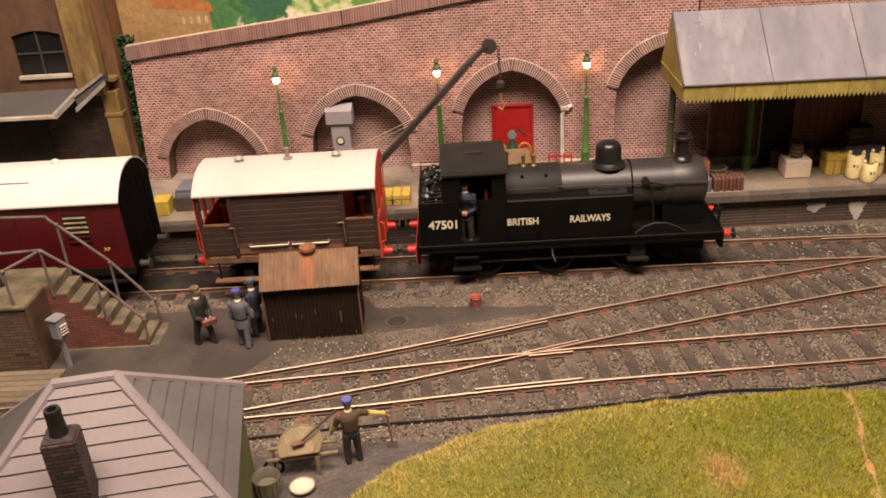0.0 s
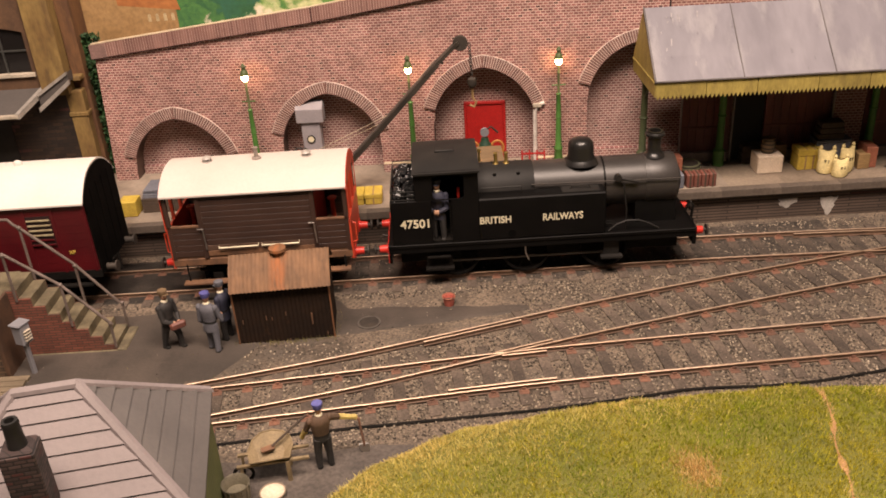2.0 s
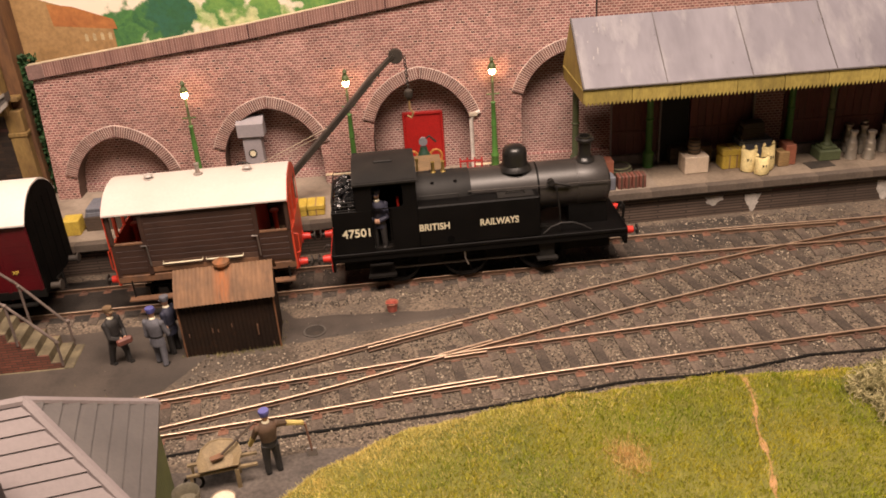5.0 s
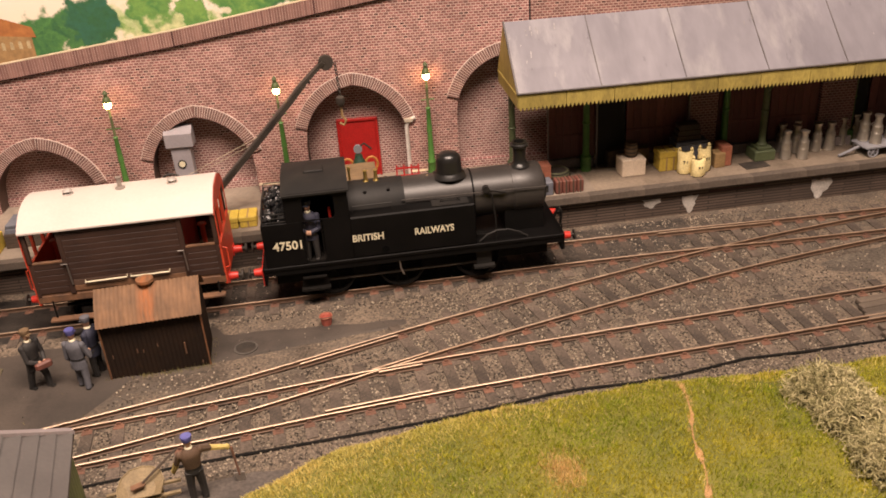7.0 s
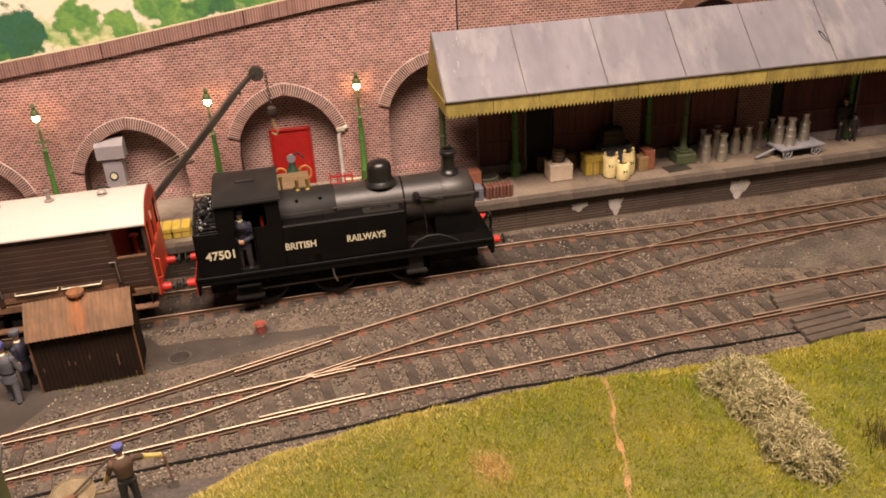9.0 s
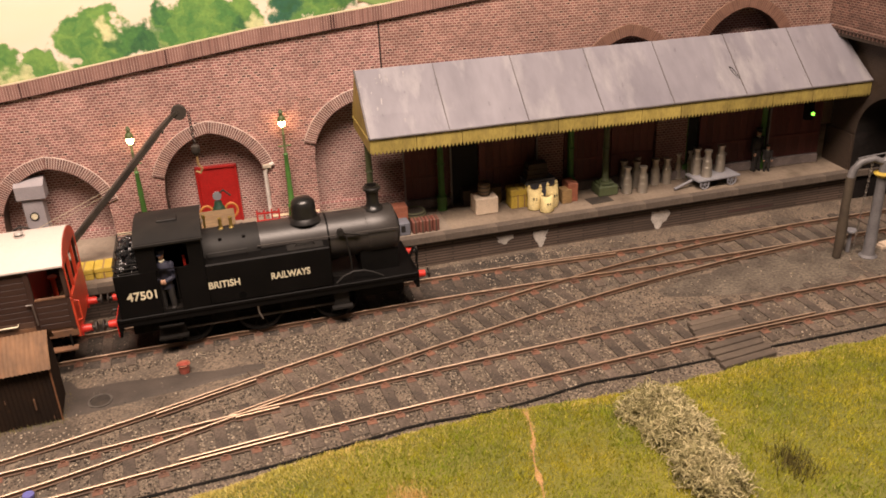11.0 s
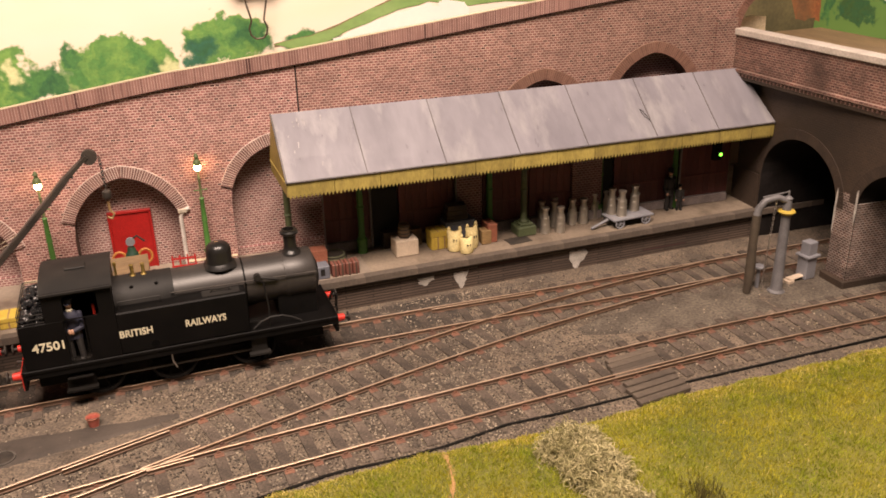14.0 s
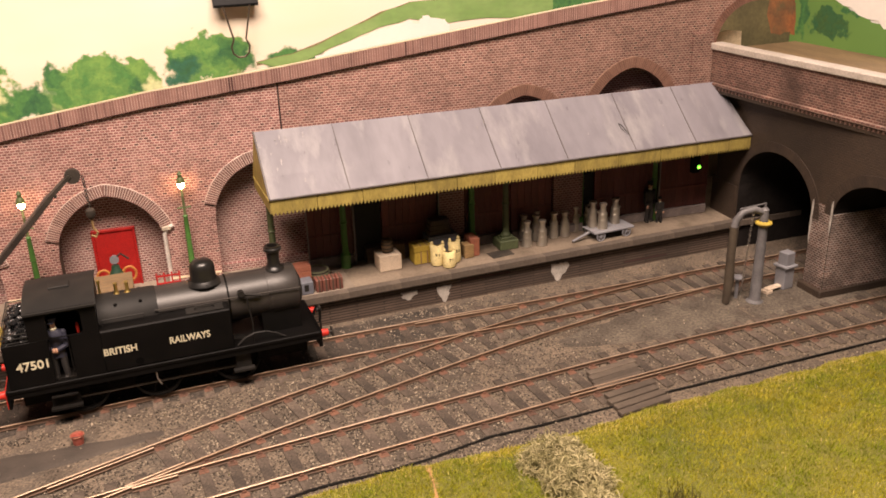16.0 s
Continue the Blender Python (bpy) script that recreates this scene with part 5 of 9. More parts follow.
for y in (-0.72, 0.68):
    top = [(-5.0, y, LAND_Z + 1.62), (-run + 0.35, y, LAND_Z + 1.72), (-1.35, y, 2.85), (0.05, y, 1.15)]
    if y > 0:
        top = [(-7.0, y, 4.9), (-3.22, y, 4.8), (-3.1, y, 4.62), (-2.86, y, 4.42), (-1.39, y, 2.96), (-0.1, y, 1.22)]
    rail = part("handrail", Geo().tube(top, 0.055, 8), IRON, st, "bent iron handrail")
    for x, zb, zt in ((-2.9 if y > 0 else -3.0, 2.3, 4.45 if y > 0 else LAND_Z + 1.66), (-1.35, 1.2, 2.85), (-0.02, 0.2, 1.2)):
        part("post", Geo().cyl((x, y, zb), (x, y, zt), 0.05, n=8).ball((x, y, zt), 0.085, n=6), IRON, rail)
part("rail_far", Geo().tube([(-9, -2.0, LAND_Z + 1.6), (-3.9, -2.0, LAND_Z + 1.55), (-3.35, -1.2, LAND_Z + 1.62), (-3.1, -0.72, LAND_Z + 1.66)], 0.055, 8), IRON, st)
part("post", Geo().cyl((-3.75, -2.0, 2.7), (-3.75, -2.0, LAND_Z + 1.6), 0.05, n=8).ball((-3.75, -2.0, LAND_Z + 1.6), 0.085, n=6), IRON, st)
walk_way = thing("boarded_walk", "weathered timber boards on the ground beside the steps", "boardwalk", -16.25, -6.15, -0.26)
BOARDWALK = paint("walk_boards", (0.20, 0.155, 0.10), (0.135, 0.105, 0.07), 0.8, big=1.0, fine=0.08, stretch=(0.25, 1, 1), piece_var=0.2)
for k in range(6):
    part("plank", Geo().box(-8.0, -0.03 * (k % 3), -0.31 * (k + 1) + 0.045, -0.31 * k, 0.0, 0.16, 0.02), BOARDWALK, walk_way, smooth=False)
# grey telephone box on a post
tb = thing("telephone_cabinet", "small grey lineside cabinet on a post", "cabinet", -16.22, -5.87, -0.3, -22)
part("post", Geo().box(-0.075, 0.075, -0.075, 0.075, 0, 1.45, 0.02), GREYPAINT, tb)
part("body", Geo().box(-0.2, 0.2, -0.22, 0.22, 1.35, 2.1, 0.03), GREYPAINT, tb, "grey metal box")
part("lid", Geo().box(-0.235, 0.235, -0.27, 0.27, 2.08, 2.16, 0.03), GREYPAINT, tb)
for k in range(4):
    part("fitting", Geo().box(0.2, 0.29, -0.14, 0.14, 1.5 + 0.11 * k, 1.55 + 0.11 * k, 0.015), SILL, tb, "white louvre slat", smooth=False)


# ---- hut in the foreground ----
hut = thing("lineside_hut", "grey boarded hip-roofed hut with green walls and brick chimney", "hut", -8.28, -11.79, -0.3, 10)
ez, dd, hh, ln = 3.19, 2.45, 2.45, 1.4
AX1, AX0, AZ = -dd, -dd - ln, ez + hh
W = 2 * dd + ln


def lap_face(name, p0, p1, q1, q0, n, mats, label):
    p0, p1, q0, q1 = (Vector(p) for p in (p0, p1, q0, q1))
    nrm = (p1 - p0).cross(q0 - p0).normalized()
    if nrm.z < 0:
        nrm = -nrm
    for k in range(n):
        f0, f1 = k / n, min(1.0, (k + 1.12) / n)
        a, b, c, d = p0.lerp(q0, f0), p1.lerp(q1, f0), p1.lerp(q1, f1), p0.lerp(q0, f1)
        lo, hi = nrm * 0.07, nrm * 0.01
        vs = [a + lo, b + lo, c + hi, d + hi, a - nrm * 0.02, b - nrm * 0.02, c - nrm * 0.03, d - nrm * 0.03]
        part(name, Geo().add(vs, [(0, 1, 2, 3), (0, 4, 5, 1), (7, 6, 5, 4), (0, 3, 7, 4), (1, 5, 6, 2), (3, 2, 6, 7)]), mats, hut, label, smooth=False)


FR, FL, BR, BL = (0, -2 * dd, ez), (-W, -2 * dd, ez), (0, 0, ez), (-W, 0, ez)
RR, RL = (AX1, -dd, AZ), (AX0, -dd, AZ)
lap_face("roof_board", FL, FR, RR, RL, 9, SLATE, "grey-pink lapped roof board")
# Side and rear slopes: their shade is painted in as darker boards.
lap_face("roof_board", FR, BR, RR, RR, 8, SLATE_DARK, "grey lapped roof board darkened for its shaded slope")
lap_face("roof_board", BR, BL, RL, RR, 5, SLATE_DARK, "grey lapped roof board darkened for its shaded slope")
lap_face("roof_board", BL, FL, RL, RL, 5, SLATE_DARK, "grey lapped roof board darkened for its shaded slope")
for p, q in ((FR, RR), (FL, RL), (BR, RR), (BL, RL), (RL, RR)):
    p, q = Vector(p), Vector(q)
    ax = (q - p).normalized()
    side = ax.cross(Vector((0, 0, 1))).normalized() * 0.14
    up = Vector((0, 0, 0.09))
    dn = Vector((0, 0, -0.04))
    vs = []
    for e in (p, q):
        vs += [e - side + dn, e - side * 0.8 + up * 0.6, e + up * 1.35, e + side * 0.8 + up * 0.6, e + side + dn]
    part("hip_cap", Geo().add(vs, [(0, 1, 6, 5), (1, 2, 7, 6), (2, 3, 8, 7), (3, 4, 9, 8), (0, 4, 3, 2, 1), (5, 6, 7, 8, 9)]), SLATE, hut, "grey hip capping", smooth=False)
HUTGREEN = paint("hut_green", (0.125, 0.14, 0.045), (0.095, 0.11, 0.04), rough=0.7)
for k in range(16):
    part("wall_board", Geo().box(-0.22, -0.12, -4.62 + k * 0.275, -4.62 + (k + 1) * 0.275 - 0.012, 0, ez - 0.02, 0.01), HUTGREEN, hut, smooth=False)
part("wall", Geo().box(-W + 0.3, -0.2, -4.65, -0.25, 0, ez - 0.03), HUTGREEN, hut, smooth=False)
part("fascia", Geo().box(-0.06, 0.03, -2 * dd, 0.02, ez - 0.14, ez + 0.02, 0.01), SLATE_DARK, hut, smooth=False)
ch = part("chimney", Geo().box(-0.36, 0.36, -0.32, 0.32, 3.0, 5.6, 0.03).box(-0.33, 0.33, -0.3, 0.3, 5.58, 5.66, 0.04), brickwork("chimney_brick", (0.062, 0.038, 0.034), (0.040, 0.027, 0.025), (0.014, 0.011, 0.010), w=0.26, h=0.10, face="any", each=0.5), hut, "dark brick chimney stack", smooth=False, place=at_cm(-3.28, -4.45, 0))
part("pot", Geo().lathe([(0.21, 5.6), (0.19, 5.7), (0.165, 6.15), (0.18, 6.2), (0.165, 6.3), (0.10, 6.3), (0.09, 5.9)], 16), BLACK_MATT, ch, "black chimney pot")
part("flashing", Geo().box(-0.5, 0.55, -0.5, 0.48, 3.2, 3.75, 0.05), SLATE_DARK, ch, smooth=False)

# ---- corrugated shed ----
IRON_WALL = paint("shed_iron", (0.022, 0.0115, 0.0062), (0.014, 0.008, 0.005), 0.75, big=0.9, fine=0.08, dirt=(0.062, 0.028, 0.011), dirt_at=(0.62, 0.82), spec=0.25)
IRON_ROOF, _nt, _b = nodes_of("shed_rust")
_xyz = _nt.nodes.new("ShaderNodeSeparateXYZ")
link(_nt, _nt.nodes.new("ShaderNodeTexCoord").outputs["Object"], _xyz.inputs[0])
_off = _nt.nodes.new("ShaderNodeMath")
_off.operation = "ABSOLUTE"
link(_nt, _xyz.outputs["X"], _off.inputs[0])
_band = ramp(_nt, ramp_to(_nt, _off.outputs[0], 1.0, -200.0), 0.25, 0.8)
_col = mix(_nt, ramp(_nt, noise_node(_nt, 0.8, 5), 0.35, 0.65), (0.205, 0.108, 0.052), (0.130, 0.072, 0.037))
_col = mix(_nt, 1.0, _col, grey(_nt, ramp(_nt, noise_node(_nt, 0.16, 4, stretch=(1, 0.2, 0.2)), 0.3, 0.7), 0.75, 1.2), "MULTIPLY")
_rust = _nt.nodes.new("ShaderNodeMath")
_rust.operation = "MULTIPLY"
link(_nt, _band, _rust.inputs[0])
link(_nt, ramp(_nt, noise_node(_nt, 0.3, 4, stretch=(1.4, 0.35, 0.35)), 0.35, 0.6), _rust.inputs[1])
link(_nt, mix(_nt, _rust.outputs[0], _col, (0.30, 0.105, 0.033)), _b.inputs["Base Color"])
_b.inputs["Roughness"].default_value = 0.75
RUST_EDGE = paint("rusted_edge", (0.20, 0.085, 0.035), (0.11, 0.055, 0.028), 0.8, big=0.4, fine=0.06)
shed = thing("lamp_shed", "rusty corrugated iron shed with a pitched roof", "shed", -7.62, -3.92, -0.3, 2.9)


def ripple(p, q, zt, n, mats, name, label):
    p, q = Vector(p), Vector(q)
    d = (q - p)
    nrm = Vector((d.y, -d.x, 0)).normalized()
    rows = [[], []]
    for i in range(n + 1):
        c = p + d * (i / n) + nrm * (0.015 * math.cos(i * math.pi / 2) if i % 2 == 0 else 0)
        for k, z in enumerate((0, zt)):
            rows[k].append((c.x, c.y, z))
    part(name, Geo().strip(rows), mats, shed, label)


ripple((-1.68, -0.85, 0), (1.68, -0.85, 0), 2.34, 92, IRON_WALL, "front_sheet", "dark rusty corrugated sheet")
ripple((1.68, -0.85, 0), (1.68, 0.85, 0), 2.36, 46, IRON_WALL, "end_sheet", "dark rusty corrugated sheet")
ripple((-1.68, 0.85, 0), (-1.68, -0.85, 0), 2.36, 46, IRON_WALL, "end_sheet", "dark rusty corrugated sheet")
part("core", Geo().box(-1.62, 1.62, -0.79, 0.85, 0, 2.3).prism([(-0.8, 2.3), (0.0, 3.1), (0.85, 2.45), (0.85, 2.3)], "x", -1.66, 1.66), IRON_WALL, shed, smooth=False)
for a, b in (((-1.06, 2.27), (0.02, 3.22)), ((0.02, 3.22), (1.08, 2.36))):
    rows = []
    for i in range(101):
        x = -1.72 + 3.5 * i / 100
        o = 0.013 * math.cos(i * math.pi / 2) if i % 2 == 0 else 0
        row = []
        for k in range(7):
            t = k / 6
            row.append((x, a[0] + (b[0] - a[0]) * t, a[1] + (b[1] - a[1]) * t + 0.10 * math.sin(math.pi * t) + o))
        rows.append(row)
    part("roof_sheet", Geo().strip(rows), IRON_ROOF, shed, "orange-brown rusted corrugated roof sheet")
part("roof_vent", Geo().lathe([(0.2, 3.1), (0.2, 3.27), (0.31, 3.29), (0.30, 3.39), (0.1, 3.47)], 14, (0.0, 0.0, 0)), IRON_ROOF, shed, "rusty roof cowl")
part("door_handle", Geo().box(0.95, 1.0, -0.92, -0.86, 0.7, 1.15, 0.01), VAN_WEATHER, shed)
for x in (-1.69, 1.69):
    part("corner_strip", Geo().box(x - 0.03, x + 0.03, -0.885, -0.84, 0.02, 2.3, 0.008), RUST_EDGE, shed, "rust-orange corner strip", smooth=False)
for x, z, h in ((-1.45, 0.9, 0.16), (-0.62, 1.0, 0.18), (-0.42, 0.98, 0.12), (0.08, 1.12, 0.16), (0.1, 0.02, 0.14), (1.45, 0.2, 0.12)):
    part("scratch", Geo().box(x - 0.016, x + 0.016, -0.878, -0.85, z, z + h, 0.004), VAN_WEATHER, shed, "pale rubbed scratch", smooth=False)

# ---- rolling stock ----
def text_geo(body, height, mats, parent, m, label, width=0.0):
    cu = bpy.data.curves.new("lettering", "FONT")
    cu.body, cu.size, cu.extrude, cu.offset = body, 1.0, 0.02, 0.022
    cu.align_x = "CENTER"
    tmp = bpy.data.objects.new("lettering", cu)
    scene.collection.objects.link(tmp)
    me = bpy.data.meshes.new_from_object(tmp.evaluated_get(bpy.context.evaluated_depsgraph_get()))
    bpy.data.objects.remove(tmp)
    s = height / 0.70 * K
    xs = [v.co.x for v in me.vertices]
    sx = width * K / (max(xs) - min(xs)) if width else s
    me.transform(Matrix.Diagonal((sx, s, s, 1)))
    me.materials.clear()
    me.materials.append(mats)
    ob = new("lettering", me)
    ob.parent = parent
    ob.matrix_local = m
    return tagged(ob, label)


def wheel(parent, x, y, r, mats, spokes=10):
    w = part("wheel", Geo().lathe([(r + 0.06, -0.14), (r + 0.06, -0.08), (r, -0.06), (r, 0.12), (r - 0.1, 0.12), (r - 0.1, -0.1)], 28, m=Matrix.Translation((x, y, r)) @ Matrix.Rotation(math.radians(90 if y < 0 else -90), 4, "X")), mats, parent, "black spoked wheel")
    g = Geo().cyl((x, y - 0.1, r), (x, y + 0.1, r), 0.17, n=12)
    for i in range(spokes):
        a = 6.2832 * i / spokes
        g.cyl((x, y, r), (x + (r - 0.05) * math.cos(a), y, r + (r - 0.05) * math.sin(a)), 0.05, 0.035, n=5)
    part("spokes", g, mats, w)
    return w


def buffer(parent, x, y, s, z=1.37, red=True):
    b = part("buffer", Geo().cyl((x, y, z), (x + s * 0.34, y, z), 0.17, 0.14, n=14).box(x - 0.02, x + 0.02, y - 0.22, y + 0.22, z - 0.2, z + 0.2, 0.01), BUFFER_RED, parent, "red buffer housing")
    part("buffer_head", Geo().cyl((x + s * 0.3, y, z), (x + s * 0.48, y, z), 0.07, n=10).cyl((x + s * 0.48, y, z), (x + s * 0.54, y, z), 0.22, 0.2, n=16), STEEL if not red else DARKIRON, b)
    return b


def arc_sheet(pts, x0, x1, thick):
    """A bent sheet of one piece along x."""
    ring = pts + [(y, z - thick) for y, z in reversed(pts)]
    n, h = len(ring), len(pts)
    g = Geo()
    fs = [(i, (i + 1) % n, n + (i + 1) % n, n + i) for i in range(n)]
    for o in (0, n):
        fs += [(o + i, o + i + 1, o + n - 2 - i, o + n - 1 - i) for i in range(h - 1)]
    return g.add([(x, y, z) for x in (x0, x1) for y, z in ring], fs)


def window_sheet(x0, x1, z0, z1, a0, a1, b0, b1, r, y0, y1):
    """A flat sheet with a round-cornered opening cut through it."""
    hole = []
    for cx, cz, q in ((a1 - r, b1 - r, 0), (a0 + r, b1 - r, 1), (a0 + r, b0 + r, 2), (a1 - r, b0 + r, 3)):
        hole += [(cx + r * math.cos(math.pi / 2 * (q + k / 5)), cz + r * math.sin(math.pi / 2 * (q + k / 5))) for k in range(6)]
    rim = []
    for k, (u, v) in enumerate(hole):
        cu, cv = (x1, x0, x0, x1)[k // 6], (z1, z1, z0, z0)[k // 6]
        side = k % 6
        rim.append((cu, cv) if side in (2, 3) else ((cu, v) if (side < 2) == (k // 6 in (0, 2)) else (u, cv)))
    n, fs = len(hole), []
    for k in range(n):
        j = (k + 1) % n
        fs += [(k, j, n + j, n + k), (2 * n + k, 2 * n + j, 3 * n + j, 3 * n + k), (k, j, 2 * n + j, 2 * n + k), (n + k, n + j, 3 * n + j, 3 * n + k)]
    return Geo().add([(u, y, v) for y in (y0, y1) for u, v in hole + rim], fs)


lo = thing("tank_locomotive", "matt black side-tank steam locomotive with cream lettering", "locomotive", 0, -0.07, 0)
part("running_plate", Geo().box(-3.82, 7.72, -1.66, 1.66, 1.58, 1.72, 0.02), BLACK, lo, "black running plate", smooth=False)
part("valance", Geo().box(-3.8, 7.7, -1.62, -1.54, 1.36, 1.6).box(-3.8, 7.7, 1.54, 1.62, 1.36, 1.6), BLACK, lo, smooth=False)
part("buffer_beam", Geo().box(7.66, 7.8, -1.6, 1.6, 1.0, 1.72, 0.02), BLACK, lo, smooth=False)
part("buffer_beam", Geo().box(-3.91, -3.8, -1.6, 1.6, 0.95, 1.72, 0.02), BLACK, lo, smooth=False)
part("beam_face", Geo().box(-3.945, -3.912, -1.58, 1.58, 0.98, 1.70, 0.01), BUFFER_RED, lo, "red buffer beam face", smooth=False)
for y in (-1.13, 1.13):
    buffer(lo, 7.8, y, 1)
    buffer(lo, -3.94, y, -1)
part("chassis", Geo().box(-3.5, 7.3, -0.75, 0.75, 0.55, 1.6), UNDER, lo, smooth=False)
for x in (-1.35, 1.35, 4.4):
    for y in (-0.97, 0.97):
        wheel(lo, x, y, 0.92, UNDER)
for y in (-1.16, 1.16):
    part("coupling_rod", Geo().box(-1.5, 4.55, y - 0.04, y + 0.04, 0.66, 0.76, 0.02), paint("dull_rod", (0.16, 0.15, 0.145), (0.10, 0.095, 0.09), 0.4, 0.7, big=0.6, fine=0.05, bump=0), lo, "dull steel coupling rod")
part("brake_pull_rod", Geo().cyl((-0.9, -1.3, 1.22), (6.1, -1.3, 1.22), 0.04, n=8), UNDER, lo)
# side tanks, bunker and cab sheets
TK = 3.42
for s in (-1, 1):
    y0, y1 = (-1.62, -0.72) if s < 0 else (0.72, 1.62)
    part("side_tank", Geo().box(-0.45, 4.32, y0, y1, 1.72, TK, 0.05), BLACK, lo, "flat black side tank", smooth=False)
    ys0, ys1 = (-1.62, -1.52) if s < 0 else (1.52, 1.62)
    part("cab_door", Geo().box(-1.45, -0.44, ys0, ys1, 1.72, 3.487), BLACK, lo, smooth=False)
    # Added sheet over the far opening keeps the cab inside dark.
    if s > 0:
        part("cab_blanking_sheet", Geo().box(-2.2, -0.9, ys0 - 0.03, ys0 - 0.005, 1.75, 4.5), UNDER, lo, "added black sheet closing the far cab opening", smooth=False)
    part("cab_side", window_sheet(-2.76, -0.42, 3.49, 4.64, -2.11, -0.95, 3.50, 4.45, 0.17, ys0, ys1), BLACK, lo, "black cab side sheet with a rounded opening", smooth=False)
    part("bunker_side", Geo().box(-3.72, -2.18, ys0, ys1, 1.72, 3.5, 0.015), BLACK, lo, smooth=False)
    part("cab_step", Geo().box(-2.55, -1.45, s * 1.5 - 0.14, s * 1.5 + 0.14, 0.55, 0.63).box(-2.5, -1.5, s * 1.38 - 0.02, s * 1.38 + 0.02, 0.55, 1.6).box(-2.45, -1.55, s * 1.5 - 0.12, s * 1.5 + 0.12, 1.08, 1.14), UNDER, lo, smooth=False)
    part("front_step", Geo().box(4.18, 5.0, s * 1.5 - 0.14, s * 1.5 + 0.14, 0.62, 0.7).box(4.3, 4.9, s * 1.38 - 0.02, s * 1.38 + 0.02, 0.62, 1.6), BLACK_MATT, lo, smooth=False)
    part("handrail", Geo().tube([(-2.12, s * 1.66, 1.9), (-2.12, s * 1.66, 3.4)], 0.022).tube([(-1.5, s * 1.68, 1.9), (-1.5, s * 1.68, 3.4)], 0.016), UNDER, lo)
    part("tank_rail", Geo().tube([(-0.3, s * 1.25, TK + 0.02), (-0.3, s * 1.25, TK + 0.28), (1.2, s * 1.25, TK + 0.28), (1.2, s * 1.25, TK + 0.02)], 0.03), BLACK_MATT, lo)
    part("tank_filler", Geo().tube([(3.0, s * 1.2, TK), (3.1, s * 1.2, TK + 0.15), (3.7, s * 1.2, TK + 0.15), (3.8, s * 1.2, TK)], 0.035).box(2.7, 4.1, s * 1.2 - 0.3, s * 1.2 + 0.3, TK, TK + 0.035), BLACK_MATT, lo)
    part("boiler_rail", Geo().tube([(1.6, s * 0.99, 3.62), (7.2, s * 1.04, 3.55)], 0.026), DARKIRON, lo, "thin dark handrail")
    part("sand_pipe", Geo().tube([(5.1, s * 1.5, 1.72), (5.12, s * 1.42, 2.6), (5.05, s * 1.1, 3.5), (4.8, s * 1.02, 3.6)], 0.03), UNDER, lo)
    part("splasher", Geo().tube([(4.45, s * 1.5, 1.74), (4.75, s * 1.5, 2.0), (5.15, s * 1.5, 2.14), (5.6, s * 1.5, 2.12), (6.0, s * 1.5, 1.96), (6.35, s * 1.5, 1.74)], 0.04), BLACK_MATT, lo)
part("bunker_back", Geo().box(-3.72, -3.62, -1.6, 1.6, 1.72, 3.5, 0.015), BLACK, lo, smooth=False)
part("bunker_floor", Geo().box(-3.66, -2.9, -1.54, 1.54, 1.72, 3.3), UNDER, lo, smooth=False)
COAL = paint("coal", (0.010, 0.010, 0.011), (0.02, 0.02, 0.02), 0.16, big=0.2, fine=0.04)
rs = random.Random(31)
g = Geo()
for _ in range(230):
    u, v = rs.uniform(-3.56, -2.86), rs.uniform(-1.42, 1.42)
    top = 0.95 * (1 - (abs(v) / 1.9) ** 2) * (1 - 0.5 * abs(u + 3.2) / 0.4)
    q = rs.uniform(0.06, 0.14)
    turn = Matrix.Translation((u, v, 3.32 + top * math.sqrt(rs.random()))) @ Euler((rs.uniform(0, 6), rs.uniform(0, 6), rs.uniform(0, 6))).to_matrix().to_4x4()
    g.box(-q, q, -q * 0.7, q * 0.8, -q * 0.6, q * 0.75, q * 0.3, m=turn)
tagged(part("coal", g, COAL, lo, "glossy black coal heap", smooth=False), kind="stuff")
for k in range(3):
    part("bunker_rail", Geo().tube([(-2.8, -1.57, 3.56 + 0.16 * k), (-3.67, -1.57, 3.56 + 0.16 * k), (-3.67, 1.57, 3.56 + 0.16 * k), (-2.8, 1.57, 3.56 + 0.16 * k)], 0.022), BLACK_MATT, lo)
# cab front, back and roof
for x in (-2.78, -0.5):
    part("cab_sheet", Geo().prism([(-1.6, 1.72), (1.6, 1.72), (1.6, 4.56), (1.2, 4.68), (0.7, 4.76), (0, 4.79), (-0.7, 4.76), (-1.2, 4.68), (-1.6, 4.56)], "x", x, x + 0.07), BLACK, lo, smooth=False)
rows = []
for i in range(25):
    a = -math.cos(math.pi * i / 24)
    rows.append((1.71 * a, 4.60 + 0.27 * (1 - abs(a) ** 2.3)))
g = arc_sheet(rows, -2.82, -0.36, 0.07)
cr = part("cab_roof", g, BLACK_MATT, lo, "curved sooty black cab roof")
part("roof_ventilator", Geo().box(-1.95, -1.22, -0.3, 0.2, 4.84, 4.94, 0.02), BLACK_MATT, cr)
part("rain_strip", Geo().box(-2.82, -0.36, -1.74, -1.69, 4.55, 4.62), BLACK_MATT, cr)
part("backhead", Geo().box(-0.95, -0.5, -1.5, 1.5, 1.75, 3.9).cyl((-0.95, 0, 2.9), (-1.05, 0, 2.9), 0.5, n=16), UNDER, lo, "sooty boiler backhead")
part("cab_floor", Geo().box(-3.0, -0.5, -1.5, 1.5, 1.7, 1.78), UNDER, lo, smooth=False)
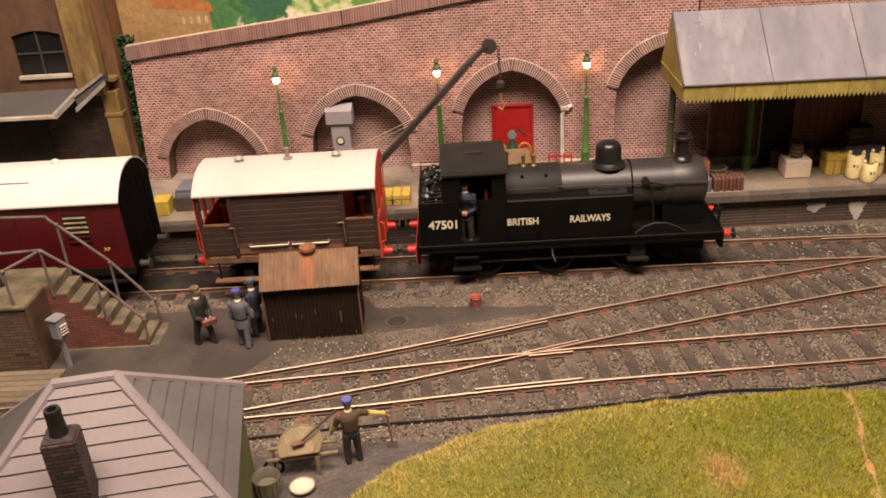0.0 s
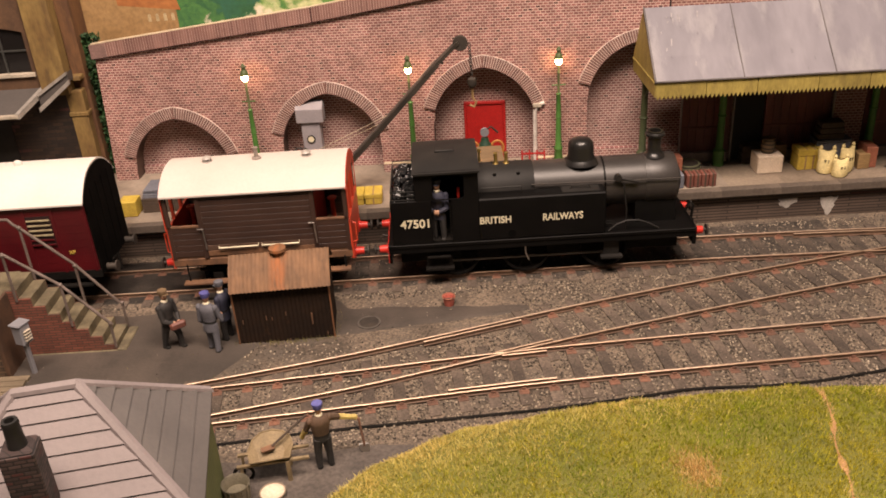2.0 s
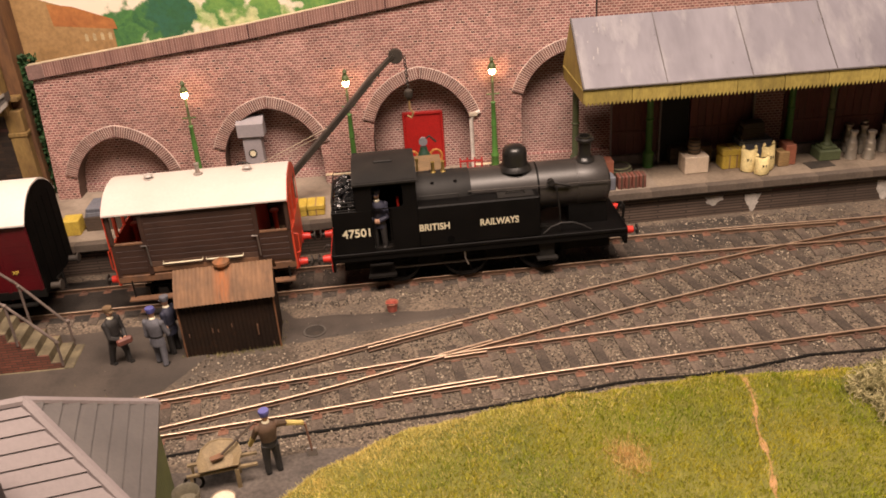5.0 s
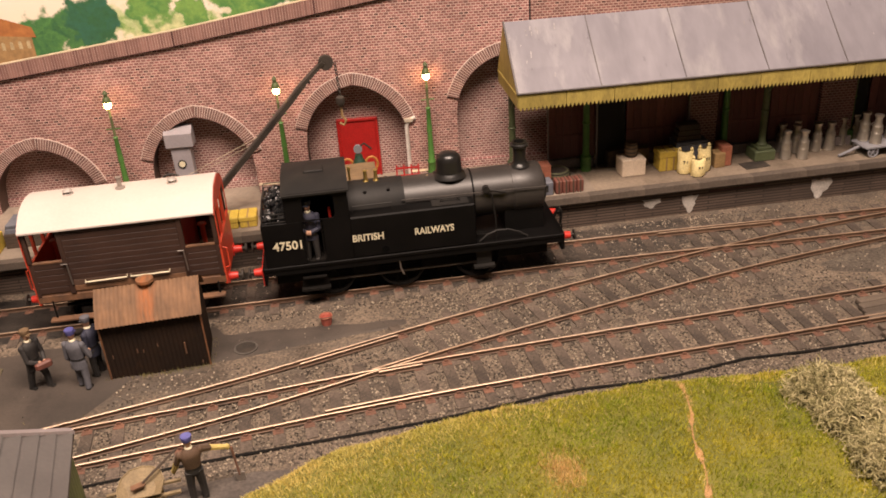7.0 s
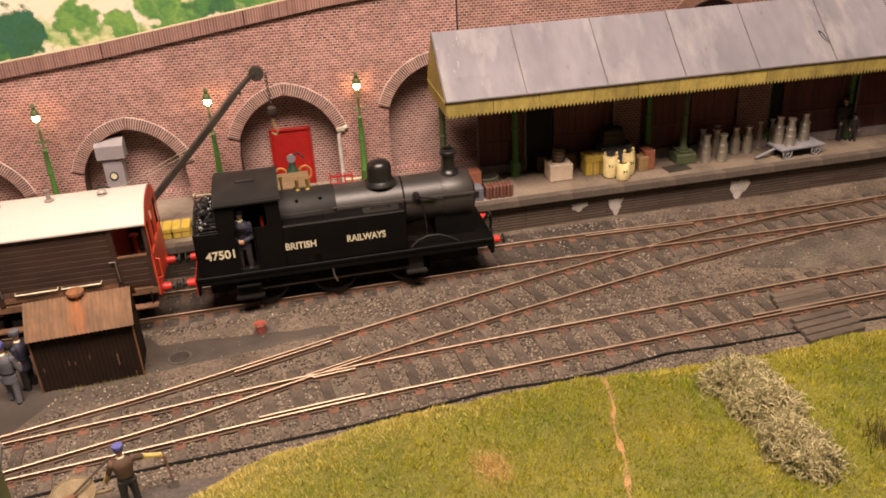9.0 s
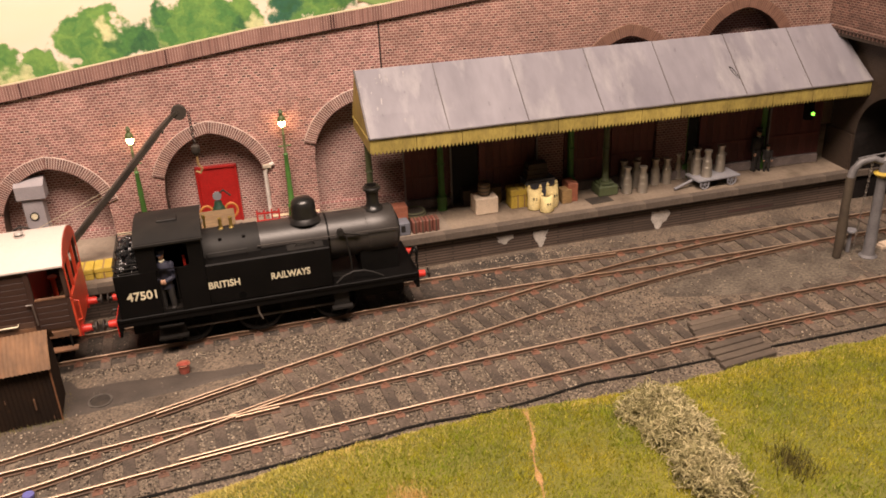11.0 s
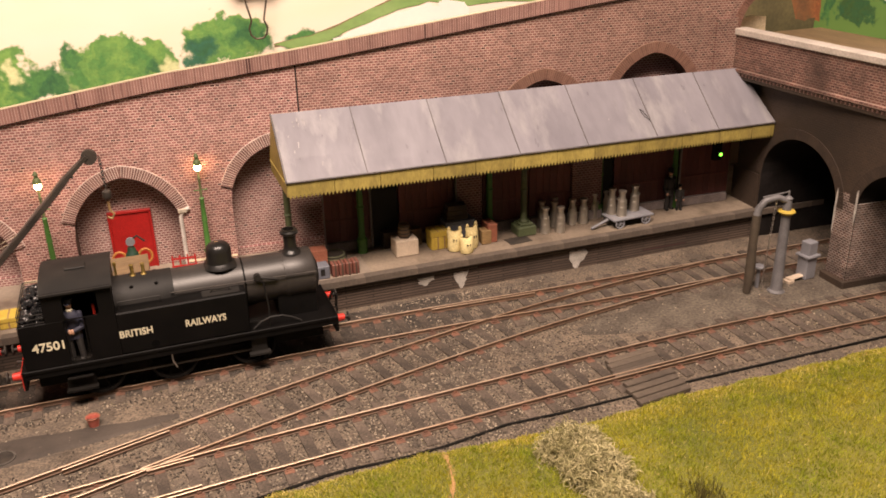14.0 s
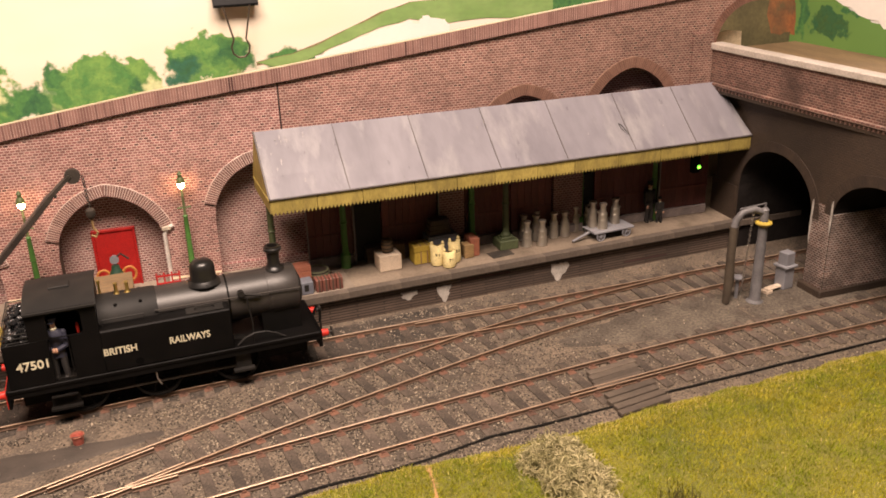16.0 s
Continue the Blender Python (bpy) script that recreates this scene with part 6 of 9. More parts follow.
part("brake_handle", Geo().cyl((-1.15, -1.1, 1.78), (-1.15, -1.1, 3.6), 0.05, n=8).box(-1.2, -1.1, -1.16, -1.04, 3.35, 3.75, 0.02), BUFFER_RED, lo, "red hand brake")
# boiler
m90 = Matrix.Rotation(math.radians(90), 4, "Y")
fb = Geo().lathe([(0.5, -0.45), (1.0, -0.45), (1.0, 1.70), (0.985, 1.74), (0.5, 1.75)], 40, m=Matrix.Translation((0, 0, 3.17)) @ m90).box(-0.45, 1.7, -0.99, 0.99, 2.2, 3.17)
fbx = part("firebox", fb, BLACK_MATT, lo, "black round-topped firebox")
for x in (0.25, 1.15):
    for y in (-0.62, 0.62):
        part("wash_plug", Geo().lathe([(0.07, 3.93), (0.07, 3.99), (0.03, 4.01)], 8, (x, y, 0)), BLACK, fbx)
part("boiler", Geo().lathe([(0.95, 1.7), (0.95, 5.97)], 40, m=Matrix.Translation((0, 0, 3.18)) @ m90), GREYBLACK, lo, "dull grey-black boiler")
part("boiler_band", Geo().lathe([(0.965, 4.36), (0.965, 4.43)], 40, m=Matrix.Translation((0, 0, 3.18)) @ m90), BLACK, lo)
smb = part("smokebox", Geo().lathe([(0.3, 5.95), (0.97, 5.96), (0.985, 6.0), (0.985, 7.1), (0.93, 7.18), (0.3, 7.2)], 40, m=Matrix.Translation((0, 0, 3.18)) @ m90), GREYBLACK, lo, "dull grey smokebox")
riv = Geo()
for x in (6.05, 7.05):
    for i in range(30):
        a = math.radians(-40 + 260 * i / 29)
        riv.ball((x, 0.985 * math.cos(a), 3.18 + 0.985 * math.sin(a)), 0.02, n=4)
tagged(part("rivets", riv, GREYBLACK, smb), kind="stuff")
part("smokebox_door", Geo().lathe([(0.78, 7.18), (0.78, 7.24), (0.5, 7.36), (0.05, 7.42)], 28, m=Matrix.Translation((0, 0, 3.14)) @ m90), BLACK_MATT, lo)
part("saddle", Geo().prism([(-0.85, 1.7), (-0.75, 2.6), (0.75, 2.6), (0.85, 1.7)], "x", 5.6, 7.15), BLACK, lo, smooth=False)
part("dome", Geo().lathe([(0.74, 4.05), (0.66, 4.09), (0.53, 4.2), (0.49, 4.36), (0.49, 4.64), (0.455, 4.82), (0.34, 4.94), (0.16, 5.0), (0.01, 5.01)], 24, (3.6, 0, 0)), DOME_BLACK, lo, "polished black dome")
part("chimney", Geo().lathe([(0.46, 4.12), (0.32, 4.2), (0.26, 4.32), (0.245, 4.5), (0.265, 4.86), (0.36, 4.92), (0.37, 5.0), (0.3, 5.05), (0.3, 5.1), (0.22, 5.1), (0.2, 4.7)], 24, (6.4, 0, 0)), DOME_BLACK, lo, "black chimney with rolled lip")
for x in (0.35, 0.75):
    part("safety_valve", Geo().lathe([(0.14, 4.13), (0.1, 4.2), (0.07, 4.25), (0.07, 4.55), (0.1, 4.58), (0.04, 4.62)], 12, (x, 0, 0)), BRASS, lo, "brass safety valve")
part("whistle", Geo().lathe([(0.05, 4.13), (0.04, 4.5), (0.07, 4.52), (0.07, 4.65), (0.02, 4.68)], 10, (-0.25, 0.35, 0)), BRASS, lo, "brass whistle")
part("clack_valve", Geo().cyl((4.85, -0.9, 3.7), (4.85, -1.12, 3.7), 0.13, n=12).tube([(4.85, -1.05, 3.7), (5.3, -1.1, 3.6), (5.6, -1.05, 3.5)], 0.06), BLACK_MATT, lo)
# Flat black disc stands in for a dark hole in the tank.
DOORHOLE = paint("hole_black", (0.003, 0.003, 0.003), rough=0.9, spec=0.05)
part("tank_hole_disc", Geo().cyl((0.79, -1.6, 1.95), (0.79, -1.63, 1.95), 0.15, n=16), DOORHOLE, lo)
part("vacuum_pipe", Geo().tube([(1.28, -1.5, 1.45), (1.3, -1.55, 1.05), (1.42, -1.5, 0.72)], 0.03), STEEL, lo)
part("draw_hook", Geo().tube([(-3.94, 0, 1.35), (-4.2, 0, 1.4), (-4.3, 0, 1.25), (-4.2, 0, 1.15)], 0.05), DARKIRON, lo)
part("brake_hose", Geo().tube([(7.8, 0.4, 1.3), (8.05, 0.4, 1.9), (8.2, 0.4, 1.7), (8.15, 0.4, 1.1)], 0.06), UNDER, lo)
part("coupling", Geo().tube([(7.8, 0, 1.35), (8.1, 0, 1.3), (8.1, 0, 0.8), (8.0, 0, 0.6)], 0.045), UNDER, lo)
mt = at_cm(0.18, -1.625, 2.42) @ Matrix.Rotation(math.radians(90), 4, "X")
text_geo("BRITISH", 0.27, CREAM, lo, mt, "cream painted lettering", 1.17)
text_geo("RAILWAYS", 0.27, CREAM, lo, at_cm(2.70, -1.625, 2.42) @ Matrix.Rotation(math.radians(90), 4, "X"), "cream painted lettering", 1.5)
text_geo("47501", 0.33, CREAM, lo, at_cm(-2.80, -1.625, 2.42) @ Matrix.Rotation(math.radians(90), 4, "X"), "cream painted running number", 1.08)


def roof_arc(x0, x1, half, z_eave, z_crown, n=18, thick=0.06):
    g = Geo()
    pts = []
    for i in range(n + 1):
        a = -1 + 2 * i / n
        pts.append((half * a, z_eave + (z_crown - z_eave) * (1 - abs(a) ** 2.4)))
    return arc_sheet(pts, x0, x1, thick), pts


def vents(parent, xs, zc, mats):
    for x in xs:
        part("roof_vent", Geo().lathe([(0.2, zc - 0.03), (0.2, zc + 0.05), (0.12, zc + 0.07), (0.12, zc + 0.13), (0.19, zc + 0.15), (0.12, zc + 0.22)], 14, (x, 0, 0)), mats, parent, "small round roof vent")


bv = thing("brake_van", "brown planked goods brake van with a white roof", "brake van", -8.68, -0.07, 0)
g, prof = roof_arc(-3.42, 3.42, 1.76, 4.33, 4.97)
part("roof", g, CHALK_ROOF, bv, "white arched roof")
vents(bv, (-1.88, 1.88), 4.94, paint("vent_grey", (0.46, 0.42, 0.38), rough=0.4, big=0.3, fine=0.05))
GREYPAINT_VAN = paint("dull_metal", (0.30, 0.25, 0.215), (0.21, 0.175, 0.15), 0.5, big=0.4, fine=0.05)
part("stove_pipe", Geo().lathe([(0.19, 4.92), (0.18, 5.01), (0.085, 5.05), (0.08, 5.36), (0.105, 5.37), (0.105, 5.42), (0.05, 5.42)], 14), GREYPAINT_VAN, bv, "dull grey stove pipe on a flange")
part("floor", Geo().box(-3.4, 3.4, -1.6, 1.6, 1.66, 1.78), VAN_WEATHER, bv, smooth=False)
nb = 11
CABIN_RED = paint("cabin_red", (0.34, 0.022, 0.012), (0.24, 0.016, 0.010), 0.5, big=0.9, fine=0.06, bump=0.001)
for s in (-1, 1):
    y = s * 1.58
    for k in range(nb):
        z0 = 1.78 + k * (2.53 / nb)
        part("plank", Geo().box(-2.05, 2.05, y - 0.06, y + 0.06, z0 + 0.01, z0 + 2.53 / nb - 0.008, 0.007), (VAN_WEATHER, VAN_DUST)[k] if k < 2 else VAN_BROWN, bv, smooth=False)
    for x in (-2.1, 2.1):
        part("corner_post", Geo().box(x - 0.09, x + 0.09, y - 0.09, y + 0.09, 1.7, 4.33, 0.015), VAN_BROWN, bv, smooth=False)
    for x0, x1 in ((-3.36, -2.19), (2.19, 3.36)):
        for k in range(5):
            z0 = 1.78 + k * 0.245
            part("plank", Geo().box(x0, x1, y - 0.05, y + 0.05, z0 + 0.01, z0 + 0.235, 0.007), VAN_BROWN, bv, smooth=False)
        part("cap_rail", Geo().box(x0, x1, y - 0.07, y + 0.07, 3.0, 3.06), VAN_WEATHER, bv, smooth=False)
    for x in (-3.31, 3.31):
        part("veranda_post", Geo().box(x - 0.07, x + 0.07, y - 0.07, y + 0.07, 1.7, 4.33, 0.01), VAN_BROWN, bv, smooth=False)
    part("solebar", Geo().box(-3.4, 3.4, y - 0.05, y + 0.09, 1.40, 1.68, 0.015), VAN_WEATHER, bv, "weathered brown solebar", smooth=False)
    yo = s * 1.72
    part("handrail", Geo().tube([(-1.58, y, 2.2), (-1.58, yo, 2.13), (-0.09, yo, 2.15), (-0.09, y, 2.22)], 0.032), CREAM, bv, "pale long handrail")
    part("handrail", Geo().tube([(0.05, y, 2.2), (0.05, yo, 2.15), (1.45, yo, 2.16), (1.45, y, 2.23)], 0.032), CREAM, bv, "pale long handrail")
    for x in (-2.1, 2.05):
        part("grab_rail", Geo().tube([(x - 0.15, yo, 2.95), (x + 0.05, yo, 2.95), (x + 0.08, yo, 2.1)], 0.028), STEEL, bv, "bright grab rail")
    part("footboard", Geo().box(-3.1, -0.55, s * 1.78 - 0.16, s * 1.78 + 0.16, 0.72, 0.8, 0.01).box(0.9, 3.3, s * 1.78 - 0.16, s * 1.78 + 0.16, 0.95, 1.03, 0.01), VAN_WEATHER, bv, "weathered wooden footboard", smooth=False)
    for x in (-2.9, -0.8, 1.1, 3.1):
        part("step_iron", Geo().box(x - 0.03, x + 0.03, s * 1.7 - 0.02, s * 1.7 + 0.02, 0.75, 1.5), UNDER, bv, smooth=False)
    for x in (-1.9, 1.9):
        wheel(bv, x, s * 0.97, 0.6, UNDER, 8)
        part("axlebox", Geo().box(x - 0.2, x + 0.2, s * 1.25 - 0.15, s * 1.25 + 0.15, 0.45, 0.95, 0.04).box(x - 0.7, x + 0.7, s * 1.25 - 0.05, s * 1.25 + 0.05, 0.98, 1.1, 0.03), UNDER, bv)
for x, s in ((-3.4, -1), (3.4, 1)):
    part("end_plate", Geo().box(x - 0.05, x + 0.05, -1.6, 1.6, 1.3, 2.95, 0.015), VAN_RED, bv, "bright red veranda end", smooth=False)
    part("end_arch", Geo().prism([(-1.7, 4.2), (1.7, 4.2)] + [(a, min(b, 4.93) - 0.04) for a, b in reversed(prof[1:-1])], "x", x - 0.04, x + 0.04), VAN_RED, bv, smooth=False)
    for y in (-0.55, 0.55):
        part("end_post", Geo().box(x - 0.06, x + 0.06, y - 0.05, y + 0.05, 2.9, 4.3), VAN_RED, bv, smooth=False)
    for y in (-1.58, 1.58):
        part("post_face", Geo().box(min(x + s * 0.02, x + s * 0.05), max(x + s * 0.02, x + s * 0.05), y - 0.07, y + 0.07, 2.9, 4.3), VAN_RED, bv, smooth=False)
    part("inner_wall", Geo().box(s * 2.12 - 0.04, s * 2.12 + 0.04, -1.52, 1.52, 1.78, 4.3), CABIN_RED, bv, "red cabin end wall", smooth=False)
    part("brake_column", Geo().cyl((s * 2.7, -0.4, 1.78), (s * 2.7, -0.4, 3.3), 0.09, n=10).lathe([(0.16, 3.3), (0.18, 3.34), (0.16, 3.38)], 14, (s * 2.7, -0.4, 0)), VAN_RED, bv, "red hand brake column")
    for y in (-1.13, 1.13):
        buffer(bv, x + 0.06 * s, y, s)
    part("lamp_iron", Geo().tube([(x + s * 0.05, -1.4, 1.9), (x + s * 0.2, -1.4, 1.95), (x + s * 0.2, -1.4, 2.7), (x + s * 0.05, -1.4, 2.75)], 0.03), VAN_RED, bv)
part("underframe", Geo().box(-3.2, 3.2, -0.6, 0.6, 0.85, 1.6), UNDER, bv, smooth=False)

LOUVRE_DARK = paint("louvre_dark", (0.02, 0.005, 0.005), rough=0.7)
CREAM_WORN = paint("worn_slat", (0.50, 0.43, 0.27), (0.30, 0.24, 0.14), 0.6, big=0.4, fine=0.05)
SOOT = paint("van_end_soot", (0.0035, 0.0032, 0.003), (0.006, 0.0055, 0.005), 0.7, big=0.7, fine=0.06, spec=0.04)
pv = thing("parcels_van", "maroon parcels van with a white arched roof", "van", -20.6, -0.07, 0)
L2 = 5.75
g, prof = roof_arc(-L2, L2, 1.8, 4.3, 5.28)
part("roof", g, WHITE_ROOF, pv, "white arched roof")
for x in (-4.4, -0.7, 2.95):
    part("roof_vent", Geo().ball((x, 0, 5.34), 0.16, (1.1, 0.8, 0.9), n=8).lathe([(0.16, 5.22), (0.12, 5.34)], 12, (x, 0, 0)), WHITE_ROOF, pv, "white torpedo roof vent")
part("roof_strip", Geo().tube([(-4.5, -1.1, 4.98), (-1.5, -1.12, 5.02), (2.3, -1.1, 4.98)], 0.03), GREYPAINT, pv, "thin roof rain strip")
for s in (-1, 1):
    y = s * 1.62
    part("side", Geo().box(-L2 + 0.05, L2 - 0.05, y - 0.05, y + 0.05, 1.5, 4.32, 0.02), MAROON, pv, "maroon planked side", smooth=False)
    for k in range(9):
        z0 = 1.6 + 0.3 * k
        part("plank_line", Geo().box(-L2 + 0.1, L2 - 0.1, y + s * 0.045, y + s * 0.056, z0, z0 + 0.285), MAROON, pv, smooth=False)
    for x in (-5.6, -3.9, -2.1, -0.2, 1.55, 3.40, 4.45, 5.6):
        part("strap", Geo().box(x - 0.06, x + 0.06, y + s * 0.05, y + s * 0.085, 1.5, 4.3), MAROON, pv, smooth=False)
    for x0 in (-1.2, 3.46):
        lv = part("louvre", Geo().box(x0, x0 + 0.92, y + s * 0.058, y + s * 0.075, 2.60, 3.86), LOUVRE_DARK, pv, "dark louvred ventilator", smooth=False)
        for k in range(6):
            part("louvre_slat", Geo().box(x0 + 0.03, x0 + 0.89, y + s * 0.07, y + s * 0.12, 2.68 + k * 0.2, 2.73 + k * 0.2), CREAM_WORN if k > 1 else MAROON, lv, smooth=False)
    part("solebar", Geo().box(-L2, L2, y - 0.08, y + 0.04, 1.2, 1.52), UNDER, pv, smooth=False)
    for x in (-3.2, 3.2):
        wheel(pv, x, s * 0.97, 0.68, UNDER, 8)
        part("axlebox", Geo().box(x - 0.22, x + 0.22, s * 1.25 - 0.15, s * 1.25 + 0.15, 0.45, 1.0, 0.04), UNDER, pv)
    part("footboard", Geo().box(-L2 + 0.4, L2 - 0.4, s * 1.72 - 0.12, s * 1.72 + 0.12, 0.9, 0.97), UNDER, pv, smooth=False)
for s in (-1, 1):
    x = s * (L2 - 0.02)
    part("end", Geo().prism([(-1.6, 1.3), (1.6, 1.3), (1.64, 4.3)] + [(a, b - 0.07) for a, b in reversed(prof[1:-1])] + [(-1.64, 4.3)], "x", x - 0.05, x + 0.05), SOOT, pv, "sooty black van end", smooth=False)
    for y in (-0.95, -0.3, 0.3, 0.95):
        part("end_rib", Geo().box(x - 0.075, x + 0.075, y - 0.04, y + 0.04, 1.4, 4.6), SOOT, pv, smooth=False)
    for y in (-1.13, 1.13):
        b = part("buffer", Geo().cyl((x, y, 1.37), (x + s * 0.4, y, 1.37), 0.15, 0.12, n=12).cyl((x + s * 0.4, y, 1.37), (x + s * 0.46, y, 1.37), 0.22, n=16), DARKIRON, pv, "dull steel buffer")
    part("gangway_hose", Geo().tube([(x, -0.5, 1.3), (x + s * 0.3, -0.5, 1.6), (x + s * 0.3, -0.5, 0.9)], 0.07), UNDER, pv)
part("underframe", Geo().box(-5.3, 5.3, -0.6, 0.6, 0.85, 1.5), UNDER, pv, smooth=False)
text_geo("XP", 0.14, paint("yellow_letter", (0.72, 0.52, 0.10), rough=0.5), pv, at_cm(4.86, -1.70, 2.26) @ Matrix.Rotation(math.radians(90), 4, "X"), "yellow painted lettering")

# ---- goods and fittings on the platform ----
PZ = 1.35
YELLOW = paint("yellow_parcel", (0.55, 0.40, 0.06), (0.45, 0.32, 0.05), 0.65, big=0.5, fine=0.06)
CREAMBOX = paint("cream_box", (0.74, 0.62, 0.40), (0.66, 0.54, 0.33), 0.7, big=0.6, fine=0.06)
PINKWHITE = paint("pale_box", (0.70, 0.58, 0.45), (0.62, 0.50, 0.38), 0.7, big=0.5, fine=0.06)
BARREL = paint("barrel_wood", (0.21, 0.135, 0.065), (0.15, 0.095, 0.05), 0.7, big=0.5, fine=0.06, stretch=(1, 1, 0.3))
DARKWOOD = paint("dark_wood", (0.075, 0.050, 0.033), (0.05, 0.035, 0.025), 0.75, big=0.6, fine=0.06, stretch=(0.3, 1, 1))
SLATEBLUE = paint("blue_grey_board", (0.16, 0.17, 0.20), (0.12, 0.125, 0.15), 0.65, big=0.8, fine=0.08)
BRICKBOX = paint("red_box", (0.36, 0.13, 0.075), (0.28, 0.10, 0.06), 0.65, big=0.5, fine=0.06)
CASE_RED = paint("case_leather", (0.19, 0.07, 0.05), (0.13, 0.05, 0.038), 0.55, big=0.4, fine=0.05)
ROPE = paint("pale_band", (0.60, 0.50, 0.36), rough=0.8)
GREENBOX = paint("olive_basket", (0.16, 0.17, 0.09), (0.12, 0.12, 0.065), 0.7, big=0.4, fine=0.05)
RED = paint("signal_red", (0.42, 0.016, 0.014), (0.34, 0.013, 0.012), 0.45, big=0.7, fine=0.06, bump=0.001)
TAN = paint("tan_crate", (0.34, 0.22, 0.095), (0.26, 0.165, 0.07), 0.75, big=0.8, fine=0.07, stretch=(0.3, 1, 1))
CAN = paint("milk_can_zinc", (0.52, 0.47, 0.40), (0.40, 0.355, 0.30), 0.36, 0.75, big=0.9, fine=0.1, lo=0.94, hi=1.05, bump=0.0)


def box_thing(name, label, cat, x0, x1, y0, y1, h, mats, z=PZ, rz=0, planks=0, bands=0, band_mat=None, lid=0.0, group=""):
    cx, cy = (x0 + x1) / 2, (y0 + y1) / 2
    w, d = (x1 - x0) / 2, (y1 - y0) / 2
    t = thing(name, label, cat, cx, cy, z, rz, group)
    if planks:
        part("core", Geo().box(-w + 0.03, w - 0.03, -d + 0.03, d - 0.03, 0, h - 0.01), mats, t, smooth=False)
        for k in range(planks):
            a, b = h * k / planks, h * (k + 1) / planks - 0.015
            part("plank", Geo().box(-w, w, -d, -d + 0.04, a, b, 0.012), mats, t, smooth=False)
            part("plank", Geo().box(w - 0.04, w, -d + 0.04, d, a, b, 0.012), mats, t, smooth=False)
            part("plank", Geo().box(-w, -w + 0.04, -d + 0.04, d, a, b, 0.012), mats, t, smooth=False)
        for k in range(4):
            part("top_plank", Geo().box(-w, w, -d + 2 * d * k / 4, -d + 2 * d * (k + 1) / 4 - 0.015, h - 0.02, h + 0.02, 0.01), mats, t, smooth=False)
    else:
        part("body", Geo().box(-w, w, -d, d, 0, h - lid, 0.035), mats, t, smooth=False)
        if lid:
            part("lid", Geo().box(-w - 0.02, w + 0.02, -d - 0.02, d + 0.02, h - lid, h, 0.03), mats, t, smooth=False)
    for k in range(bands):
        u = -w + 2 * w * (k + 1) / (bands + 1)
        part("strap", Geo().box(u - 0.035, u + 0.035, -d - 0.015, d + 0.015, 0, h + 0.015, 0.006), band_mat, t, smooth=False)
    return t


def barrel(x, y, r, h, mats, label, z=PZ, name="barrel"):
    t = thing(name, label, "barrel", x, y, z)
    part("staves", Geo().lathe([(r * 0.84, 0), (r * 0.95, h * 0.25), (r, h * 0.5), (r * 0.95, h * 0.75), (r * 0.84, h), (r * 0.76, h), (r * 0.76, h - 0.04), (0.01, h - 0.04)], 18), mats, t)
    for f, q in ((0.12, 0.91), (0.36, 0.995), (0.64, 0.995), (0.88, 0.91)):
        part("hoop", Geo().lathe([(r * q + 0.012, h * f - 0.03), (r * q + 0.014, h * f + 0.03)], 18), DARKIRON, t, "dark iron hoop")
    return t


# left end: stacked boards, barrels and cream parcels
box_thing("timber_stack", "stack of dark brown timber boards", "timber", -14.8, -11.95, 3.65, 5.0, 0.62, DARKWOOD, planks=5)
for k in range(4):
    solo("slate_sheet", Geo().box(-1.35 + 0.03 * k, 1.35 - 0.05 * k, -0.62, 0.6, 0, 0.09, 0.01), SLATEBLUE, "blue-grey sheet lying on the timber stack", "sheet", -13.4, 4.35, PZ + 0.642 + 0.092 * k, rng.uniform(-2, 2), group="stacked sheets", smooth=False)
box_thing("plank_pile", "pile of reddish brown planks by the wall", "timber", -14.2, -12.2, 5.7, 6.3, 0.4, BRICKBOX, planks=3)
box_thing("yellow_bale", "yellow parcel bale on the platform", "parcel", -15.7, -14.95, 3.3, 4.1, 0.7, YELLOW)
box_thing("yellow_bale", "large yellow bale behind the vans", "parcel", -18.6, -16.6, 3.4, 4.4, 0.9, YELLOW)
barrel(-11.6, 3.95, 0.42, 0.85, BARREL, "brown wooden barrel with iron hoops")
barrel(-12.45, 5.25, 0.48, 0.9, BARREL, "brown wooden barrel under a dark lid")
box_thing("cream_parcel", "cream paper parcel on the platform", "parcel", -11.1, -10.35, 3.55, 4.35, 0.72, CREAMBOX)
box_thing("cream_parcel", "wide cream parcel with rounded edges", "parcel", -10.28, -9.1, 3.55, 4.4, 0.62, CREAMBOX)
solo("cream_bundle", Geo().box(-0.42, 0.42, -0.28, 0.28, 0, 0.3, 0.11), PINKWHITE, "soft cream bundle on a parcel", "parcel", -9.8, 4.0, PZ + 0.62, 6)

# weighing machine in the second arch
SCALE_GREY = paint("scale_grey", (0.33, 0.305, 0.325), (0.27, 0.25, 0.265), 0.55, big=0.8, fine=0.08, lo=0.94, hi=1.05, bump=0)
wm = thing("weighing_machine", "grey weighing machine with a round white dial", "weighing machine", -7.55, 7.2, PZ, WALL_DEG)
part("base", Geo().box(-0.55, 0.55, -0.45, 0.3, 0, 0.18, 0.03), SCALE_GREY, wm, smooth=False)
part("column", Geo().box(-0.45, 0.42, -0.3, 0.25, 0.18, 2.6, 0.03), SCALE_GREY, wm, smooth=False)
part("head", Geo().box(-0.62, 0.62, -0.42, 0.28, 2.55, 3.2, 0.03).prism([(-0.42, 3.18), (0.28, 3.18), (0.28, 3.45), (0.0, 3.45)], "x", -0.62, 0.62), SCALE_GREY, wm, smooth=False)
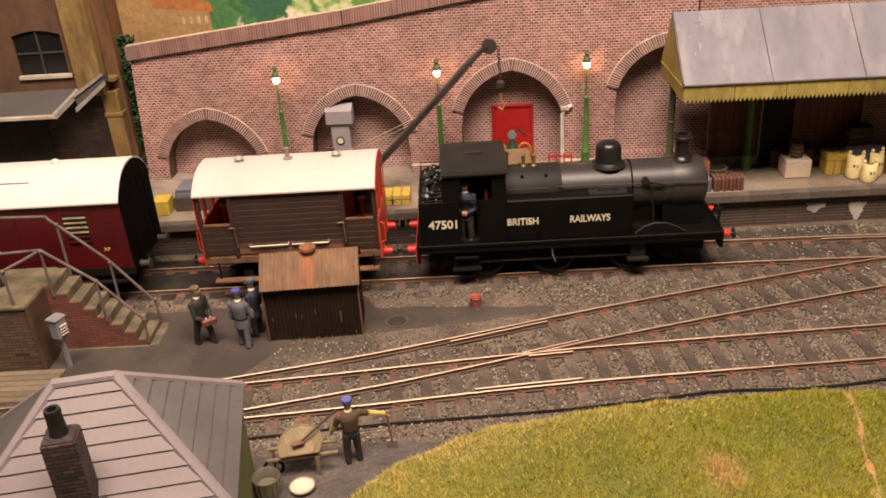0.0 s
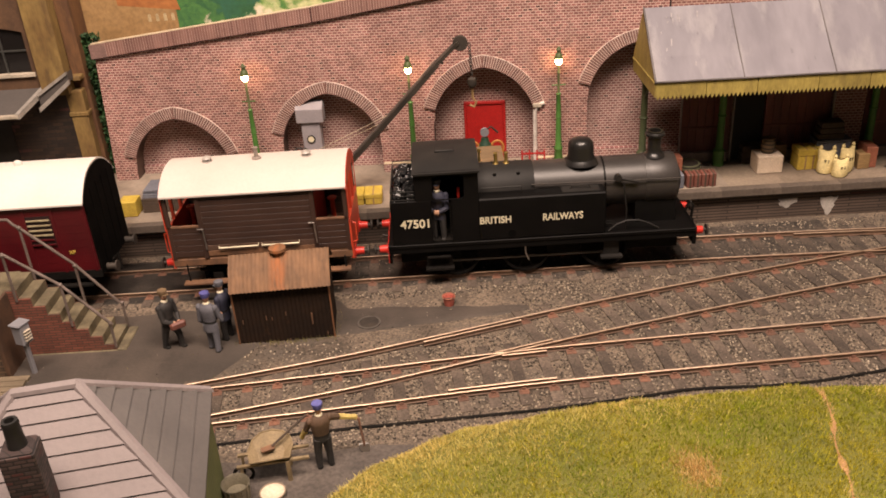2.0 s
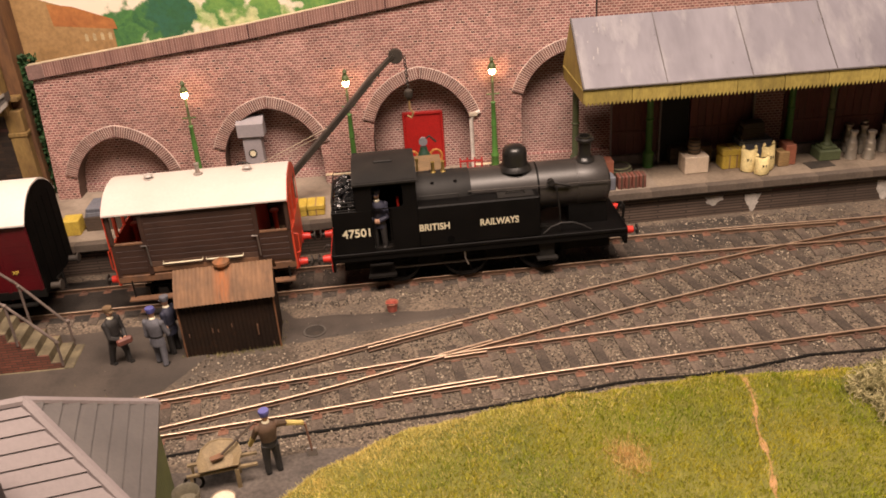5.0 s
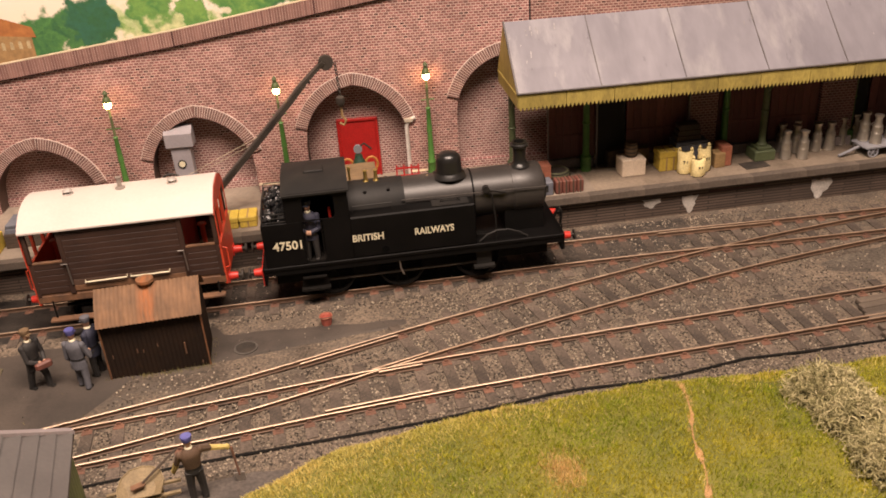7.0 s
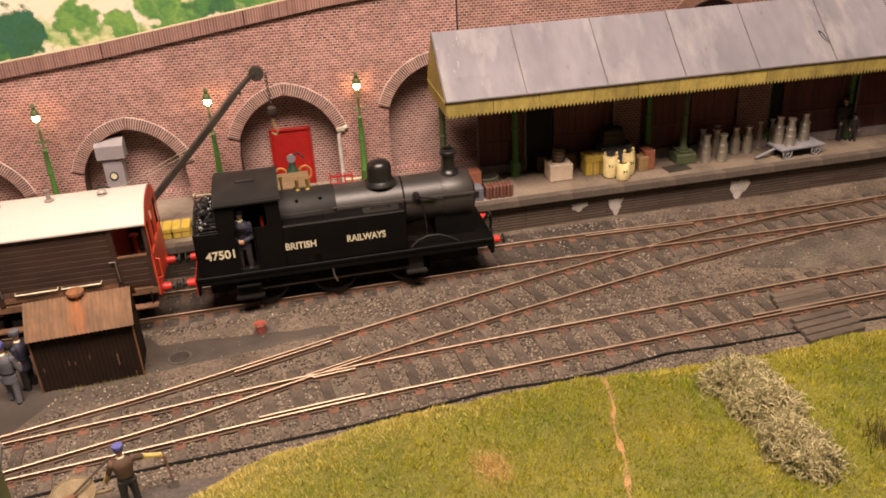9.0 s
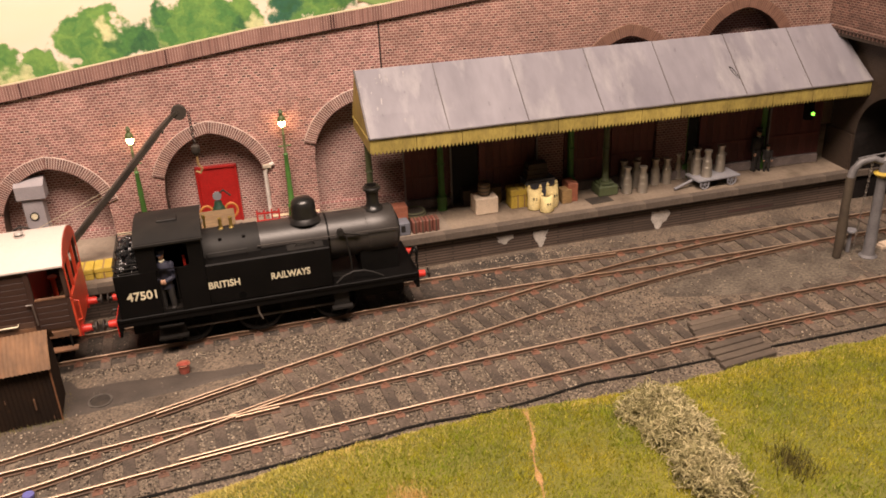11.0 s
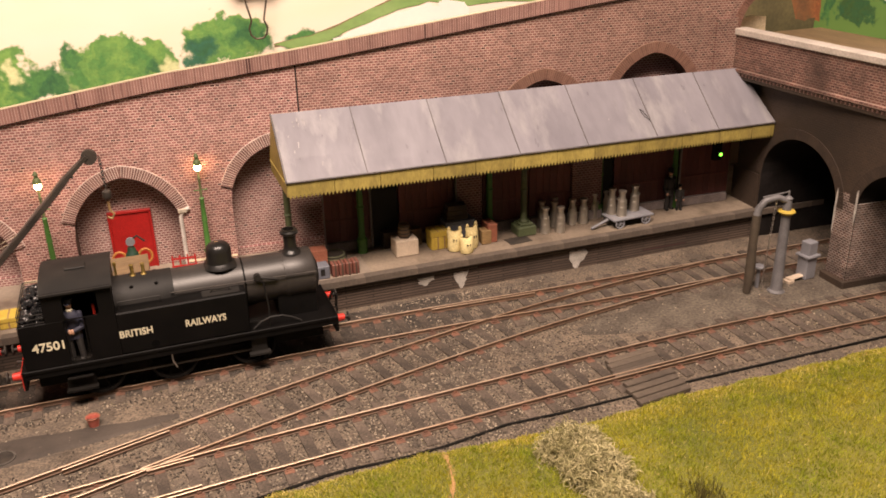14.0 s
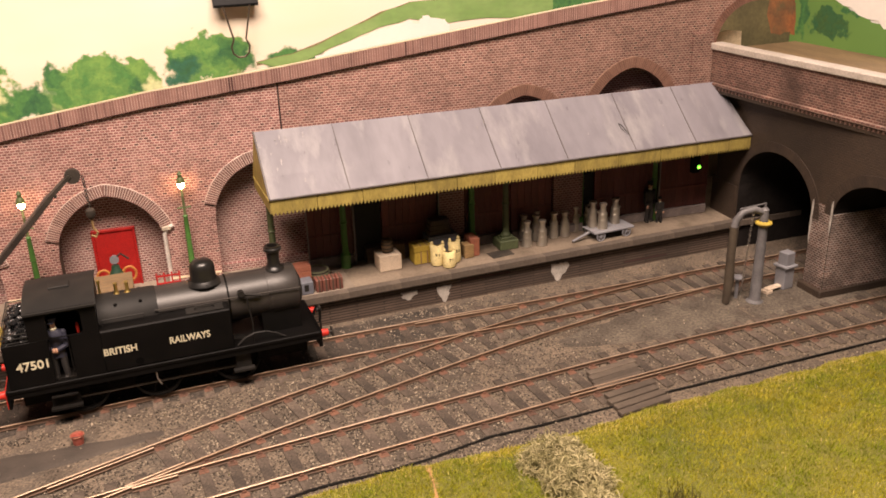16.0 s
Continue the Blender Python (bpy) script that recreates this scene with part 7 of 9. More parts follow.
dial = part("dial", Geo().cyl((-0.05, -0.3, 1.75), (-0.05, -0.34, 1.75), 0.19, n=20), BLACK_MATT, wm, "round dial with white face")
part("dial_face", Geo().cyl((-0.05, -0.335, 1.75), (-0.05, -0.35, 1.75), 0.14, n=20), CREAM, dial)

# yard crane
JIB_IRON = paint("jib_iron", (0.062, 0.053, 0.044), (0.036, 0.031, 0.027), 0.4, big=0.7, fine=0.05, bump=0.001)
cr = thing("yard_crane", "black hand crane with a long riveted jib", "crane", -7.05, 4.35, PZ)
part("base_plate", Geo().box(-0.98, 0.92, -1.05, 0.95, 0, 0.12, 0.03), DARKIRON, cr, "dark square base plate", smooth=False)
part("pedestal", Geo().lathe([(0.55, 0.12), (0.55, 0.3), (0.36, 0.38), (0.3, 0.9), (0.36, 0.95), (0.3, 1.05)], 18), DARKIRON, cr)
for y in (-0.3, 0.3):
    part("side_cheek", Geo().prism([(-0.6, 0.5), (0.55, 0.35), (0.7, 0.8), (0.0, 2.0), (-0.5, 1.9)], "y", y - 0.04, y + 0.04), DARKIRON, cr, smooth=False)


def gear(parent, x, y, z, r, label):
    g = Geo()
    for i in range(8):
        a = 6.2832 * i / 8
        g.cyl((x, y, z), (x + r * math.cos(a), y, z + r * math.sin(a)), 0.03, n=5)
    ringp = [(x + r * math.cos(6.2832 * i / 24), y, z + r * math.sin(6.2832 * i / 24)) for i in range(25)]
    g.tube(ringp, 0.05, 5)
    g.cyl((x, y - 0.06, z), (x, y + 0.06, z), 0.09, n=10)
    return part("gear_wheel", g, DARKIRON, parent, label)


gear(cr, -0.35, -0.42, 1.45, 0.52, "large spoked gear wheel")
gear(cr, 0.35, -0.45, 0.85, 0.42, "spoked gear wheel")
gear(cr, -0.75, 0.38, 1.7, 0.45, "spoked hand wheel")
part("drum", Geo().cyl((0.0, -0.28, 1.35), (0.0, 0.28, 1.35), 0.24, n=14), BLACK_MATT, cr)
part("counter_arm", Geo().tube([(-0.1, 0, 1.9), (0.25, -0.1, 2.15), (0.45, -0.1, 1.7)], 0.07), BLACK_MATT, cr)
JB = Vector((0.25, 0.0, 0.4))
JT = Vector((6.35, 0.15, 6.3))
for y in (-0.11, 0.11):
    beam = part("jib_beam", Geo().tube([JB + Vector((0, y, 0)), JB.lerp(JT, 0.55) + Vector((-0.05, y, 0.05)), JB.lerp(JT, 0.86) + Vector((-0.09, y, 0.12)), JT + Vector((-0.05, y, 0.1))], [0.15, 0.14, 0.12, 0.10], 4), JIB_IRON, cr, "long dark jib beam", smooth=False)
    for w in (-1, 1):
        off = Vector((-0.09 * w, y - 0.03, 0.09 * w))
        part("flange", Geo().tube([JB + off, JB.lerp(JT, 0.55) + Vector((-0.05, 0, 0.05)) + off, JB.lerp(JT, 0.86) + Vector((-0.09, 0, 0.12)) + off], 0.018, 5), IRON, beam, "paler flange edge")
for k in range(9):
    c = JB.lerp(JT, 0.08 + 0.1 * k)
    part("jib_tie", Geo().cyl(c + Vector((0, -0.15, 0)), c + Vector((0, 0.15, 0)), 0.05, n=6), DARKIRON, cr)
part("jib_head", Geo().cyl(JT + Vector((0.05, -0.13, 0.05)), JT + Vector((0.05, 0.13, 0.05)), 0.31, n=18), DARKIRON, cr, "round jib head sheave")
part("tie_rope", Geo().tube([(-0.3, 0, 2.0), JB.lerp(JT, 0.52) + Vector((0, 0, 0.12))], 0.014).tube([(-0.1, 0.1, 1.9), JB.lerp(JT, 0.46) + Vector((0, 0.1, 0.1))], 0.014), ROPE, cr)


def chain_geo(p, q, n, r=0.05):
    g = Geo()
    p, q = Vector(p), Vector(q)
    for i in range(n):
        c = p.lerp(q, (i + 0.5) / n)
        l = (q - p).length / n * 0.72
        d = (q - p).normalized()
        u = (d.orthogonal() if i % 2 else d.cross(d.orthogonal())).normalized()
        pts = [c + d * l * math.cos(a) + u * r * math.sin(a) for a in [6.2832 * k / 8 for k in range(9)]]
        g.tube(pts, r * 0.38, 4)
    return g


hk = JT + Vector((0.42, 0, 0))
part("chain", chain_geo(hk, hk + Vector((0.05, 0, -1.4)), 9, 0.06), DARKIRON, cr, "hanging chain")
part("hook_block", Geo().lathe([(0.05, 0.2), (0.18, 0.12), (0.2, -0.1), (0.12, -0.25), (0.05, -0.3)], 12, hk + Vector((0.05, 0, -1.6))), DARKIRON, cr, "dark hook block")
part("hook", Geo().tube([hk + Vector((0.05, 0, -1.9)), hk + Vector((0.05, 0, -2.3)), hk + Vector((0.2, 0, -2.5)), hk + Vector((0.1, 0, -2.7)), hk + Vector((-0.08, 0, -2.6))], 0.055), TAN, cr, "tan hook")

# yellow parcels tied with cord
for x in (-5.5, -4.72):
    box_thing("yellow_parcel", "small yellow parcel tied with cord", "parcel", x - 0.36, x + 0.36, 3.05, 3.95, 0.5, YELLOW, bands=1, band_mat=TAN, lid=0.22, group="pair of yellow parcels")
# large crate with chain sling
bc = box_thing("large_crate", "big brown planked crate with a chain sling", "crate", -2.6, 0.95, 3.2, 5.1, 1.55, WOODBROWN, planks=8)
for u in (-0.45, 0.2):
    part("sling_chain", chain_geo((u + 0.15, -0.2, 1.66), (u, -0.99, 1.5), 8, 0.045), STEEL, bc, "pale steel chain")
    part("sling_chain", chain_geo((u, -1.01, 1.5), (u + 0.12, -1.0, 0.05), 13, 0.045), STEEL, bc, "pale steel chain")
part("sling_heap", Geo().tube([(-0.2 + 0.3 * math.cos(k * 1.3), 0.1 + 0.22 * math.sin(k * 1.7), 1.63 + 0.03 * (k % 3)) for k in range(18)], 0.05, 5), STEEL, bc, "heaped pale chain")

# red door, drainpipe and tools in the third arch
dr = thing("door_1", "closed red door set in the arch", "door", 0.42, wall_y(0.42) + DEPTH - 0.02, PZ, WALL_DEG, kind="structure")
part("door_leaf", Geo().box(-0.85, 0.85, -0.1, 0, 0, 2.72, 0.02), RED, dr, "red painted door leaf", smooth=False)
for x in (-0.95, 0.85):
    part("door_jamb", Geo().box(x, x + 0.1, -0.16, 0.02, 0, 2.85, 0.01), RED, dr, smooth=False)
part("door_head", Geo().box(-0.95, 0.95, -0.16, 0.02, 2.74, 2.86, 0.01), RED, dr, smooth=False)
dp = thing("drainpipe", "white-streaked drainpipe beside the arch", "pipe", 2.62, wall_y(2.62) - 0.02, PZ, WALL_DEG)
part("pipe", Geo().tube([(0, 0, 0), (0.0, 0, 2.6), (0.14, -0.03, 2.88), (0.42, -0.05, 2.98)], 0.095, 8), paint("chalky_pipe", (0.72, 0.68, 0.63), (0.5, 0.46, 0.42), 0.6, big=0.6, fine=0.06), dp, "chalky white pipe")
part("hopper", Geo().box(-0.1, 0.3, -0.15, 0.1, 2.78, 2.98, 0.03), SILL, dp)
sp = thing("crowbar", "dark iron bar leaning by the arch", "tool", -1.9, wall_y(-1.9) + 0.35, PZ)
part("bar", Geo().tube([(0.1, -0.2, 0), (-0.12, 0, 2.2)], 0.045), DARKIRON, sp)
ap = thing("fire_pump", "small green and orange hand pump on the platform", "pump", 0.3, 6.1, PZ)
part("tank", Geo().lathe([(0.34, 0), (0.36, 0.2), (0.34, 1.2), (0.2, 1.4), (0.16, 1.6)], 14), paint("bottle_green", (0.02, 0.06, 0.035), rough=0.5), ap, "dark green body")
part("gauge", Geo().cyl((0, -0.05, 1.85), (0, 0.08, 1.85), 0.2, n=14), GREYPAINT, ap)
for s in (-1, 1):
    part("hose_reel", Geo().tube([(s * 0.55 + 0.28 * math.cos(6.2832 * i / 16), -0.05, 1.1 + 0.34 * math.sin(6.2832 * i / 16)) for i in range(17)], 0.06, 6), paint("orange_hose", (0.55, 0.22, 0.05), rough=0.6), ap, "coiled orange hose")
part("lever", Geo().tube([(0, 0, 1.9), (0.3, 0, 2.1), (0.6, 0, 1.8)], 0.05), DARKIRON, ap)
# red sack barrow
sb = thing("sack_barrow", "red painted sack barrow standing by the wall", "barrow", 2.45, 5.75, PZ, -4)
for x in (-0.5, -0.17, 0.17, 0.5):
    part("rail", Geo().box(x - 0.035, x + 0.035, -0.03, 0.03, 0.05, 0.95, 0.01, m=Matrix.Rotation(radians(-8), 4, "X")), RED, sb, smooth=False)
for z in (0.15, 0.45, 0.8):
    part("slat", Geo().box(-0.55, 0.55, -0.06, -0.02, z - 0.045, z + 0.045, 0.01, m=Matrix.Rotation(radians(-8), 4, "X")), RED, sb, smooth=False)
for x in (-0.35, 0.35):
    part("wheel", Geo().tube([(x + 0.17 * math.cos(6.2832 * i / 12), -0.14, 0.2 + 0.17 * math.sin(6.2832 * i / 12)) for i in range(13)], 0.04, 5), RED, sb)
# row of luggage
box_thing("long_box", "long tan box lying towards the wall", "box", 4.2, 4.75, 4.1, 5.5, 0.6, TAN, rz=4)
box_thing("dark_crate", "dark weathered crate behind the luggage", "crate", 4.95, 6.1, 4.0, 4.7, 0.8, DARKWOOD, planks=4)
tc = box_thing("tea_chest", "square tan tea chest with a dark mark", "chest", 5.15, 6.1, 3.05, 3.75, 0.82, TAN, lid=0.08)
part("mark", Geo().tube([(-0.2, -0.365, 0.5), (-0.05, -0.37, 0.42), (0.1, -0.37, 0.46), (0.2, -0.365, 0.52)], 0.03), DARKWOOD, tc, "dark painted mark")
box_thing("dark_travel_chest", "dark brown planked trunk", "trunk", 6.2, 7.4, 2.95, 3.95, 0.85, DARKWOOD, planks=5)
box_thing("red_hamper", "red-brown hamper stacked on boxes", "hamper", 7.45, 8.6, 3.5, 4.2, 1.05, BRICKBOX, planks=5)
bb = box_thing("blue_box", "blue-grey box with dark painted marks", "box", 7.45, 8.5, 2.72, 3.4, 0.62, SLATEBLUE)
part("mark", Geo().box(-0.3, -0.12, -0.345, -0.338, 0.15, 0.45).box(0.1, 0.3, -0.345, -0.338, 0.18, 0.5), BLACK_MATT, bb, "dark painted marks", smooth=False)
wb = barrel(9.05, 4.25, 0.6, 0.55, GREENBOX, "low olive tub on the platform", name="tub")
for k in range(4):
    x = 8.62 + 0.32 * k
    box_thing("strapped_case", "small red-brown case with dark straps", "case", x, x + 0.29, 2.75, 3.3, 0.6, CASE_RED, bands=1, band_mat=DARKWOOD, group="row of strapped cases")
# under the canopy
box_thing("white_box", "pale square box under a small barrel", "box", 11.95, 13.05, 3.75, 4.7, 0.8, PINKWHITE)
barrel(12.5, 4.25, 0.3, 0.68, BARREL, "small brown barrel on a pale box", PZ + 0.8)
box_thing("shadowed_crate", "dark crate in the doorway shadow", "crate", 11.7, 12.6, 5.0, 5.6, 0.8, DARKWOOD, planks=3)
box_thing("shadowed_crate", "dark crate stacked by the doorway", "crate", 13.0, 13.6, 4.9, 5.5, 0.8, BARREL, planks=3)
box_thing("yellow_travel_chest", "mustard yellow trunk with domed lid", "trunk", 13.75, 14.75, 3.9, 4.7, 0.95, YELLOW, lid=0.3, bands=2, band_mat=TAN)
box_thing("grey_travel_chest", "grey flat trunk with cases on it", "trunk", 14.6, 16.1, 4.2, 5.0, 1.2, SLATEBLUE, lid=0.12)
for k in range(3):
    box_thing("brown_case", "dark brown suitcase on a trunk", "case", 14.68 + 0.05 * k, 15.82 - 0.04 * k, 4.3, 4.9, 0.25, DARKWOOD, z=PZ + 1.2 + 0.255 * k, rz=1 - k, group="stacked suitcases")
SACK = paint("cream_sack", (0.74, 0.62, 0.30), (0.64, 0.52, 0.24), 0.8, big=0.4, fine=0.06, bump=0.01)


def sack(x, y, s, rz, squat=1.0):
    """A standing sack: flattened bag, tied neck between two pointed ears, dark stencilled bars."""
    t = thing("sack", "full cream sack with tied pointed ears", "sack", x, y, PZ, rz, "grain sacks")
    rows = []
    for k, (f, rx, ry) in enumerate(((0.0, 0.24, 0.18), (0.05, 0.34, 0.27), (0.25, 0.37, 0.30), (0.5, 0.35, 0.28), (0.75, 0.34, 0.22), (0.92, 0.36, 0.13), (1.0, 0.34, 0.06))):
        row = []
        for i in range(21):
            a = 6.2832 * i / 20
            q = 1 + 0.05 * math.sin(3 * a + k) + 0.04 * math.sin(7 * a + 2 * k + x)
            sag = 0.10 * (1 - abs(math.cos(a))) if k > 4 else 0
            row.append((rx * s * q * math.cos(a), ry * s * q * math.sin(a), (f * 1.12 - sag) * s * squat))
        rows.append(row)
    part("bag", Geo().strip(rows), SACK, t)
    for u in (-1, 1):
        part("ear", Geo().lathe([(0.11 * s, 0), (0.06 * s, 0.08 * s), (0.085 * s, 0.16 * s), (0.02 * s, 0.26 * s)], 8, (u * 0.27 * s, 0, 1.02 * s * squat)), SACK, t)
    part("print", Geo().box(-0.13 * s, -0.03 * s, -0.30 * s, -0.27 * s, 0.66 * s * squat, 0.69 * s * squat).box(-0.09 * s, -0.065 * s, -0.30 * s, -0.27 * s, 0.56 * s * squat, 0.66 * s * squat).box(0.05 * s, 0.075 * s, -0.30 * s, -0.27 * s, 0.56 * s * squat, 0.69 * s * squat), BLACK_MATT, t, "dark printed bars", smooth=False)


sack(14.78, 3.5, 0.98, -14)
sack(15.66, 3.52, 0.98, 20, 1.06)
sack(15.22, 3.05, 0.95, 4, 0.78)
box_thing("tan_box", "tan cardboard box beside sacks", "box", 16.25, 16.75, 3.6, 4.2, 0.7, TAN)
box_thing("brown_box", "reddish brown box beside sacks", "box", 16.6, 17.1, 3.7, 4.6, 0.95, BRICKBOX)
solo("cover_plate", Geo().box(-0.6, 0.6, -0.38, 0.38, 0, 0.03, 0.01), DARKIRON, "dark iron cover plate in the platform", "cover", 18.1, 3.45, PZ, 4)


def milk_can(x, y, z=PZ, s=1.0):
    s *= 0.96
    t = thing("milk_can", "dull zinc milk churn with lid", "milk can", x, y, z, rng.uniform(0, 360), "milk cans")
    part("body", Geo().lathe([(0.27 * s, 0), (0.285 * s, 0.05 * s), (0.26 * s, 0.1 * s), (0.235 * s, 0.78 * s), (0.215 * s, 0.88 * s), (0.16 * s, 1.02 * s), (0.155 * s, 1.24 * s)], 16), CAN, t)
    part("band", Geo().lathe([(0.245 * s, 0.48 * s), (0.262 * s, 0.52 * s), (0.243 * s, 0.56 * s)], 16), CAN, t)
    part("band", Geo().lathe([(0.225 * s, 0.82 * s), (0.24 * s, 0.85 * s), (0.225 * s, 0.88 * s)], 16), CAN, t)
    part("lid", Geo().lathe([(0.14 * s, 1.22 * s), (0.205 * s, 1.32 * s), (0.205 * s, 1.4 * s), (0.08 * s, 1.42 * s)], 16), CAN, t, "mushroom lid")
    part("lug", Geo().tube([(0.2 * s, 0, 0.8 * s), (0.3 * s, 0, 0.9 * s), (0.18 * s, 0, 1.0 * s)], 0.022, 5), CAN, t)


for x, y in ((19.75, 3.85), (20.5, 3.65), (20.0, 4.75), (20.55, 4.45), (20.85, 5.0), (21.55, 4.4), (22.15, 4.3), (23.0, 4.75), (23.75, 4.95)):
    milk_can(x, y)
tr = thing("platform_trolley", "grey flat platform trolley carrying milk churns", "trolley", 24.2, 3.4, PZ, 3)
part("bed", Geo().box(-1.2, 1.2, -0.6, 0.6, 0.42, 0.52, 0.02), GREYPAINT, tr, "grey plank bed", smooth=False)
for x in (-0.8, 0.75):
    for y in (-0.55, 0.55):
        g = Geo().tube([(x + 0.24 * math.cos(6.2832 * i / 16), y, 0.27 + 0.24 * math.sin(6.2832 * i / 16)) for i in range(17)], 0.035, 5)
        for i in range(6):
            g.cyl((x, y, 0.27), (x + 0.24 * math.cos(1.047 * i), y, 0.27 + 0.24 * math.sin(1.047 * i)), 0.022, n=4)
        part("wheel", g, GREYPAINT, tr, "spoked grey wheel")
part("drawbar", Geo().tube([(-1.1, 0, 0.4), (-2.2, -0.1, 0.1)], 0.07), GREYPAINT, tr)
for x, y in ((23.45, 3.75), (23.75, 3.25), (24.75, 3.7)):
    milk_can(x, y, PZ + 0.52)


# ---- station lamps ----
LIT = glow("lit_globe", (1.0, 0.50, 0.19), 36.0)
LAMPCAP = paint("cap_green", (0.075, 0.105, 0.03), (0.05, 0.075, 0.022), 0.5, big=0.4, fine=0.05)
BOLLARD = paint("faded_green", (0.17, 0.20, 0.085), (0.12, 0.15, 0.06), 0.55, big=0.5, fine=0.05)
for x, y in ((-10.06, 6.3), (-2.92, 5.95), (3.6, 5.88)):
    t = thing("platform_lamp", "lit warm globe on a fluted green lamp post", "lamp", x, y, PZ, 0, "platform lamps")
    part("post", Geo().lathe([(0.26, 0), (0.26, 0.35), (0.2, 0.4), (0.17, 0.9), (0.2, 0.95), (0.19, 1.0), (0.14, 1.1), (0.11, 2.4), (0.14, 2.44), (0.12, 2.5), (0.095, 3.45), (0.12, 3.5), (0.06, 3.56)], 12), GREEN, t, "fluted green post")
    part("upper_post", Geo().lathe([(0.06, 3.5), (0.055, 4.4), (0.08, 4.45), (0.05, 4.5), (0.045, 4.8)], 10), BOLLARD, t, "faded pale green upper post")
    part("ladder_bar", Geo().cyl((-0.3, 0, 3.9), (0.3, 0, 3.9), 0.03, n=6), GREEN, t)
    part("globe", Geo().ball((0, 0, 4.96), 0.155, (1, 1, 1.15), n=10), LIT, t, "glowing warm white globe")
    part("cap", Geo().lathe([(0.19, 5.08), (0.185, 5.12), (0.13, 5.28), (0.085, 5.32), (0.085, 5.44), (0.12, 5.46), (0.03, 5.6)], 12), LAMPCAP, t, "dull green vented cap")

# plaster patches on the platform wall: wide ragged tops tapering downwards
def ragged_patch(x0, x1, z1, z0, lean, rs):
    """A torn patch between x0 and x1, from z1 down to a narrow foot at z0."""
    w = x1 - x0
    n = 7
    rim = [(x0 + w * i / n, z1 - (z1 - z0) * 0.07 * rs.random()) for i in range(n + 1)]
    right, left = [], []
    for k in range(1, 7):
        f = k / 6
        mid = x0 + w * (0.5 + lean * f)
        half = w * (0.5 * (1 - f) ** 0.8 + 0.07)
        z = z1 - (z1 - z0) * (0.12 + 0.88 * f)
        right.append((mid + half * rs.uniform(0.55, 1.3), z + 0.05 * rs.uniform(-1, 1)))
        left.append((mid - half * rs.uniform(0.55, 1.3), z + 0.05 * rs.uniform(-1, 1)))
    geo = Geo()
    ring = rim + right + left[::-1]
    geo.prism(ring, "y", EDGE_Y + 0.288, EDGE_Y + 0.31)
    return geo


for x0, x1, z1, z0, lean in ((-12.04, -11.35, 0.68, 0.0, 0.2), (-9.55, -9.2, 0.60, -0.06, 0.1), (-8.84, -8.48, 0.16, -0.18, 0.0), (-2.03, -1.72, 0.50, -0.2, -0.15), (-1.72, -1.42, 0.48, 0.05, 0.3), (3.81, 5.25, 0.64, -0.08, -0.08), (12.5, 13.36, 0.68, 0.23, -0.06), (14.33, 15.11, 0.66, -0.18, -0.02), (20.47, 21.4, 0.72, -0.25, -0.08)):
    part("bare_patch", ragged_patch(x0, x1, z1, z0, lean, rng), PLASTER, platform, "ragged bare white plaster patch", smooth=False)


g = Geo()
rs = random.Random(77)
for _ in range(260):
    x, y, q = rs.gauss(3.6, 1.3), rs.gauss(3.5, 0.5), rs.uniform(0.02, 0.09)
    if 2.8 < y < 5.2 and 1.1 < x < 7.5:
        a = rs.uniform(0, 6.28)
        g.add([(x + q * math.cos(a + k * 1.2566) * rs.uniform(0.6, 1.2), y + q * math.sin(a + k * 1.2566) * rs.uniform(0.6, 1.2), PZ + 0.006 + 0.0004 * (_ % 20)) for k in range(5)], [(0, 1, 2, 3, 4)])
solo("flaked_plaster", g, PLASTER, "scattered white plaster flakes on the platform", "debris", kind="stuff", smooth=False)


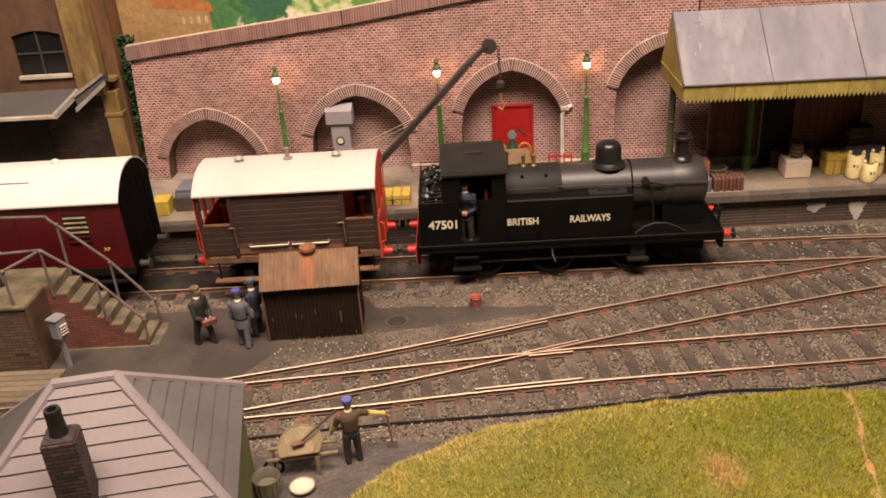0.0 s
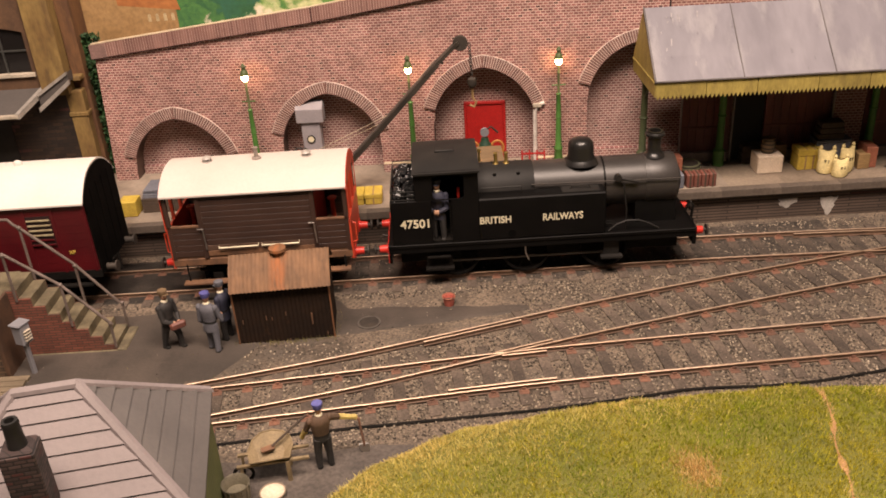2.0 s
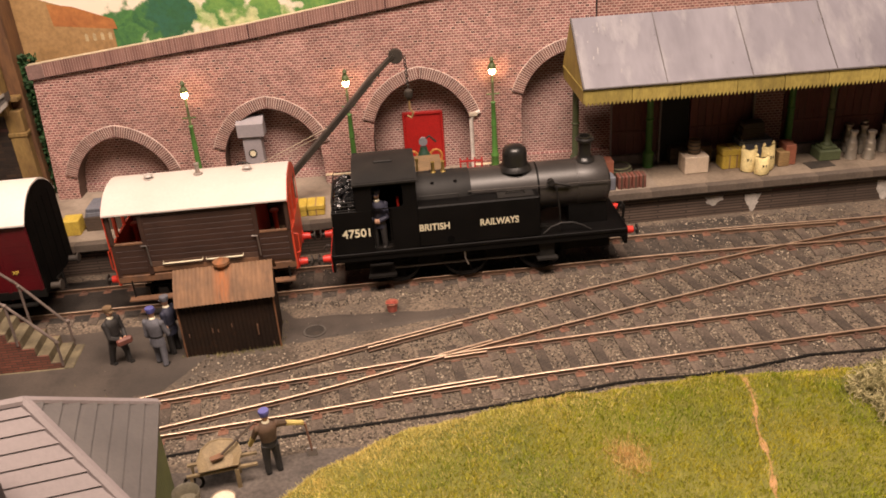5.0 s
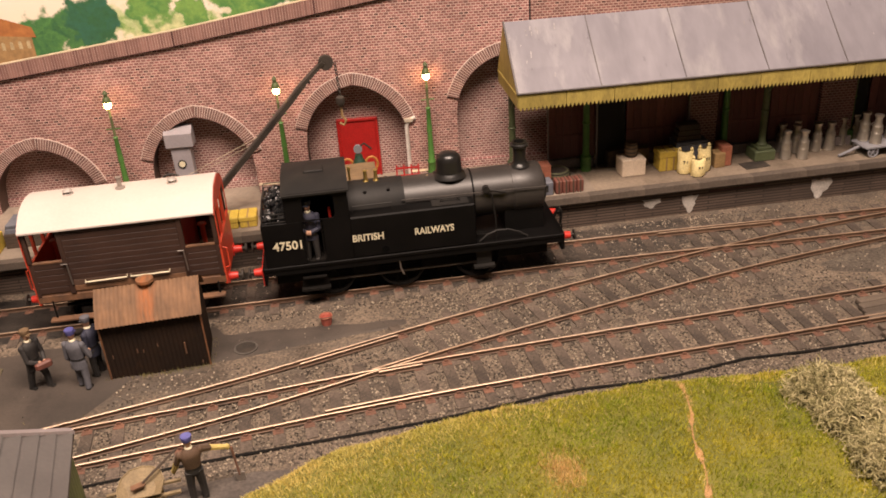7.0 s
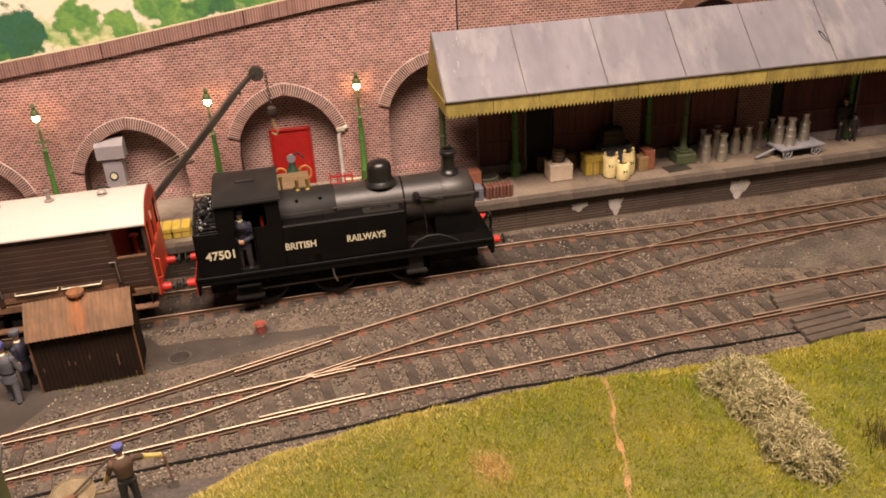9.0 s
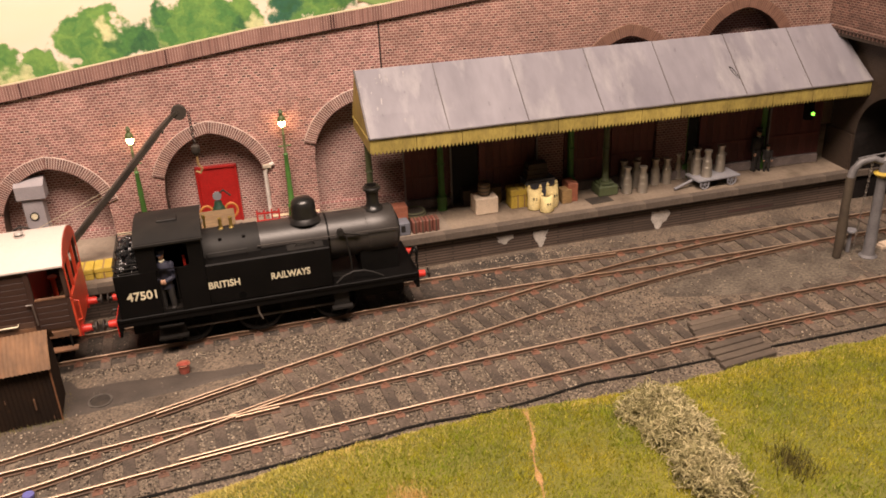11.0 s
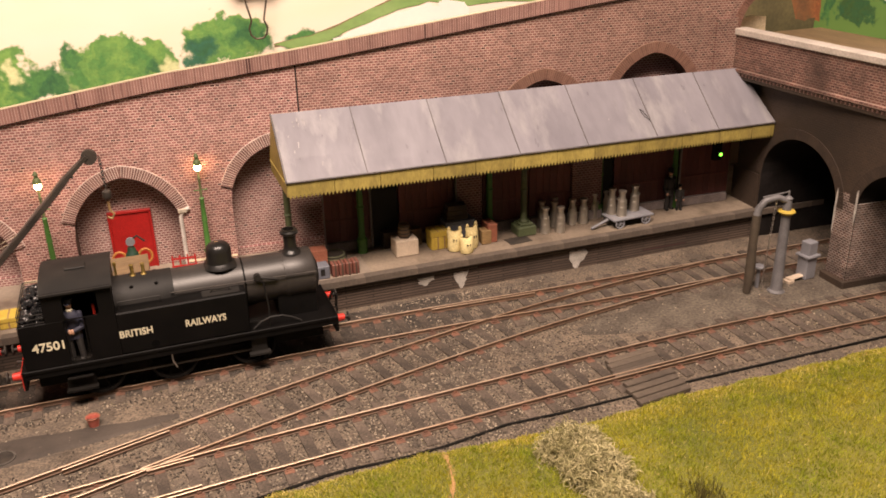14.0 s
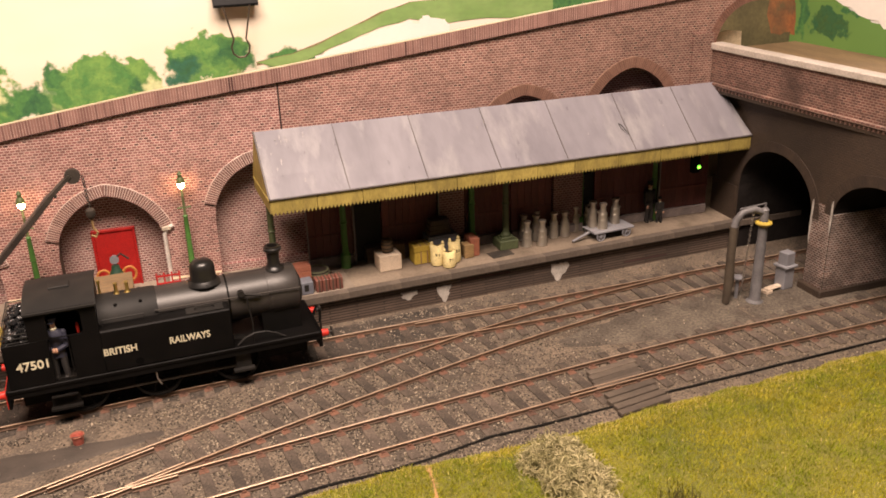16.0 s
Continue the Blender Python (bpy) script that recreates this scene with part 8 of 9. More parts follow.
# ---- painted scale figures: one plain mesh each ----
def figure(x, y, z, rz, coat, legs, hat, label, arm_l=((-0.42, 0.0, 1.25), (-0.4, -0.25, 1.0)), arm_r=((0.42, 0.0, 1.25), (0.4, -0.25, 1.0)), s=1.0, peaked=True, bare=False, stride=0.0, gloves=None, short=False):
    g = Geo()
    for sx, step in ((-0.17, stride), (0.17, -stride)):
        g.tube([(sx * 1.25, step, 0.08), (sx * 1.15, step * 0.75 - 0.05, 0.55), (sx * 0.85, 0, 1.12)], [0.12, 0.135, 0.19], 8, 1)
        g.box(sx * 1.25 - 0.1, sx * 1.25 + 0.1, step - 0.24, step + 0.12, 0, 0.13, 0.04, 3)
    m = Matrix.Diagonal((1.0, 0.68, 1.0, 1))
    if short:
        g.lathe([(0.20, 0.98), (0.29, 1.05), (0.29, 1.2)], 14, mi=1, m=m)
    g.lathe(([] if short else [(0.34, 0.86), (0.35, 0.92)]) + [(0.28, 1.22), (0.31, 1.4), (0.37, 1.66), (0.36, 1.78), (0.24, 1.9), (0.11, 1.96)], 14, mi=0, m=m)
    g.lathe([(0.29, 1.19), (0.30, 1.23), (0.29, 1.27)], 14, mi=3, m=m)
    for sx, (el, hd) in ((-1, arm_l), (1, arm_r)):
        sh = (sx * 0.36, 0, 1.77)
        g.ball(sh, 0.135, n=6, mi=0)
        g.tube([sh, el], [0.125, 0.105], 7, 0)
        g.ball(el, 0.105, n=6, mi=6 if bare else 0)
        g.tube([el, hd], [0.10, 0.08], 7, 6 if bare else 0)
        g.ball(hd, 0.09, (1, 1, 1.15), n=6, mi=6)
    g.lathe([(0.13, 1.9), (0.145, 1.96), (0.1, 2.0)], 10, (0, -0.02, 0), 5)
    g.cyl((0, 0, 1.94), (0, -0.02, 2.06), 0.085, n=8, mi=2)
    g.ball((0, -0.03, 2.16), 0.155, (0.88, 1, 1.18), n=8, mi=2)
    g.ball((0, -0.19, 2.14), 0.035, n=5, mi=2)
    g.lathe([(0.165, 2.2), (0.17, 2.25), (0.205, 2.34), (0.19, 2.385), (0.03, 2.40)], 12, (0, -0.01, 0), 4)
    if peaked:
        g.box(-0.12, 0.12, -0.25, -0.1, 2.2, 2.23, 0.01, 4)
    g.move(Matrix.Diagonal((s * 0.84, s * 0.84, s, 1)))
    return solo("model_figure", g, [coat, legs, SKIN, BLACK_MATT, hat, CREAM, gloves or SKIN], label, "figurine", x, y, z, rz)


NAVY = paint("navy_cloth", (0.030, 0.032, 0.055), (0.022, 0.023, 0.04), 0.7, big=0.4, fine=0.05)
GREYCLOTH = paint("grey_cloth", (0.13, 0.13, 0.15), (0.10, 0.10, 0.115), 0.75, big=0.4, fine=0.05)
BROWNCLOTH = paint("brown_cloth", (0.11, 0.065, 0.04), (0.08, 0.05, 0.03), 0.75, big=0.4, fine=0.05)
DARKCLOTH = paint("dark_cloth", (0.02, 0.019, 0.019), (0.035, 0.031, 0.029), 0.7, big=0.4, fine=0.05)
BLUECAP = paint("blue_cap", (0.10, 0.10, 0.32), rough=0.6, big=0.3, fine=0.05)
TANCAP = paint("tan_cap", (0.20, 0.13, 0.07), rough=0.7, big=0.3, fine=0.05)
figure(-11.65, -4.75, -0.25, 60, DARKCLOTH, DARKCLOTH, TANCAP, "painted figure in a dark jacket holding a brown bag", ((-0.4, -0.15, 1.3), (-0.1, -0.45, 1.15)), ((0.42, -0.1, 1.3), (0.15, -0.45, 1.1)), stride=0.28)
solo("leather_bag", Geo().box(-0.28, 0.28, -0.1, 0.1, -0.14, 0.14, 0.06), CASE_RED, "small red-brown leather bag held by a figure", "bag", -11.27, -4.98, 0.82, 35)
figure(-10.1, -5.1, -0.25, 165, GREYCLOTH, GREYCLOTH, BLUECAP, "painted figure in grey overalls and blue cap", ((-0.5, -0.1, 1.3), (-0.35, -0.35, 1.35)), stride=0.12)
figure(-9.75, -4.35, -0.25, 250, NAVY, DARKCLOTH, GREYCLOTH, "painted figure in a navy coat and grey cap")
figure(-5.55, -11.52, -0.23, 200, BROWNCLOTH, DARKCLOTH, BLUECAP, "painted figure in brown jacket with an outstretched arm", ((-0.72, -0.1, 1.62), (-1.3, -0.12, 1.42)), ((0.5, -0.2, 1.4), (0.62, -0.5, 1.0)), s=0.95, bare=True, gloves=paint("yellow_sleeve", (0.62, 0.48, 0.16), rough=0.6, big=0.3, fine=0.05), short=True)
figure(-1.95, -1.35, 1.72, -10, NAVY, DARKCLOTH, NAVY, "painted driver figure in the cab doorway", ((-0.4, -0.1, 1.3), (-0.05, -0.32, 1.2)), ((0.4, -0.1, 1.3), (0.05, -0.32, 1.2)), s=1.04)
figure(27.2, 4.25, PZ, 10, DARKCLOTH, DARKCLOTH, BLACK_MATT, "painted figure in a black coat on the platform", s=0.95)
figure(27.65, 3.95, PZ, -20, DARKCLOTH, DARKCLOTH, BLACK_MATT, "small painted child figure on the platform", s=0.6, peaked=False)
figure(-18.75, -4.7, 2.45, 75, GREYCLOTH, NAVY, CREAM, "painted figure in a grey coat on the brick landing", ((-0.5, -0.15, 1.4), (-0.3, -0.5, 1.3)), ((0.5, -0.15, 1.4), (0.35, -0.5, 1.3)), peaked=False, stride=0.15)

# ---- yard clutter and foreground ----
bk = thing("red_bucket", "small faded red fire bucket", "bucket", -1.75, -3.0, -0.25)
part("pail", Geo().lathe([(0.17, 0), (0.23, 0.38), (0.25, 0.4), (0.2, 0.38), (0.15, 0.08), (0.01, 0.08)], 16), paint("bucket_red", (0.50, 0.15, 0.11), (0.42, 0.10, 0.07), 0.5, big=0.3, fine=0.05), bk)
part("rim", Geo().tube([(0.24 * math.cos(6.2832 * i / 16), 0.24 * math.sin(6.2832 * i / 16), 0.4) for i in range(17)], 0.025, 5), BRICKBOX, bk)
part("bail", Geo().tube([(-0.24, 0, 0.38), (-0.15, -0.2, 0.42), (0.15, -0.2, 0.42), (0.24, 0, 0.38)], 0.02, 5), DARKIRON, bk)
mh = thing("manhole_cover", "round dark iron manhole cover in the yard", "cover", -4.7, -3.98, -0.207)
part("plate", Geo().lathe([(0.34, 0), (0.34, 0.03), (0.01, 0.03)], 24), DARKIRON, mh)
part("ring", Geo().lathe([(0.43, 0), (0.43, 0.045), (0.36, 0.05), (0.355, 0.0)], 24), paint("worn_iron", (0.13, 0.115, 0.10), (0.09, 0.08, 0.07), 0.6, 0.3, big=0.4, fine=0.05), mh, "worn grey rim")
# barrow crossing
bx = thing("barrow_crossing", "weathered plank crossing over the siding rails", "crossing", 18.6, -6.6, -0.2, 6)
PLANK = paint("crossing_plank", (0.125, 0.098, 0.074), (0.08, 0.062, 0.048), 0.85, big=0.8, fine=0.08, stretch=(0.3, 1, 1), piece_var=0.2)
for k, y in enumerate((0.35, 0.0, -0.35, -0.62, -1.35, -1.75, -2.15, -2.55)):
    part("plank", Geo().box(-1.15, 1.15, y - 0.16, y + 0.16, 0, 0.17, 0.02), PLANK, bx, smooth=False, place=at_cm(rng.uniform(-0.06, 0.06) - 0.1 * k, 0, 0, rng.uniform(-0.8, 0.8)))
# signalling cable along the siding
solo("cable", Geo().tube([(x, y, -0.2 + 0.05 * wavy(x, 3, 0.7)) for x, y in ((-14, -11.2), (-9.1, -10.35), (-6.5, -10.05), (-4.4, -9.9), (-1, -9.72), (1.2, -9.58), (3.9, -9.28), (5.5, -9.05), (6.4, -9.0), (8.0, -9.08), (9.6, -9.0), (10.8, -8.84), (12.1, -8.62), (14, -8.7), (17, -8.66), (20, -8.62), (25, -8.7), (31, -8.78))], 0.055, 6), UNDER, "black cable lying along the siding", "cable")

# wheelbarrow
wbw = thing("wheelbarrow", "tan wooden wheelbarrow with a shovel", "wheelbarrow", -6.98, -11.75, -0.3, 8)
TRAY = paint("barrow_tray", (0.26, 0.195, 0.105), (0.19, 0.14, 0.075), 0.7, big=0.6, fine=0.07)
rim = [(-0.72, -0.5, 0.74), (0.62, -0.46, 0.74), (0.74, 0.1, 0.86), (0.66, 0.42, 1.0), (0.42, 0.62, 1.12), (0.05, 0.7, 1.18), (-0.35, 0.66, 1.14), (-0.64, 0.42, 1.02), (-0.78, 0.0, 0.88)]
rim = [(x, y, 0.8 * z + 0.55) for x, y, z in rim]
base = [(p[0] * 0.62, p[1] * 0.55 - 0.02, 0.95) for p in rim]
n = len(rim)
g = Geo().add(rim + [(p[0] * 0.6, p[1] * 0.5, p[2] - 0.2) for p in rim] + [(0, 0, 1.06)], [(i, (i + 1) % n, n + (i + 1) % n, n + i) for i in range(n)] + [(n + i, n + (i + 1) % n, 2 * n) for i in range(n)])
g.add([(p[0] * 1.03, p[1] * 1.03, p[2] - 0.03) for p in rim] + base, [(i, (i + 1) % n, n + (i + 1) % n, n + i) for i in range(n)] + [tuple(range(n, 2 * n))])
g.tube(rim + [rim[0]], 0.03, 5)
part("tray", g, TRAY, wbw, "sloping tan tray", smooth=False)
for y in (-0.3, 0.3):
    part("shaft", Geo().box(-1.2, 1.25, y - 0.06, y + 0.06, 0.84, 0.94, 0.01), TRAY, wbw, smooth=False)
part("leg", Geo().box(0.45, 0.6, -0.45, -0.33, 0, 0.92, 0.01), TRAY, wbw, smooth=False)
part("leg", Geo().box(0.45, 0.6, 0.33, 0.45, 0, 0.92, 0.01), TRAY, wbw, smooth=False)
for y in (-0.3, 0.3):
    part("wheel_stay", Geo().box(-0.05, 0.05, y - 0.05, y + 0.05, 0, 0.6, 0.01), TRAY, wbw, smooth=False, place=at_cm(-1.05, 0, 0.32))
part("wheel", Geo().tube([(-1.05 + 0.32 * math.cos(6.2832 * i / 18), 0, 0.34 + 0.32 * math.sin(6.2832 * i / 18)) for i in range(19)], 0.06, 6).cyl((-1.05, -0.3, 0.34), (-1.05, 0.3, 0.34), 0.05), UNDER, wbw)
sv = thing("shovel", "long handled shovel lying in the barrow", "shovel", -6.95, -11.7, 0.66, 25)
part("handle", Geo().tube([(0.0, 0, 0.1), (1.15, 0.2, 0.62)], 0.035), DARKWOOD, sv)
part("blade", Geo().prism([(-0.32, -0.09), (0.02, -0.11), (0.08, 0), (0.02, 0.11), (-0.32, 0.09)], "z", 0.05, 0.09), VAN_WEATHER, sv, "rusty brown blade")
wbw.scale = (0.82, 0.82, 0.82)
db = thing("dustbin", "open ribbed galvanised dustbin", "dustbin", -7.85, -12.75, -0.3)
GALV = paint("galvanised", (0.30, 0.27, 0.20), (0.22, 0.20, 0.15), 0.5, 0.5, big=0.5, fine=0.06)
part("body", Geo().lathe([(0.31, 0), (0.365, 0.68), (0.40, 0.72), (0.385, 0.75), (0.35, 0.71), (0.30, 0.42), (0.01, 0.42)], 22), GALV, db)
for i in range(14):
    a = 6.2832 * i / 14
    part("rib", Geo().cyl((0.32 * math.cos(a), 0.32 * math.sin(a), 0.03), (0.368 * math.cos(a), 0.368 * math.sin(a), 0.66), 0.026, n=5), GALV, db)
RIM_BROWN = paint("chipped_rim", (0.34, 0.27, 0.19), (0.22, 0.17, 0.12), 0.6, big=0.2, fine=0.04)
ln2 = thing("enamel_bowl", "white enamel bowl lying on the ground", "bowl", -6.92, -12.6, -0.22)
part("bowl", Geo().lathe([(0.21, 0), (0.33, 0.12), (0.36, 0.13), (0.29, 0.09), (0.17, 0.04), (0.01, 0.04)], 22), PINKWHITE, ln2)
part("rim", Geo().tube([(0.355 * math.cos(6.2832 * i / 24), 0.355 * math.sin(6.2832 * i / 24), 0.13) for i in range(25)], 0.022, 5), RIM_BROWN, ln2, "chipped brown rim")
tl = thing("spade", "red-handled spade standing on the bank edge", "spade", -4.55, -11.0, -0.25)
part("handle", Geo().tube([(0.1, 0, 0.25), (0, 0.1, 1.2)], 0.04), CHAIR, tl)
part("blade", Geo().prism([(-0.06, 0.32), (0.24, 0.32), (0.25, 0.08), (0.12, -0.03), (-0.02, 0.08)], "y", -0.02, 0.02), STEEL, tl, "worn steel blade", smooth=False)

# ---- water crane by the bridge ----
wc = thing("water_crane", "grey water crane with a brown leather bag", "water crane", 28.1, -3.42, -0.3)
CRANE_GREY = paint("crane_grey", (0.17, 0.165, 0.17), (0.12, 0.115, 0.118), 0.5, big=0.7, fine=0.06, bump=0.002)
part("column", Geo().lathe([(0.4, 0), (0.4, 0.1), (0.29, 0.18), (0.26, 0.3), (0.2, 3.9)], 18), CRANE_GREY, wc, "grey iron column")
part("collar", Geo().lathe([(0.2, 3.85), (0.36, 3.97), (0.39, 4.02), (0.36, 4.07), (0.2, 4.1)], 18), YELLOW, wc, "yellow collar")
part("cap", Geo().lathe([(0.2, 4.1), (0.17, 4.6), (0.2, 4.64), (0.08, 4.76)], 16), CRANE_GREY, wc)
part("arm", Geo().tube([(0, 0, 4.5), (-0.5, 0.12, 4.72), (-1.05, 0.22, 4.6), (-1.3, 0.28, 4.25), (-1.36, 0.3, 3.9)], [0.15, 0.15, 0.16, 0.17, 0.18], 12), CRANE_GREY, wc, "bent grey arm")
part("tie_rod", Geo().tube([(0, 0, 4.95), (-1.2, 0.25, 4.78)], 0.03).cyl((0, 0, 4.6), (0, 0, 4.98), 0.045), CRANE_GREY, wc)
part("leather_bag", Geo().tube([(-1.36, 0.3, 3.95), (-1.4, 0.3, 2.6), (-1.36, 0.3, 1.2), (-1.42, 0.3, 0.12)], [0.2, 0.19, 0.23, 0.17], 12), paint("bag_leather", (0.085, 0.066, 0.045), (0.06, 0.045, 0.032), 0.75, big=0.6, fine=0.07), wc, "brown leather bag")
part("chain", chain_geo((-0.55, 0.1, 4.55), (-0.75, 0.15, 0.3), 34, 0.038), STEEL, wc, "hanging operating chain")
vs = thing("valve_wheel", "grey valve hand wheel on a short stand", "valve", 27.55, -2.75, -0.3)
part("stand", Geo().cyl((0, 0, 0), (0, 0, 1.1), 0.09, n=10), GREYPAINT, vs)
part("hand_wheel", Geo().lathe([(0.26, 1.08), (0.28, 1.13), (0.26, 1.18), (0.1, 1.16)], 18), GREYPAINT, vs)
gc = thing("ground_cabinet", "grey pointed-top lineside cabinet by the bridge pier", "cabinet", 30.35, -2.75, -0.3, 8)
part("body", Geo().box(-0.32, 0.32, -0.3, 0.3, 0.1, 1.25, 0.03), GREYPAINT, gc, smooth=False)
part("shelf", Geo().box(-0.42, 0.42, -0.4, 0.4, 1.2, 1.32, 0.03), GREYPAINT, gc, smooth=False)
part("head", Geo().box(-0.26, 0.3, -0.26, 0.26, 1.3, 1.95, 0.03), GREYPAINT, gc, smooth=False)
part("foot_lever", Geo().box(-1.2, -0.25, -0.16, 0.16, 0.2, 0.32, 0.04).box(-1.3, -0.9, -0.2, 0.2, 0.05, 0.22, 0.03), PINKWHITE, gc, smooth=False)
# colour light signal
sg = thing("colour_light_signal", "black signal head showing a green light under the canopy", "signal", 29.0, 2.75, -0.3)
part("hanger", Geo().cyl((0, 0.26, 5.5), (0, 0.26, 5.93), 0.06, n=8), UNDER, sg)
part("head", Geo().box(-0.22, 0.22, 0.1, 0.42, 4.5, 5.5, 0.04).cyl((0, 0.1, 4.9), (-0.05, -0.12, 4.9), 0.14, n=14), UNDER, sg)
part("lens", Geo().cyl((-0.03, -0.1, 4.9), (-0.05, -0.15, 4.9), 0.085, n=14), glow("green_light", (0.22, 1.0, 0.05), 4.0), sg, "glowing green lens")

# trodden earth between the hut and the bank
g = Geo()
rows = []
for k in range(31):
    x = -11 + 0.33 * k
    far, near = -10.35 + 0.12 * wavy(x, 4, 0.9), -16.0
    rows.append([(x, far + (near - far) * j / 10, (-0.225 if 0 < j and 0 < k < 30 else -0.32) + 0.015 * wavy(x, j, 0.8)) for j in range(11)])
g.strip(rows)
solo("trodden_dirt", g, paint("bank_foot_dirt", (0.105, 0.087, 0.073), (0.062, 0.052, 0.045), 0.85, big=1.6, fine=0.12, lo=0.7, hi=1.35, bump=0.04), "trodden grey earth at the foot of the bank", "ground", kind="structure")

# ---- grass bank ----
BANK_X, BANK_Y = (-9.0, -6.2, -4.2, -1.7, 2.6, 8, 14, 20, 30, 60), (-20, -13.6, -11.6, -10.25, -9.45, -9.1, -9.5, -9.35, -9.4, -9.6)


def bank_edge(x):
    return float(np.interp(x, BANK_X, BANK_Y)) + 0.12 * wavy(x, 2, 0.8)


def bank_z(x, y):
    d = bank_edge(x) - y
    if d < 0:
        return -0.4
    return -0.34 + 0.5 * (1 - math.exp(-d / 0.45)) + 0.085 * d + 0.10 * wavy(x, y, 1.9)


g = Geo()
rows = []
for i in range(150):
    x = -9.2 + i * 0.4
    e = bank_edge(x)
    rows.append([(x, e + (-24 - e) * (k / 30) ** 1.6, bank_z(x, e + (-24 - e) * (k / 30) ** 1.6)) for k in range(31)])
g.strip(rows)
solo("grass_bank", g, GRASS_SOIL, "low bank of olive green static grass", "ground", kind="structure")


def blade_material(name, lo, hi, shift=(0.75, 0.85, 0.7), big=2.6):
    m, nt, bsdf = nodes_of(name)
    geo_n = nt.nodes.new("ShaderNodeNewGeometry")
    col = mix(nt, geo_n.outputs["Random Per Island"], lo, hi)
    patch = ramp(nt, noise_node(nt, big, 5, rough=0.6), 0.36, 0.64)
    col = mix(nt, patch, col, mix(nt, 1.0, col, shift, "MULTIPLY"))
    link(nt, col, bsdf.inputs["Base Color"])
    bsdf.inputs["Roughness"].default_value = 0.8
    bsdf.inputs["Specular IOR Level"].default_value = 0.2
    return m


GRASS = blade_material("static_grass", (0.20, 0.195, 0.010), (0.61, 0.525, 0.042), (0.56, 0.76, 0.50), 1.9)
STRAW = blade_material("straw_grass", (0.56, 0.43, 0.10), (0.88, 0.70, 0.27))
RUSTY = blade_material("dead_grass", (0.56, 0.36, 0.12), (0.78, 0.56, 0.26), (1, 1, 1))
rs = np.random.RandomState(9)


def tear_x(y):
    return 9.15 + (y + 10.6) * 0.27 + 0.05 * math.sin(y * 2.1)


gg, sg2, dg = Geo(), Geo(), Geo()
for _ in range(250000):
    y = -9.0 - 9.0 * rs.rand() ** 1.15
    x = rs.uniform(-7, 33)
    e = bank_edge(x)
    if y > e + 0.1:
        continue
    d = e - y
    z = bank_z(x, y)
    near_tear = abs(x - tear_x(y)) < 0.09 + 0.05 * math.sin(y * 5)
    bare = rs.rand() < math.exp(-((x - 4.55) / 0.42) ** 2 - ((y + 13.35) / 0.6) ** 2)
    if near_tear and rs.rand() < 0.5:
        continue
    tuft = 0.75 + 0.5 * noise.noise(Vector((x / 0.45, y / 0.45, 4.0)))
    h = rs.uniform(0.07, 0.19) * tuft
    a = rs.uniform(0, 6.28)
    w = rs.uniform(0.009, 0.018)
    lx, ly = (rs.uniform(-0.8, 0.8) + 0.5 * noise.noise(Vector((x / 0.6, y / 0.6, 9.0)))) * h, rs.uniform(-0.8, 0.6) * h
    c, s = math.cos(a) * w, math.sin(a) * w
    # Straw fringe; extra straw westwards also stands in for stronger light there.
    west = float(np.interp(x, (-2, 7), (1, 0)))
    edge = (0.35 + 0.6 * west) * math.exp(-((d - 0.5) / (0.7 + 0.9 * west)) ** 2) + 0.22 * west
    dst = dg if bare or (near_tear and rs.rand() < 0.6) else sg2 if rs.rand() < edge + 0.03 else gg
    dst.add([(x - c, y - s, z - 0.02), (x + c, y + s, z - 0.02), (x + lx, y + ly, z + h)], [(0, 1, 2)])
for _ in range(900):
    x, y = rs.normal(4.55, 0.3), rs.normal(-13.35, 0.42)
    z, h, a = bank_z(x, y), rs.uniform(0.08, 0.19), rs.uniform(0, 6.28)
    c, s = 0.014 * math.cos(a), 0.014 * math.sin(a)
    dg.add([(x - c, y - s, z - 0.02), (x + c, y + s, z - 0.02), (x + rs.uniform(-0.5, 0.5) * h, y + rs.uniform(-0.5, 0.5) * h, z + h)], [(0, 1, 2)])
solo("grass", gg, GRASS, "short olive static grass covering the bank", "grass", kind="stuff", smooth=False)
solo("dead_grass", dg, RUSTY, "rust-brown worn patch in the grass", "grass", kind="stuff", smooth=False)
solo("dry_grass", sg2, STRAW, "dry straw-coloured grass along the bank edge", "grass", kind="stuff", smooth=False)
# weeds along the shed's foot and between the sleepers
wg = Geo()
for _ in range(900):
    if _ < 500:
        x, y = rs.uniform(-9.5, -5.8), -4.82 + rs.normal(0, 0.10)
        if _ > 350:
            x, y = -5.88 + rs.normal(0, 0.10), rs.uniform(-4.8, -3.0)
    else:
        x, y = rs.uniform(-13, 30), rs.uniform(-9.3, 2.0)
    h, a = rs.uniform(0.05, 0.16), rs.uniform(0, 6.28)
    c, s = 0.014 * math.cos(a), 0.014 * math.sin(a)
    wg.add([(x - c, y - s, -0.26), (x + c, y + s, -0.26), (x + rs.uniform(-0.08, 0.08), y + rs.uniform(-0.08, 0.08), -0.24 + h)], [(0, 1, 2)])
solo("weeds", wg, blade_material("dry_weed", (0.13, 0.115, 0.04), (0.30, 0.24, 0.12)), "sparse dry weeds along the shed and track", "weeds", kind="stuff", smooth=False)
